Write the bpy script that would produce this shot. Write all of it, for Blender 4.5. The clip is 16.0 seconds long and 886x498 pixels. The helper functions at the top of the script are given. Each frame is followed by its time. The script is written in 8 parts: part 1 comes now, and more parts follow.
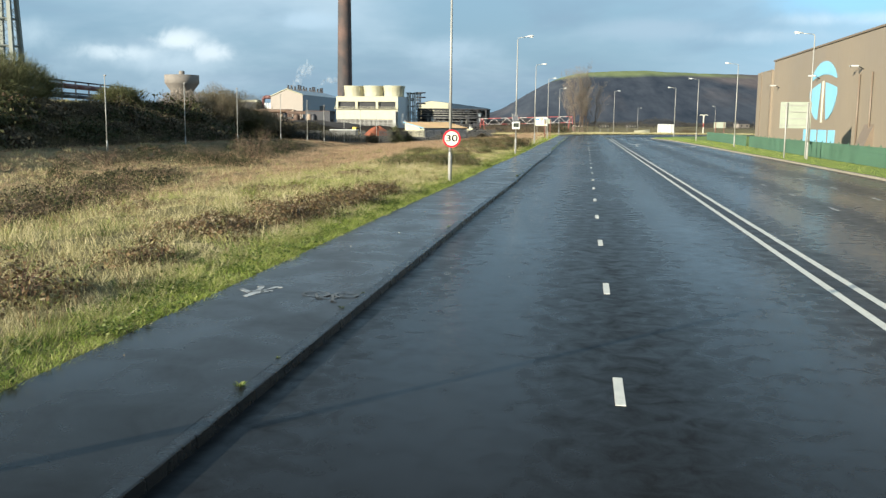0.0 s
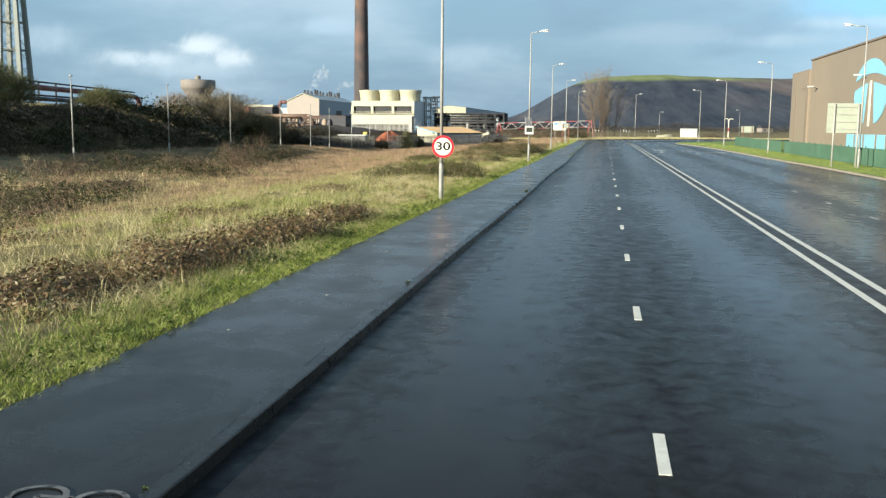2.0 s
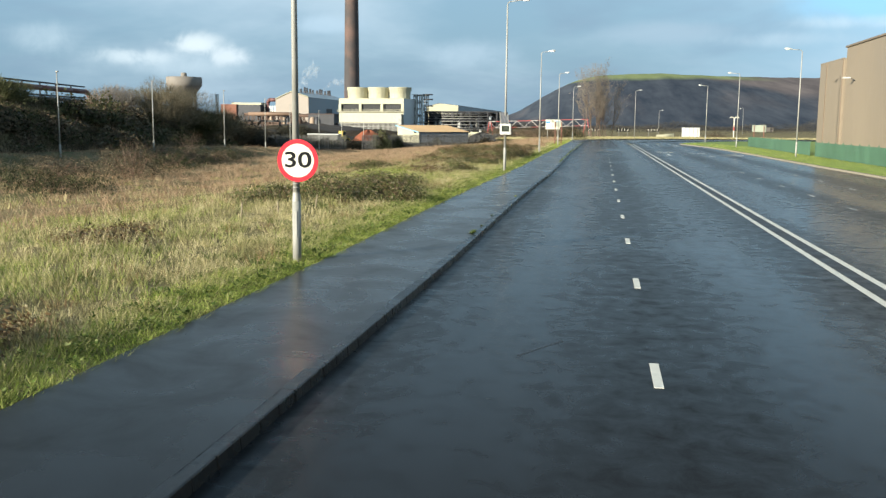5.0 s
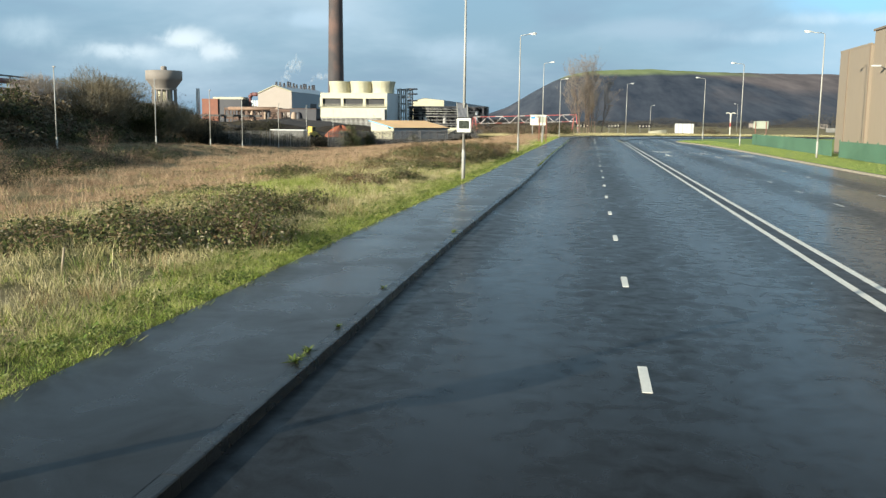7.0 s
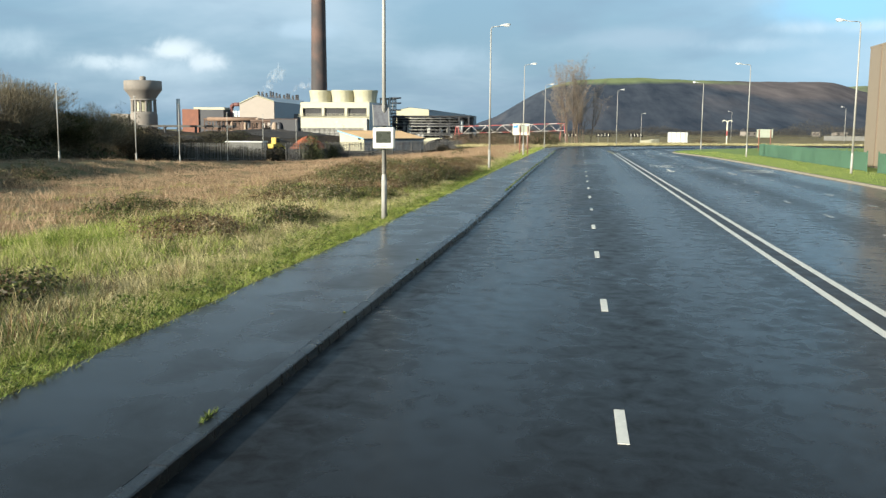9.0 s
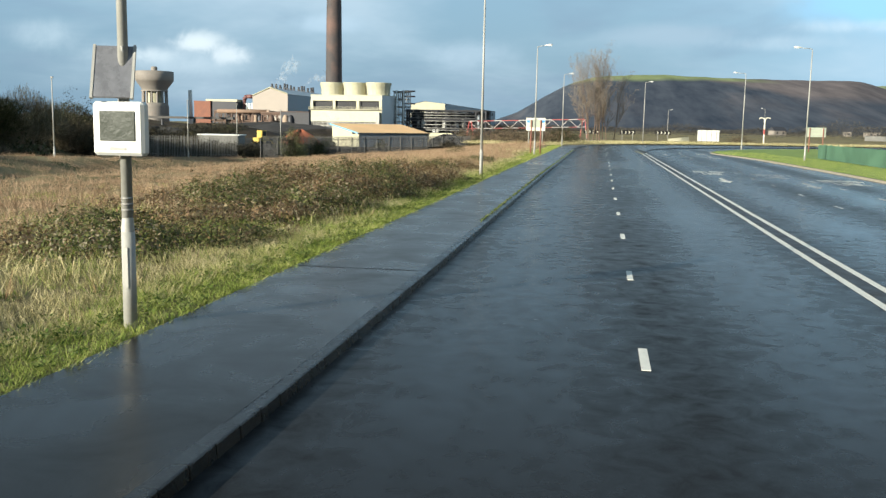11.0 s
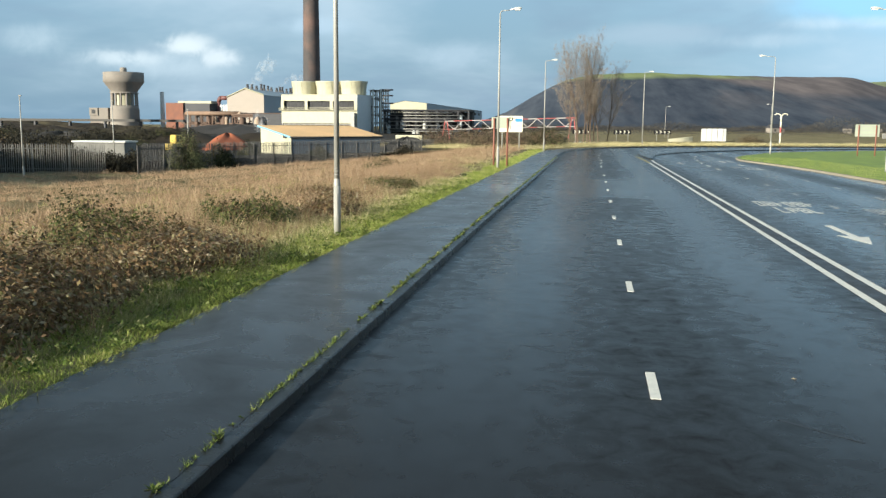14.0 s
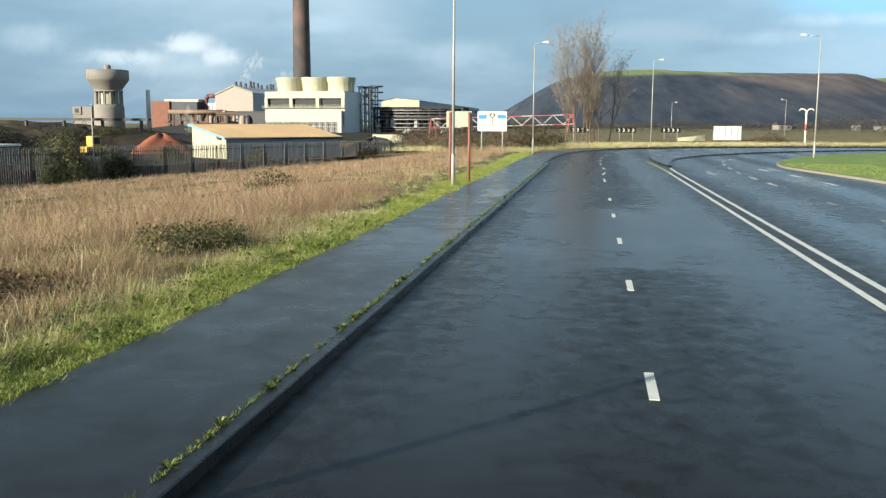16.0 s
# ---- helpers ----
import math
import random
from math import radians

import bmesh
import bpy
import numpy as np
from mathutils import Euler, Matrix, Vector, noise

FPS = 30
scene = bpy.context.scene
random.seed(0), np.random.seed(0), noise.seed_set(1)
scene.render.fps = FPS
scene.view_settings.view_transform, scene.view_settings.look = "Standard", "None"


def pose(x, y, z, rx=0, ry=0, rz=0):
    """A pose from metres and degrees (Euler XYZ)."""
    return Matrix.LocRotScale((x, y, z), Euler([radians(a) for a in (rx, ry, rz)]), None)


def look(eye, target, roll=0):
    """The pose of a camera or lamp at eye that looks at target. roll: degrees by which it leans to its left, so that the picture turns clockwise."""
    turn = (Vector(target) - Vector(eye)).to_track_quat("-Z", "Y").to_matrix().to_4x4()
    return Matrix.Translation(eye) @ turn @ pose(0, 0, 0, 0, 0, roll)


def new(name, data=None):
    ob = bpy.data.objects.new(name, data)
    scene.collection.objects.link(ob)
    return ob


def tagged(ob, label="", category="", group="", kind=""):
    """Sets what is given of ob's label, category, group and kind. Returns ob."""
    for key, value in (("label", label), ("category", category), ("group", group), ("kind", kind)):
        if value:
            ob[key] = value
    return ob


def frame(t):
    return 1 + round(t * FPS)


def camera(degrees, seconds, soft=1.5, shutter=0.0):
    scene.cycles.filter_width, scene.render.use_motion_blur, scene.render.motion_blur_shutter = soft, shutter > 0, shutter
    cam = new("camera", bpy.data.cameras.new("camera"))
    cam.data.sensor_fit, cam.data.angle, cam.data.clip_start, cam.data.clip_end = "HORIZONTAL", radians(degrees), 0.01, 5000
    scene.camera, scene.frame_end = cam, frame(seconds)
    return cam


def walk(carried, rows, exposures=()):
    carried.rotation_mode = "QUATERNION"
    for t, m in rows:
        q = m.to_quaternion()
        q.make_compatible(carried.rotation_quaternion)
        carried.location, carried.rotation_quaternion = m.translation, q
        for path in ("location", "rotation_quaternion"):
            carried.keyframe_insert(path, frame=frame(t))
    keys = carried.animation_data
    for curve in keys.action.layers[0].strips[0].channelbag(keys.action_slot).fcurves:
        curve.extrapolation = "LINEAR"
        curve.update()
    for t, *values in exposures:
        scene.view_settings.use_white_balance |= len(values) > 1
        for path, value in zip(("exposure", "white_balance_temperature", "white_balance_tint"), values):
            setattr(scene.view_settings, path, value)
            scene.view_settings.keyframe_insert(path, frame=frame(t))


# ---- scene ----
cam = camera(52.5, 16.0, 1.4)
PATH = [
    (0, (-0.029, -0.926, 2.81), (-0.334, 1.03, 2.528), 0.6),
    (0.5, (-0.065, 1.028, 2.786), (-0.384, 2.982, 2.501), 0.8),
    (1, (-0.11, 3.017, 2.796), (-0.44, 4.969, 2.512), 0.7),
    (1.5, (-0.124, 4.77, 2.8), (-0.463, 6.721, 2.523), 0.5),
    (2, (-0.163, 6.774, 2.792), (-0.51, 8.724, 2.52), 0.5),
    (2.5, (-0.223, 9.078, 2.798), (-0.576, 11.028, 2.527), 0.6),
    (3, (-0.238, 11.403, 2.787), (-0.591, 13.353, 2.519), 0.5),
    (3.5, (-0.278, 13.894, 2.806), (-0.626, 15.844, 2.535), 0.4),
    (6, (-0.3, 28.605, 2.708), (-0.632, 30.557, 2.43), 0.7),
    (6.5, (-0.274, 31.68, 2.714), (-0.6, 33.633, 2.431), 0.7),
    (7, (-0.254, 34.893, 2.722), (-0.57, 36.847, 2.438), 0.7),
    (7.5, (-0.206, 38.115, 2.716), (-0.515, 40.072, 2.438), 0.6),
    (8, (-0.157, 41.252, 2.741), (-0.459, 43.211, 2.474), 0.5),
    (8.5, (-0.102, 44.438, 2.752), (-0.397, 46.398, 2.491), 0.5),
    (9, (-0.048, 48.115, 2.757), (-0.344, 50.076, 2.494), 0.4),
    (11.5, (-0.249, 68.47, 2.607), (-0.597, 70.42, 2.327), 1.0),
    (12, (-0.31, 72.921, 2.615), (-0.66, 74.87, 2.328), 0.7),
    (12.5, (-0.361, 77.238, 2.612), (-0.709, 79.187, 2.328), 0.7),
    (13, (-0.352, 81.058, 2.649), (-0.694, 83.009, 2.373), 0.5),
    (13.5, (-0.353, 84.91, 2.669), (-0.685, 86.863, 2.397), 0.4),
    (14, (-0.309, 89.02, 2.693), (-0.63, 90.975, 2.421), 0.5),
    (14.5, (-0.283, 93.808, 2.718), (-0.591, 95.765, 2.442), 0.4),
    (15, (-0.204, 98.318, 2.683), (-0.513, 100.275, 2.411), 0.4),
    (15.5, (-0.236, 102.701, 2.677), (-0.548, 104.658, 2.404), 0.4),
    (16, (-0.27, 107.142, 2.693), (-0.593, 109.097, 2.417), 0.3),
]
walk(cam, [(t, look(eye, target, roll)) for t, eye, target, roll in PATH])

# ---- light ----
SUN_WAY = Vector((0.655, 0.755, 0)).normalized()      # the way the shadows fall
SUN_ELEV = radians(15.5)
sun = new("sun", bpy.data.lights.new("sun", "SUN"))
sun.data.energy, sun.data.angle, sun.data.color = 7.3, radians(0.6), (0.955, 0.915, 0.775)
sun_dir = Vector((SUN_WAY.x * math.cos(SUN_ELEV), SUN_WAY.y * math.cos(SUN_ELEV), -math.sin(SUN_ELEV)))
sun.matrix_world = Matrix.Translation((-60, -60, 60)) @ sun_dir.to_track_quat("-Z", "Y").to_matrix().to_4x4()
scene.view_settings.exposure = 0.68


def link(tree, a, b):
    tree.links.new(a, b)


def node(tree, kind, **values):
    n = tree.nodes.new(kind)
    for k, v in values.items():
        if k in n.inputs:
            n.inputs[k].default_value = v
    return n


def build_world():
    """Hazy winter sky: Nishita blue under a thin grey-blue veil, with soft clouds."""
    w = bpy.data.worlds.new("sky")
    scene.world = w
    w.use_nodes = True
    t = w.node_tree
    t.nodes.clear()
    out = t.nodes.new("ShaderNodeOutputWorld")
    bg = node(t, "ShaderNodeBackground", Strength=1.0)
    sky = t.nodes.new("ShaderNodeTexSky")
    sky.sky_type, sky.sun_disc = "NISHITA", False
    sky.sun_elevation = SUN_ELEV
    sky.sun_rotation = math.atan2(-SUN_WAY.x, -SUN_WAY.y)
    sky.air_density, sky.dust_density, sky.ozone_density = 1.2, 1.5, 1.5
    dim = t.nodes.new("ShaderNodeVectorMath")
    dim.operation = "SCALE"
    dim.inputs["Scale"].default_value = 0.085
    link(t, sky.outputs[0], dim.inputs[0])
    co = t.nodes.new("ShaderNodeTexCoord")
    way = co.outputs["Generated"]
    sep = t.nodes.new("ShaderNodeSeparateXYZ")
    link(t, way, sep.inputs[0])
    up = t.nodes.new("ShaderNodeMath")
    up.operation = "MAXIMUM"
    up.inputs[1].default_value = 0.0
    link(t, sep.outputs[2], up.inputs[0])
    upb = t.nodes.new("ShaderNodeMath")
    upb.operation = "ADD"
    upb.inputs[1].default_value = 0.22
    link(t, up.outputs[0], upb.inputs[0])
    comb = t.nodes.new("ShaderNodeCombineXYZ")
    for i in range(3):
        link(t, upb.outputs[0], comb.inputs[i])
    div = t.nodes.new("ShaderNodeVectorMath")
    div.operation = "DIVIDE"
    link(t, way, div.inputs[0])
    link(t, comb.outputs[0], div.inputs[1])

    def noise_ramp(vector, scale, detail, lo, hi, rough=0.55):
        n = node(t, "ShaderNodeTexNoise", Scale=scale, Detail=detail, Roughness=rough, Distortion=0.2)
        link(t, vector, n.inputs["Vector"])
        r = t.nodes.new("ShaderNodeMapRange")
        r.interpolation_type = "SMOOTHSTEP"
        r.inputs[1].default_value, r.inputs[2].default_value = lo, hi
        link(t, n.outputs[0], r.inputs[0])
        return r.outputs[0]

    def mul(a, b):
        m = t.nodes.new("ShaderNodeMath")
        m.operation = "MULTIPLY"
        link(t, a, m.inputs[0])
        if isinstance(b, float):
            m.inputs[1].default_value = b
        else:
            link(t, b, m.inputs[1])
        return m.outputs[0]

    def mix(fac, a, b):
        m = t.nodes.new("ShaderNodeMix")
        m.data_type = "RGBA"
        for v, i in ((fac, 0), (a, 6), (b, 7)):
            if isinstance(v, (float, tuple)):
                m.inputs[i].default_value = v
            else:
                link(t, v, m.inputs[i])
        return m.outputs[2]

    # veil: slate blue near the horizon, paler above
    high = t.nodes.new("ShaderNodeMapRange")
    high.inputs[1].default_value, high.inputs[2].default_value = 0.02, 0.30
    link(t, sep.outputs[2], high.inputs[0])
    veil = mix(high.outputs[0], (0.150, 0.268, 0.375, 1.0), (0.235, 0.395, 0.520, 1.0))
    col = mix(0.85, dim.outputs[0], veil)
    # clearer and brighter away from the rain
    clear = t.nodes.new("ShaderNodeMapRange")
    clear.interpolation_type = "SMOOTHSTEP"
    clear.inputs[1].default_value, clear.inputs[2].default_value = -0.05, 0.55
    link(t, sep.outputs[0], clear.inputs[0])
    col = mix(mul(clear.outputs[0], 0.9), col, (0.34, 0.55, 0.72, 1.0))
    # broad grey-white cloud streaks
    col = mix(mul(noise_ramp(div.outputs[0], 1.0, 5.0, 0.42, 0.80), 0.55), col, (0.44, 0.55, 0.63, 1.0))
    # dull bluish undersides
    col = mix(mul(noise_ramp(div.outputs[0], 1.7, 4.0, 0.48, 0.75), 0.40), col, (0.17, 0.25, 0.345, 1.0))
    # heaped clouds low in the sky
    def bank_cloud(az, el, wide, tall, colour, amount, grain, soft):
        nonlocal col
        c = Vector((math.sin(az) * math.cos(el), math.cos(az) * math.cos(el), math.sin(el)))
        sub = t.nodes.new("ShaderNodeVectorMath")
        sub.operation = "SUBTRACT"
        sub.inputs[1].default_value = c
        link(t, way, sub.inputs[0])
        rot = t.nodes.new("ShaderNodeMapping")
        rot.vector_type = "TEXTURE"
        rot.inputs["Rotation"].default_value = (0, 0, -az)
        rot.inputs["Scale"].default_value = (wide, 0.5, tall)
        link(t, sub.outputs[0], rot.inputs[0])
        ln = t.nodes.new("ShaderNodeVectorMath")
        ln.operation = "LENGTH"
        link(t, rot.outputs[0], ln.inputs[0])
        f = t.nodes.new("ShaderNodeMapRange")
        f.interpolation_type = "SMOOTHSTEP"
        f.inputs[1].default_value, f.inputs[2].default_value, f.inputs[3].default_value, f.inputs[4].default_value = 0.1, 1.0, 1.0, 0.0
        link(t, ln.outputs[1], f.inputs[0])
        n = node(t, "ShaderNodeTexNoise", Scale=grain, Detail=7.0, Roughness=0.58, Distortion=0.35)
        link(t, way, n.inputs["Vector"])
        ragged = t.nodes.new("ShaderNodeMath")
        ragged.operation = "MULTIPLY_ADD"
        ragged.inputs[1].default_value = 2.6
        link(t, n.outputs[0], ragged.inputs[0])
        link(t, f.outputs[0], ragged.inputs[2])
        edge = t.nodes.new("ShaderNodeMapRange")
        edge.interpolation_type = "SMOOTHSTEP"
        edge.inputs[1].default_value, edge.inputs[2].default_value = 1.35, 1.35 + soft
        link(t, ragged.outputs[0], edge.inputs[0])
        col = mix(mul(mul(edge.outputs[0], f.outputs[0]), amount), col, colour)
    # a long grey bank with sunlit heaps on it, low in the north-west
    bank_cloud(radians(-26.5), radians(3.5), 0.15, 0.030, (0.37, 0.48, 0.555, 1.0), 0.9, 14, 1.2)
    bank_cloud(radians(-25.0), radians(4.6), 0.050, 0.022, (0.54, 0.63, 0.67, 1.0), 0.95, 38, 1.0)
    bank_cloud(radians(-23.2), radians(4.0), 0.050, 0.018, (0.52, 0.61, 0.66, 1.0), 0.9, 38, 1.0)
    bank_cloud(radians(-28.6), radians(3.8), 0.065, 0.015, (0.48, 0.58, 0.635, 1.0), 0.85, 38, 1.0)
    bank_cloud(radians(-33.5), radians(4.6), 0.06, 0.03, (0.36, 0.475, 0.55, 1.0), 0.8, 16, 1.2)
    # pale veils before the hill
    bank_cloud(radians(-8.5), radians(4.3), 0.09, 0.032, (0.36, 0.475, 0.565, 1.0), 0.7, 16, 1.4)
    bank_cloud(radians(-17.5), radians(6.0), 0.08, 0.02, (0.36, 0.49, 0.59, 1.0), 0.7, 12, 0.9)
    # a blue gap and thin bright streaks in the east
    bank_cloud(radians(15), radians(7.2), 0.13, 0.045, (0.25, 0.52, 0.74, 1.0), 0.9, 10, 0.9)
    bank_cloud(radians(15.5), radians(6.0), 0.15, 0.014, (0.56, 0.66, 0.72, 1.0), 0.65, 20, 1.8)
    bank_cloud(radians(10), radians(5.1), 0.14, 0.015, (0.45, 0.56, 0.64, 1.0), 0.55, 20, 1.8)
    bank_cloud(radians(4), radians(5.6), 0.13, 0.022, (0.28, 0.39, 0.48, 1.0), 0.75, 14, 0.9)
    # the sky deepens towards the zenith
    zenith = t.nodes.new("ShaderNodeMapRange")
    zenith.interpolation_type = "SMOOTHSTEP"
    zenith.inputs[1].default_value, zenith.inputs[2].default_value = 0.16, 0.52
    link(t, sep.outputs[2], zenith.inputs[0])
    col = mix(mul(zenith.outputs[0], 0.8), col, (0.095, 0.155, 0.225, 1.0))
    link(t, col, bg.inputs[0])
    link(t, bg.outputs[0], out.inputs[0])


build_world()


# ---- materials ----
def mat(name, base, rough=0.6, metal=0.0, var=0.25, scale=0.8, fine=18.0, bump=0.15, tint=None, rnd=0.0, island=0.0,
        spec=0.5, rough_var=0.1, stretch=(1, 1, 1), stain=None, stain_at=(0.55, 0.75), stain_scale=0.5):
    """A worn painted or raw surface: colour with variation at two scales, in world metres."""
    m = bpy.data.materials.new(name)
    m.use_nodes = True
    t = m.node_tree
    p = t.nodes["Principled BSDF"]
    p.inputs["Metallic"].default_value = metal
    p.inputs["Specular IOR Level"].default_value = spec
    geo = t.nodes.new("ShaderNodeNewGeometry")
    mp = t.nodes.new("ShaderNodeMapping")
    mp.inputs["Scale"].default_value = stretch
    link(t, geo.outputs["Position"], mp.inputs[0])
    big = node(t, "ShaderNodeTexNoise", Scale=scale, Detail=4.0, Roughness=0.6)
    small = node(t, "ShaderNodeTexNoise", Scale=fine, Detail=3.0, Roughness=0.6)
    link(t, mp.outputs[0], big.inputs["Vector"])
    link(t, mp.outputs[0], small.inputs["Vector"])
    add = t.nodes.new("ShaderNodeMath")
    add.operation = "ADD"
    link(t, big.outputs[0], add.inputs[0])
    half = t.nodes.new("ShaderNodeMath")
    half.operation = "MULTIPLY"
    half.inputs[1].default_value = 0.5
    link(t, small.outputs[0], half.inputs[0])
    link(t, half.outputs[0], add.inputs[1])
    ramp = t.nodes.new("ShaderNodeValToRGB")
    lo = tuple(c * (1 - var) for c in base)
    hi = tuple(min(1, c * (1 + var)) for c in (tint or base))
    ramp.color_ramp.elements[0].position, ramp.color_ramp.elements[1].position = 0.5, 1.0
    ramp.color_ramp.elements[0].color, ramp.color_ramp.elements[1].color = (*lo, 1), (*hi, 1)
    link(t, add.outputs[0], ramp.inputs[0])
    col = ramp.outputs[0]
    if stain:
        sn = node(t, "ShaderNodeTexNoise", Scale=stain_scale, Detail=6.0, Roughness=0.65)
        link(t, mp.outputs[0], sn.inputs["Vector"])
        sr = t.nodes.new("ShaderNodeValToRGB")
        sr.color_ramp.elements[0].position, sr.color_ramp.elements[1].position = stain_at
        link(t, sn.outputs[0], sr.inputs[0])
        mx = t.nodes.new("ShaderNodeMix")
        mx.data_type = "RGBA"
        mx.inputs[7].default_value = (*stain, 1)
        link(t, sr.outputs[0], mx.inputs[0])
        link(t, col, mx.inputs[6])
        col = mx.outputs[2]
    if rnd or island:
        if rnd:
            src = t.nodes.new("ShaderNodeObjectInfo").outputs["Random"]
        else:
            src = geo.outputs["Random Per Island"]
        mr = t.nodes.new("ShaderNodeMapRange")
        amount = rnd or island
        mr.inputs[3].default_value, mr.inputs[4].default_value = 1 - amount, 1 + amount
        link(t, src, mr.inputs[0])
        hs = t.nodes.new("ShaderNodeHueSaturation")
        link(t, mr.outputs[0], hs.inputs["Value"])
        link(t, col, hs.inputs["Color"])
        col = hs.outputs[0]
    link(t, col, p.inputs["Base Color"])
    rr = t.nodes.new("ShaderNodeMapRange")
    rr.inputs[3].default_value, rr.inputs[4].default_value = max(0.02, rough - rough_var), min(1, rough + rough_var)
    rr.inputs[1].default_value, rr.inputs[2].default_value = 0.3, 0.7
    link(t, big.outputs[0], rr.inputs[0])
    link(t, rr.outputs[0], p.inputs["Roughness"])
    if bump:
        b = t.nodes.new("ShaderNodeBump")
        b.inputs["Strength"].default_value, b.inputs["Distance"].default_value = bump, 0.02
        link(t, small.outputs[0], b.inputs["Height"])
        link(t, b.outputs[0], p.inputs["Normal"])
    return m


def foliage(name, colours, through_light=0.3, rough=0.7, patch=0.25, patch_scale=0.35):
    """Leaves or blades: colours picked per blade, and drifting over the ground."""
    m = bpy.data.materials.new(name)
    m.use_nodes = True
    t = m.node_tree
    p = t.nodes["Principled BSDF"]
    p.inputs["Roughness"].default_value = rough
    p.inputs["Specular IOR Level"].default_value = 0.12
    geo = t.nodes.new("ShaderNodeNewGeometry")
    n = node(t, "ShaderNodeTexNoise", Scale=patch_scale, Detail=3.0)
    link(t, geo.outputs["Position"], n.inputs["Vector"])
    sub = t.nodes.new("ShaderNodeMath")
    sub.operation = "MULTIPLY_ADD"
    sub.inputs[1].default_value, sub.inputs[2].default_value = patch * 4, -patch * 2
    link(t, n.outputs[0], sub.inputs[0])
    add = t.nodes.new("ShaderNodeMath")
    add.operation = "ADD"
    add.use_clamp = True
    link(t, geo.outputs["Random Per Island"], add.inputs[0])
    link(t, sub.outputs[0], add.inputs[1])
    ramp = t.nodes.new("ShaderNodeValToRGB")
    els = ramp.color_ramp.elements
    while len(els) < len(colours):
        els.new(0.5)
    for i, c in enumerate(colours):
        els[i].position = i / (len(colours) - 1)
        els[i].color = (*c, 1)
    link(t, add.outputs[0], ramp.inputs[0])
    link(t, ramp.outputs[0], p.inputs["Base Color"])
    tr = t.nodes.new("ShaderNodeBsdfTranslucent")
    link(t, ramp.outputs[0], tr.inputs[0])
    mix = node(t, "ShaderNodeMixShader")
    mix.inputs[0].default_value = through_light
    link(t, p.outputs[0], mix.inputs[1])
    link(t, tr.outputs[0], mix.inputs[2])
    link(t, mix.outputs[0], t.nodes["Material Output"].inputs[0])
    return m


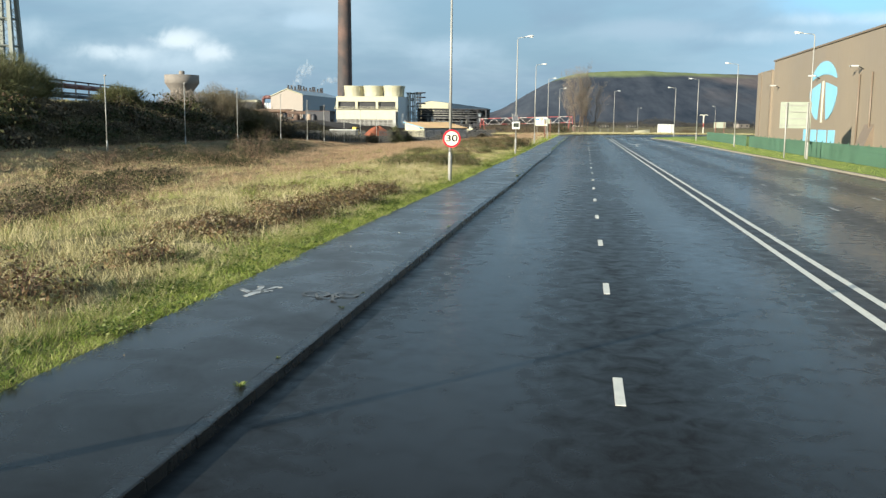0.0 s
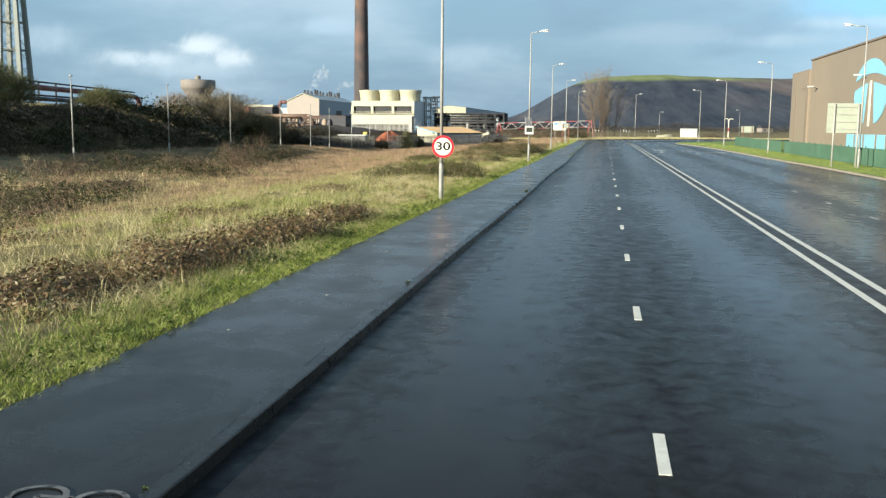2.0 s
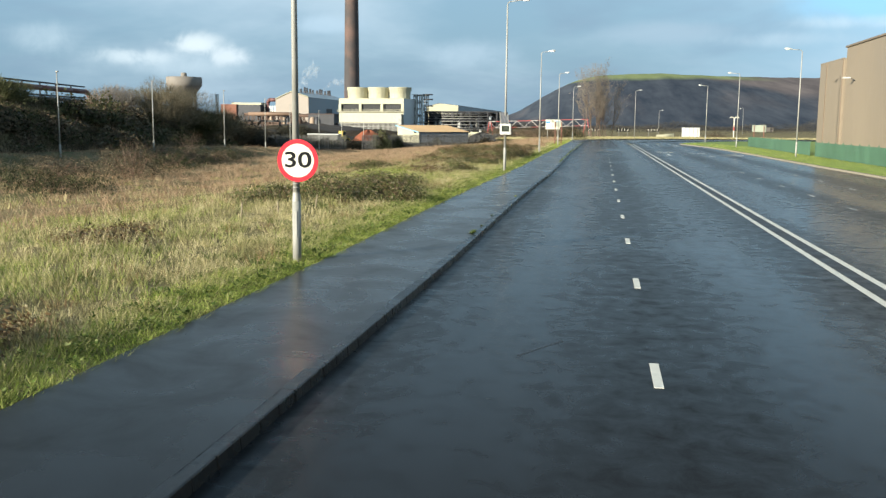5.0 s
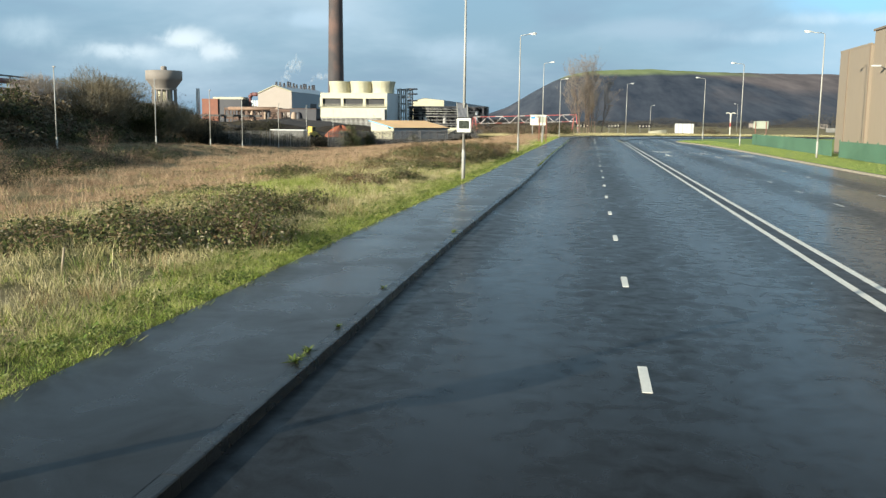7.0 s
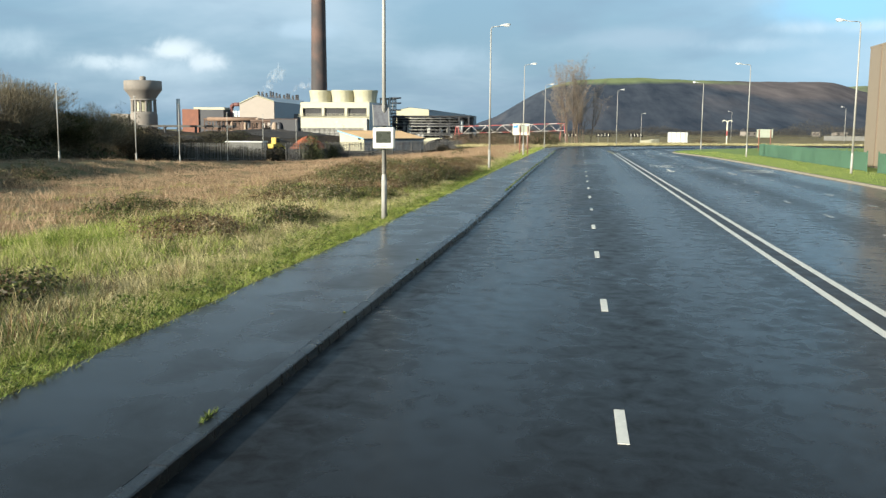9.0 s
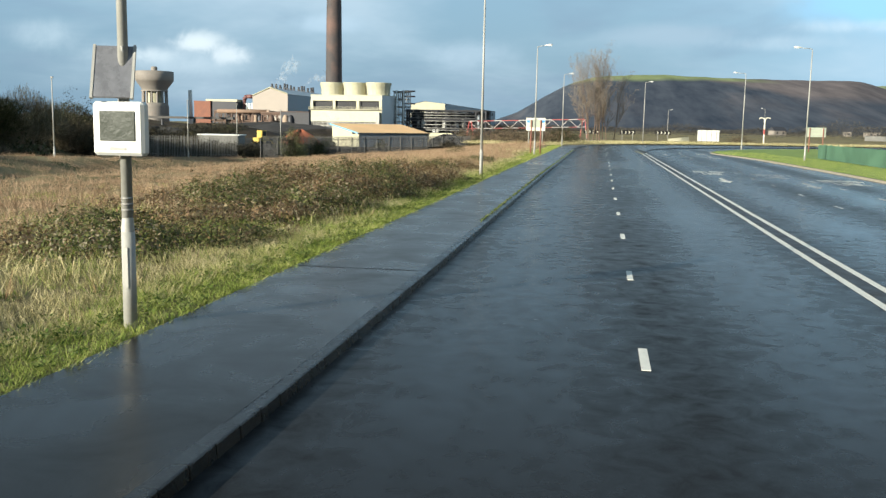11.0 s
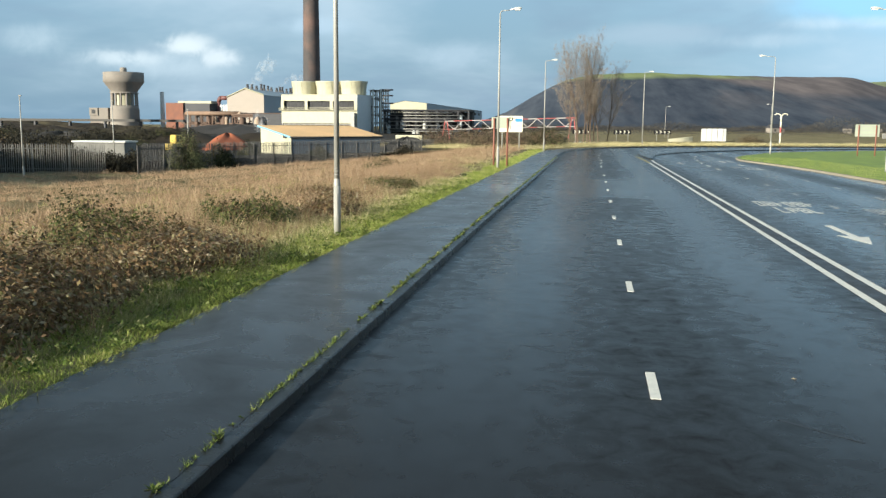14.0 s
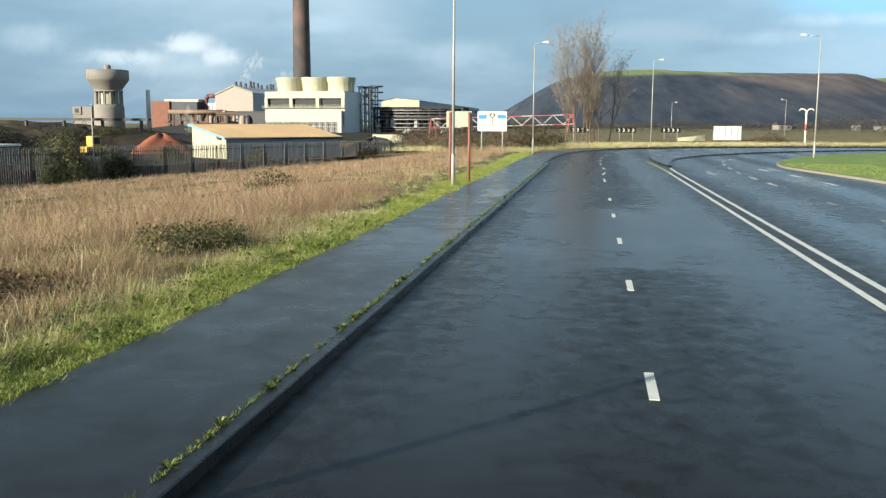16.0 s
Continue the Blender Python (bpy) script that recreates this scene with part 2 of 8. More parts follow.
def asphalt(name, base, wet, grain=55.0, relief=0.2, track=0.16, rough=(0.22, 0.6), spec=(0.2, 0.2), ramp=(0.7, 1.0), size=3.4, sheet=0.6, film=None, sheen=(0.03, 0.2)):
    """Damp asphalt: stone grain, and flecks of water film that shine and thicken along the lanes."""
    m = bpy.data.materials.new(name)
    m.use_nodes = True
    t = m.node_tree
    p = t.nodes["Principled BSDF"]
    p.inputs["Sheen Weight"].default_value, p.inputs["Sheen Roughness"].default_value = sheen
    geo = t.nodes.new("ShaderNodeNewGeometry")
    pos = geo.outputs["Position"]
    g = node(t, "ShaderNodeTexNoise", Scale=grain, Detail=3.0, Roughness=0.7)
    link(t, pos, g.inputs["Vector"])
    mp = t.nodes.new("ShaderNodeMapping")
    mp.inputs["Scale"].default_value = (0.85, 0.8, 1.0)
    link(t, pos, mp.inputs[0])
    d = node(t, "ShaderNodeTexNoise", Scale=size, Detail=9.0, Roughness=0.62, Distortion=0.5)
    link(t, mp.outputs[0], d.inputs["Vector"])
    mp2 = t.nodes.new("ShaderNodeMapping")
    mp2.inputs["Scale"].default_value = (0.9, 0.05, 1.0)
    link(t, pos, mp2.inputs[0])
    lane = node(t, "ShaderNodeTexNoise", Scale=0.5, Detail=3.0)
    link(t, mp2.outputs[0], lane.inputs["Vector"])
    # paler, drier between the wheel tracks of each lane
    sx = t.nodes.new("ShaderNodeSeparateXYZ")
    link(t, pos, sx.inputs[0])
    ph = t.nodes.new("ShaderNodeMath")
    ph.operation = "MULTIPLY_ADD"
    ph.inputs[1].default_value, ph.inputs[2].default_value = 2 * math.pi / 3.75, radians(215)
    link(t, sx.outputs[0], ph.inputs[0])
    sn = t.nodes.new("ShaderNodeMath")
    sn.operation = "SINE"
    link(t, ph.outputs[0], sn.inputs[0])
    tracks = t.nodes.new("ShaderNodeMath")
    tracks.operation = "MULTIPLY_ADD"
    tracks.inputs[1].default_value = track
    link(t, sn.outputs[0], tracks.inputs[0])
    link(t, lane.outputs[0], tracks.inputs[2])
    s = t.nodes.new("ShaderNodeMath")
    s.operation = "MULTIPLY_ADD"
    s.inputs[1].default_value = 0.6
    link(t, tracks.outputs[0], s.inputs[0])
    link(t, d.outputs[0], s.inputs[2])
    dry = t.nodes.new("ShaderNodeValToRGB")
    dry.color_ramp.elements[0].position, dry.color_ramp.elements[1].position = ramp[0], min(1.0, ramp[1])
    level = s.outputs[0]
    if film:
        # one broad film of standing water with a ragged outline
        place = t.nodes.new("ShaderNodeMapping")
        place.vector_type = "TEXTURE"
        place.inputs["Location"].default_value, place.inputs["Scale"].default_value = (film[0], film[1], 0), (film[2], film[3], 1)
        link(t, pos, place.inputs[0])
        far = t.nodes.new("ShaderNodeVectorMath")
        far.operation = "LENGTH"
        link(t, place.outputs[0], far.inputs[0])
        ragged = node(t, "ShaderNodeTexNoise", Scale=0.55, Detail=6.0, Roughness=0.6)
        link(t, pos, ragged.inputs["Vector"])
        edge = t.nodes.new("ShaderNodeMath")
        edge.operation = "MULTIPLY_ADD"
        edge.inputs[1].default_value = 1.9
        link(t, ragged.outputs[0], edge.inputs[0])
        link(t, far.outputs[1], edge.inputs[2])
        wet_in = t.nodes.new("ShaderNodeMapRange")
        wet_in.interpolation_type = "SMOOTHSTEP"
        wet_in.inputs[1].default_value, wet_in.inputs[2].default_value, wet_in.inputs[3].default_value, wet_in.inputs[4].default_value = 1.15, 1.75, 0.6, 0.0
        link(t, edge.outputs[0], wet_in.inputs[0])
        both = t.nodes.new("ShaderNodeMath")
        both.operation = "ADD"
        link(t, level, both.inputs[0])
        link(t, wet_in.outputs[0], both.inputs[1])
        level = both.outputs[0]
    link(t, level, dry.inputs[0])
    mx = t.nodes.new("ShaderNodeMix")
    mx.data_type = "RGBA"
    mx.inputs[6].default_value, mx.inputs[7].default_value = (*wet, 1), (*base, 1)
    link(t, dry.outputs[0], mx.inputs[0])
    sp = t.nodes.new("ShaderNodeMapRange")
    sp.inputs[1].default_value, sp.inputs[2].default_value = 0.3, 0.75
    sp.inputs[3].default_value, sp.inputs[4].default_value = 0.55, 1.5
    link(t, g.outputs[0], sp.inputs[0])
    hs = t.nodes.new("ShaderNodeHueSaturation")
    link(t, sp.outputs[0], hs.inputs["Value"])
    link(t, mx.outputs[2], hs.inputs["Color"])
    link(t, hs.outputs[0], p.inputs["Base Color"])
    rr = t.nodes.new("ShaderNodeMapRange")
    rr.inputs[3].default_value, rr.inputs[4].default_value = rough
    link(t, dry.outputs[0], rr.inputs[0])
    sl = t.nodes.new("ShaderNodeMapRange")
    sl.inputs[3].default_value, sl.inputs[4].default_value = spec
    link(t, dry.outputs[0], sl.inputs[0])
    link(t, sl.outputs[0], p.inputs["Specular IOR Level"])
    # broad sheets that still hold water
    mp3 = t.nodes.new("ShaderNodeMapping")
    mp3.inputs["Scale"].default_value, mp3.inputs["Location"].default_value = (1.0, 0.55, 1.0), (3.0, 1.5, 0.0)
    link(t, pos, mp3.inputs[0])
    pool = node(t, "ShaderNodeTexNoise", Scale=0.22, Detail=5.0, Roughness=0.6)
    link(t, mp3.outputs[0], pool.inputs["Vector"])
    pr = t.nodes.new("ShaderNodeMapRange")
    pr.inputs[1].default_value, pr.inputs[2].default_value = 0.50, 0.66
    pr.inputs[3].default_value, pr.inputs[4].default_value = 1.0, sheet
    link(t, pool.outputs[0], pr.inputs[0])
    pm = t.nodes.new("ShaderNodeMath")
    pm.operation = "MULTIPLY"
    link(t, rr.outputs[0], pm.inputs[0])
    link(t, pr.outputs[0], pm.inputs[1])
    link(t, pm.outputs[0], p.inputs["Roughness"])
    b = t.nodes.new("ShaderNodeBump")
    b.inputs["Strength"].default_value, b.inputs["Distance"].default_value = relief, 0.004
    link(t, g.outputs[0], b.inputs["Height"])
    link(t, b.outputs[0], p.inputs["Normal"])
    return m


M_ROAD = asphalt("damp_asphalt", (0.0150, 0.0154, 0.0159), (0.0132, 0.0135, 0.0139), relief=0.08, track=0.27, rough=(0.39, 0.22), spec=(0.02, 0.13), ramp=(0.45, 1.0), size=3.3, sheet=0.8, film=(0.4, 131.0, 3.4, 10.0), sheen=(0.03, 0.18))
M_PATH = asphalt("damp_footway_asphalt", (0.0150, 0.0140, 0.0125), (0.0120, 0.0114, 0.0104), grain=80, relief=0.06, track=0.0, rough=(0.36, 0.23), spec=(0.12, 0.22), ramp=(0.6, 1.1), size=1.1, sheet=0.85, sheen=(0.04, 0.22))
M_TAR = mat("tar", (0.008, 0.008, 0.009), 0.5, var=0.2, spec=0.2)
M_KERB = mat("kerb_concrete", (0.0150, 0.0150, 0.0146), 0.29, var=0.3, scale=1.5, fine=60, bump=0.3, rnd=0.06, stain=(0.008, 0.0085, 0.0075), spec=0.32)
M_KERB_DRY = mat("pale_kerb_concrete", (0.24, 0.21, 0.16), 0.8, var=0.2, scale=2, fine=60)
M_PAINT = mat("road_paint", (0.60, 0.58, 0.51), 0.5, var=0.15, scale=6, fine=70, bump=0.2, stain=(0.12, 0.12, 0.12), stain_at=(0.62, 0.8), stain_scale=9)
M_PAINT_OLD = mat("worn_road_paint", (0.36, 0.365, 0.355), 0.5, var=0.3, scale=5, fine=60, stain=(0.06, 0.06, 0.065), stain_at=(0.5, 0.62), stain_scale=7)
M_PAINT_FAINT = mat("nearly_gone_paint", (0.125, 0.125, 0.12), 0.5, var=0.3, scale=5, fine=60, stain=(0.02, 0.02, 0.02), stain_at=(0.5, 0.62), stain_scale=9)
M_YELLOW = mat("faded_yellow_paint", (0.45, 0.36, 0.10), 0.6, var=0.3, scale=5, fine=50)
M_SEAM = mat("dark_joint", (0.02, 0.02, 0.02), 0.5, var=0.3, fine=50)
M_EARTH = mat("field_earth", (0.15, 0.125, 0.066), 0.95, var=0.45, scale=0.25, fine=9, bump=0.5, tint=(0.21, 0.17, 0.095), stain=(0.09, 0.092, 0.04), stain_at=(0.5, 0.65), stain_scale=0.2, spec=0.05)
M_LAWN = mat("mown_grass", (0.10, 0.17, 0.022), 0.9, var=0.35, scale=0.6, fine=30, bump=0.6, tint=(0.16, 0.22, 0.03))
M_STEEL = mat("galvanised_steel", (0.31, 0.30, 0.27), 0.55, 0.1, var=0.15, scale=1.2, fine=25, bump=0.05)
M_LANTERN = mat("lantern_casing", (0.44, 0.44, 0.42), 0.4, var=0.1, scale=4)
M_LENS = mat("lamp_lens", (0.75, 0.75, 0.72), 0.15, var=0.05)
M_WHITE = mat("white_sheet", (0.56, 0.55, 0.51), 0.5, var=0.1, scale=0.5, fine=8, bump=0.05)
M_CREAM = mat("cream_cladding", (0.39, 0.365, 0.255), 0.6, var=0.14, scale=0.12, fine=1.5, bump=0.05, stain=(0.36, 0.32, 0.22), stain_at=(0.55, 0.8), stain_scale=0.2)
M_CONC = mat("weathered_concrete", (0.20, 0.175, 0.15), 0.85, var=0.2, scale=0.08, fine=1.2, bump=0.1, stain=(0.22, 0.18, 0.15), stain_scale=0.12)
M_CHIM = mat("sooty_brick", (0.105, 0.066, 0.055), 0.85, var=0.3, scale=0.1, fine=1.0, stain=(0.048, 0.042, 0.042), stain_at=(0.42, 0.62), stain_scale=0.06)
M_RUST = mat("rusty_steel", (0.105, 0.066, 0.048), 0.8, 0.2, var=0.4, scale=0.3, fine=4)
M_DARK = mat("dark_steelwork", (0.035, 0.035, 0.04), 0.6, 0.2, var=0.4, scale=0.3, fine=3)
M_VOID = mat("dark_opening", (0.02, 0.02, 0.022), 0.7, var=0.3, scale=1)
M_BRICK = mat("red_brick", (0.19, 0.078, 0.05), 0.85, var=0.25, scale=0.3, fine=3)
M_TAN = mat("tan_cladding", (0.225, 0.18, 0.13), 0.55, var=0.07, scale=0.08, fine=2.5, bump=0.05, stretch=(1, 1, 0.3))
M_TAN_TRIM = mat("dark_tan_trim", (0.16, 0.12, 0.085), 0.5, var=0.1)
M_SKYBLUE = mat("sky_blue_panel", (0.20, 0.44, 0.58), 0.45, var=0.06, scale=0.5)
M_GREENF = mat("green_mesh_fence", (0.052, 0.115, 0.072), 0.6, var=0.25, scale=0.6, fine=20)
M_SLATE = mat("blue_grey_sheet", (0.20, 0.24, 0.28), 0.5, var=0.12, scale=0.2, fine=2)
M_ROOFTAN = mat("ochre_roof_sheet", (0.80, 0.50, 0.25), 0.7, var=0.12, scale=0.3, fine=4, stain=(0.55, 0.32, 0.16), stain_at=(0.6, 0.85), stain_scale=0.4, spec=0.15)
M_RED = mat("signal_red", (0.50, 0.012, 0.025), 0.5, var=0.08, spec=0.2)
M_OLDRED = mat("faded_signal_red", (0.36, 0.075, 0.065), 0.6, var=0.2, scale=1.0)
M_GANTRY = mat("dull_white_paint", (0.42, 0.38, 0.35), 0.6, var=0.2, scale=1.0)
M_BLACK = mat("black_paint", (0.009, 0.009, 0.01), 0.75, var=0.1, spec=0.15)
M_SIGNWHITE = mat("sign_white", (0.61, 0.575, 0.46), 0.4, var=0.05)
M_BLUE = mat("sign_blue", (0.05, 0.24, 0.55), 0.35, var=0.06)
M_CREAMSIGN = mat("sign_back", (0.31, 0.335, 0.265), 0.45, var=0.1)
M_POSTRED = mat("brown_post", (0.20, 0.07, 0.045), 0.6, var=0.25)
M_SCREEN = mat("matrix_screen", (0.035, 0.04, 0.03), 0.25, var=0.2)
M_SOLAR = mat("solar_cells", (0.14, 0.14, 0.15), 0.3, var=0.2, scale=8)
M_PALE = mat("galvanised_pale", (0.26, 0.25, 0.23), 0.6, 0.3, var=0.3, scale=0.5, fine=6)
M_YEL = mat("machine_yellow", (0.44, 0.31, 0.06), 0.5, var=0.25, scale=1.5)
M_HEAP = mat("iron_ore_heap", (0.22, 0.065, 0.03), 0.95, var=0.3, scale=0.5, fine=6, bump=0.5)
M_COAL = mat("dark_spoil", (0.02, 0.018, 0.017), 0.95, var=0.4, scale=0.4, fine=5, bump=0.5)
M_SPOIL = mat("brown_spoil", (0.028, 0.023, 0.018), 0.95, var=0.45, scale=0.12, fine=2, bump=0.6, stain=(0.065, 0.056, 0.034), stain_at=(0.5, 0.68), stain_scale=0.09, spec=0.1)
M_WOOD = mat("weathered_wood", (0.30, 0.24, 0.16), 0.85, var=0.3)
M_BARK = mat("bark", (0.12, 0.08, 0.055), 0.9, var=0.35, scale=2, fine=20)
M_TWIG = mat("winter_twigs", (0.17, 0.10, 0.07), 0.9, var=0.3, scale=1.0, island=0.3)
M_GREENGRASS = foliage("verge_blades", [(0.070, 0.100, 0.022), (0.150, 0.205, 0.038), (0.245, 0.305, 0.060), (0.350, 0.380, 0.100), (0.46, 0.43, 0.18)], 0.25, patch=0.32, patch_scale=1.1)
M_STRAW = foliage("straw_blades", [(0.15, 0.142, 0.058), (0.30, 0.268, 0.120), (0.47, 0.405, 0.215), (0.62, 0.53, 0.32)], 0.2, patch=0.35, patch_scale=0.9)
M_RUSSET = foliage("russet_blades", [(0.18, 0.113, 0.066), (0.28, 0.184, 0.113), (0.38, 0.262, 0.166), (0.48, 0.348, 0.228)], 0.2, patch=0.25, patch_scale=0.4)
M_BRAMBLE = foliage("bramble_leaves", [(0.022, 0.029, 0.010), (0.045, 0.058, 0.017), (0.072, 0.088, 0.025), (0.105, 0.118, 0.036), (0.14, 0.137, 0.054), (0.10, 0.077, 0.035), (0.16, 0.105, 0.052), (0.33, 0.28, 0.19)], 0.2, 0.5, patch=0.14)
M_BROWNBRAMBLE = foliage("withered_bramble_leaves", [(0.045, 0.038, 0.018), (0.10, 0.064, 0.033), (0.16, 0.098, 0.05), (0.23, 0.15, 0.082), (0.12, 0.11, 0.043), (0.36, 0.29, 0.19)], 0.2, 0.5, patch=0.14)
M_DOCK = foliage("dock_stalks", [(0.12, 0.066, 0.034), (0.23, 0.13, 0.065), (0.36, 0.23, 0.125)], 0.15)
M_SHRUB = foliage("shrub_leaves", [(0.02, 0.024, 0.011), (0.05, 0.052, 0.02), (0.10, 0.095, 0.045)], 0.2)
M_BROWNSHRUB = foliage("bare_shrub_twigs", [(0.045, 0.037, 0.024), (0.10, 0.078, 0.048), (0.19, 0.148, 0.092)], 0.15)
M_WEED = foliage("weed_leaves", [(0.045, 0.072, 0.015), (0.10, 0.14, 0.03), (0.24, 0.26, 0.10)], 0.25)
M_DARKSCRUB = foliage("dark_scrub_twigs", [(0.014, 0.013, 0.009), (0.03, 0.027, 0.018), (0.06, 0.052, 0.032)], 0.1)
M_FARWOOD = foliage("far_wood", [(0.034, 0.034, 0.034), (0.058, 0.054, 0.048), (0.09, 0.08, 0.066)], 0.1, patch=0.3, patch_scale=0.02)


# ---- mesh tools ----
class Shape:
    """Collects faces, and makes them one mesh."""

    def __init__(self):
        self.v, self.f, self.s = [], [], []

    def add(self, verts, faces, smooth=False):
        o = len(self.v)
        self.v += [tuple(p) for p in verts]
        self.f += [tuple(i + o for i in f) for f in faces]
        self.s += [smooth] * len(faces)
        return self

    def box(self, c, s, rz=0.0, rx=0.0):
        m = Matrix.Translation(c) @ Matrix.Rotation(rz, 4, "Z") @ Matrix.Rotation(rx, 4, "X")
        p = [m @ Vector((x * s[0] / 2, y * s[1] / 2, z * s[2] / 2)) for z in (-1, 1) for x, y in ((-1, -1), (1, -1), (1, 1), (-1, 1))]
        return self.add(p, [(3, 2, 1, 0), (4, 5, 6, 7), (0, 1, 5, 4), (1, 2, 6, 5), (2, 3, 7, 6), (3, 0, 4, 7)])

    def soft_box(self, c, s, b=0.01, rz=0.0, rx=0.0):
        """A box with chamfered edges."""
        m = Matrix.Translation(c) @ Matrix.Rotation(rz, 4, "Z") @ Matrix.Rotation(rx, 4, "X")
        bm = bmesh.new()
        bmesh.ops.create_cube(bm, size=1.0)
        bmesh.ops.scale(bm, vec=s, verts=bm.verts)
        bmesh.ops.bevel(bm, geom=bm.edges[:], offset=b, segments=1, affect="EDGES")
        bm.verts.index_update()
        self.add([m @ v.co for v in bm.verts], [[v.index for v in f.verts] for f in bm.faces])
        bm.free()
        return self

    def rod(self, a, b, ra, rb=None, n=10, caps=True):
        rb = ra if rb is None else rb
        a, b = Vector(a), Vector(b)
        q = (b - a).to_track_quat("Z", "Y").to_matrix()
        ring = [q @ Vector((math.cos(2 * math.pi * i / n), math.sin(2 * math.pi * i / n), 0)) for i in range(n)]
        self.add([a + r * ra for r in ring] + [b + r * rb for r in ring],
                 [(i, (i + 1) % n, n + (i + 1) % n, n + i) for i in range(n)], n > 5)
        if caps:
            o = len(self.v) - 2 * n
            self.f += [tuple(o + i for i in reversed(range(n))), tuple(o + n + i for i in range(n))]
            self.s += [False, False]
        return self

    def tube(self, pts, r, n=8):
        for a, b in zip(pts, pts[1:]):
            self.rod(a, b, r, r, n)
        return self

    def lathe(self, profile, c=(0, 0, 0), n=32, top=True):
        k = len(profile)
        pts = [(c[0] + r * math.cos(2 * math.pi * i / n), c[1] + r * math.sin(2 * math.pi * i / n), c[2] + z) for r, z in profile for i in range(n)]
        self.add(pts, [(j * n + i, j * n + (i + 1) % n, (j + 1) * n + (i + 1) % n, (j + 1) * n + i) for j in range(k - 1) for i in range(n)], True)
        if top:
            o = len(self.v) - n
            self.f.append(tuple(o + i for i in range(n)))
            self.s.append(False)
        return self

    def slab(self, outline, z0, z1):
        """A flat outline (counter-clockwise, x and y) drawn up from z0 to z1."""
        n = len(outline)
        pts = [(x, y, z0) for x, y in outline] + [(x, y, z1) for x, y in outline]
        return self.add(pts, [tuple(reversed(range(n))), tuple(range(n, 2 * n))] + [(i, (i + 1) % n, n + (i + 1) % n, n + i) for i in range(n)])

    def plate(self, outline, m, d):
        """An outline in a plane's own x and y, drawn out by d and laid by the matrix m."""
        o = len(self.v)
        self.slab(outline, 0, d)
        self.v[o:] = [tuple(m @ Vector(p)) for p in self.v[o:]]
        return self

    def mesh(self, name):
        me = bpy.data.meshes.new(name)
        me.from_pydata(self.v, [], self.f)
        me.polygons.foreach_set("use_smooth", self.s)
        me.update()
        return me


def part(name, shape, material, parent, label=""):
    ob = new(name, shape if isinstance(shape, bpy.types.Mesh) else shape.mesh(name))
    if material and not ob.data.materials:
        ob.data.materials.append(material)
    if parent:
        ob.parent = parent
    if label:
        ob["label"] = label
    return ob


def thing(name, place=(0, 0, 0), rz=0.0, label="", category="", group=""):
    ob = new(name)
    ob.empty_display_size = 0.2
    ob.matrix_basis = pose(*place, 0, 0, rz)
    return tagged(ob, label, category, group)


def single(name, shape, material, label, category, kind="", place=None, group=""):
    ob = part(name, shape, material, None)
    if place:
        ob.matrix_basis = pose(*place)
    return tagged(ob, label, category, group, kind)


def raw_mesh(name, verts, faces_flat, loop_total):
    """A mesh from arrays: all faces with the same number of corners."""
    me = bpy.data.meshes.new(name)
    nf = len(faces_flat) // loop_total
    me.vertices.add(len(verts))
    me.vertices.foreach_set("co", np.ascontiguousarray(verts, dtype=np.float32).ravel())
    me.loops.add(len(faces_flat))
    me.loops.foreach_set("vertex_index", np.ascontiguousarray(faces_flat, dtype=np.int32))
    me.polygons.add(nf)
    me.polygons.foreach_set("loop_start", np.arange(nf, dtype=np.int32) * loop_total)
    me.update(calc_edges=True)
    return me


def curve(points, step=2.0):
    """A smooth line through points of the plan."""
    p = [Vector((*a, 0)) for a in points]
    p = [p[0] * 2 - p[1]] + p + [p[-1] * 2 - p[-2]]
    out = []
    for a, b, c, d in zip(p, p[1:], p[2:], p[3:]):
        n = max(1, int((c - b).length / step))
        for i in range(n):
            t = i / n
            out.append(0.5 * (2 * b + (c - a) * t + (2 * a - 5 * b + 4 * c - d) * t * t + (3 * b - a - 3 * c + d) * t ** 3))
    return [(v.x, v.y) for v in out + [p[-2]]]


def offset(line, d):
    """The line moved d to its right."""
    out = []
    for i, (x, y) in enumerate(line):
        a, b = line[max(0, i - 1)], line[min(len(line) - 1, i + 1)]
        tx, ty = b[0] - a[0], b[1] - a[1]
        n = math.hypot(tx, ty)
        out.append((x + ty / n * d, y - tx / n * d))
    return out


def strip(shape, rows):
    """A ribbon between lines of equal length; each row is a list of places."""
    k = len(rows[0])
    pts = [p for row in rows for p in row]
    return shape.add(pts, [(j * k + i, j * k + i + 1, (j + 1) * k + i + 1, (j + 1) * k + i) for j in range(len(rows) - 1) for i in range(k - 1)])


def ss(a, b, x):
    t = np.clip((np.asarray(x, float) - a) / (b - a), 0, 1)
    return t * t * (3 - 2 * t)


def wave(x, y, s, seed=0.0):
    """A soft noise of sines in [-1, 1], waves of about s metres."""
    k = 2 * math.pi / s
    return (np.sin(k * (0.8 * x + 0.6 * y) + seed) * np.sin(k * (-0.5 * x + 0.9 * y) * 1.13 + 2 * seed + 1) * 0.6
            + np.sin(k * 2.1 * (0.3 * x - 0.95 * y) + 3 * seed) * np.sin(k * 1.9 * (x + 0.2 * y) + seed * 5) * 0.4)


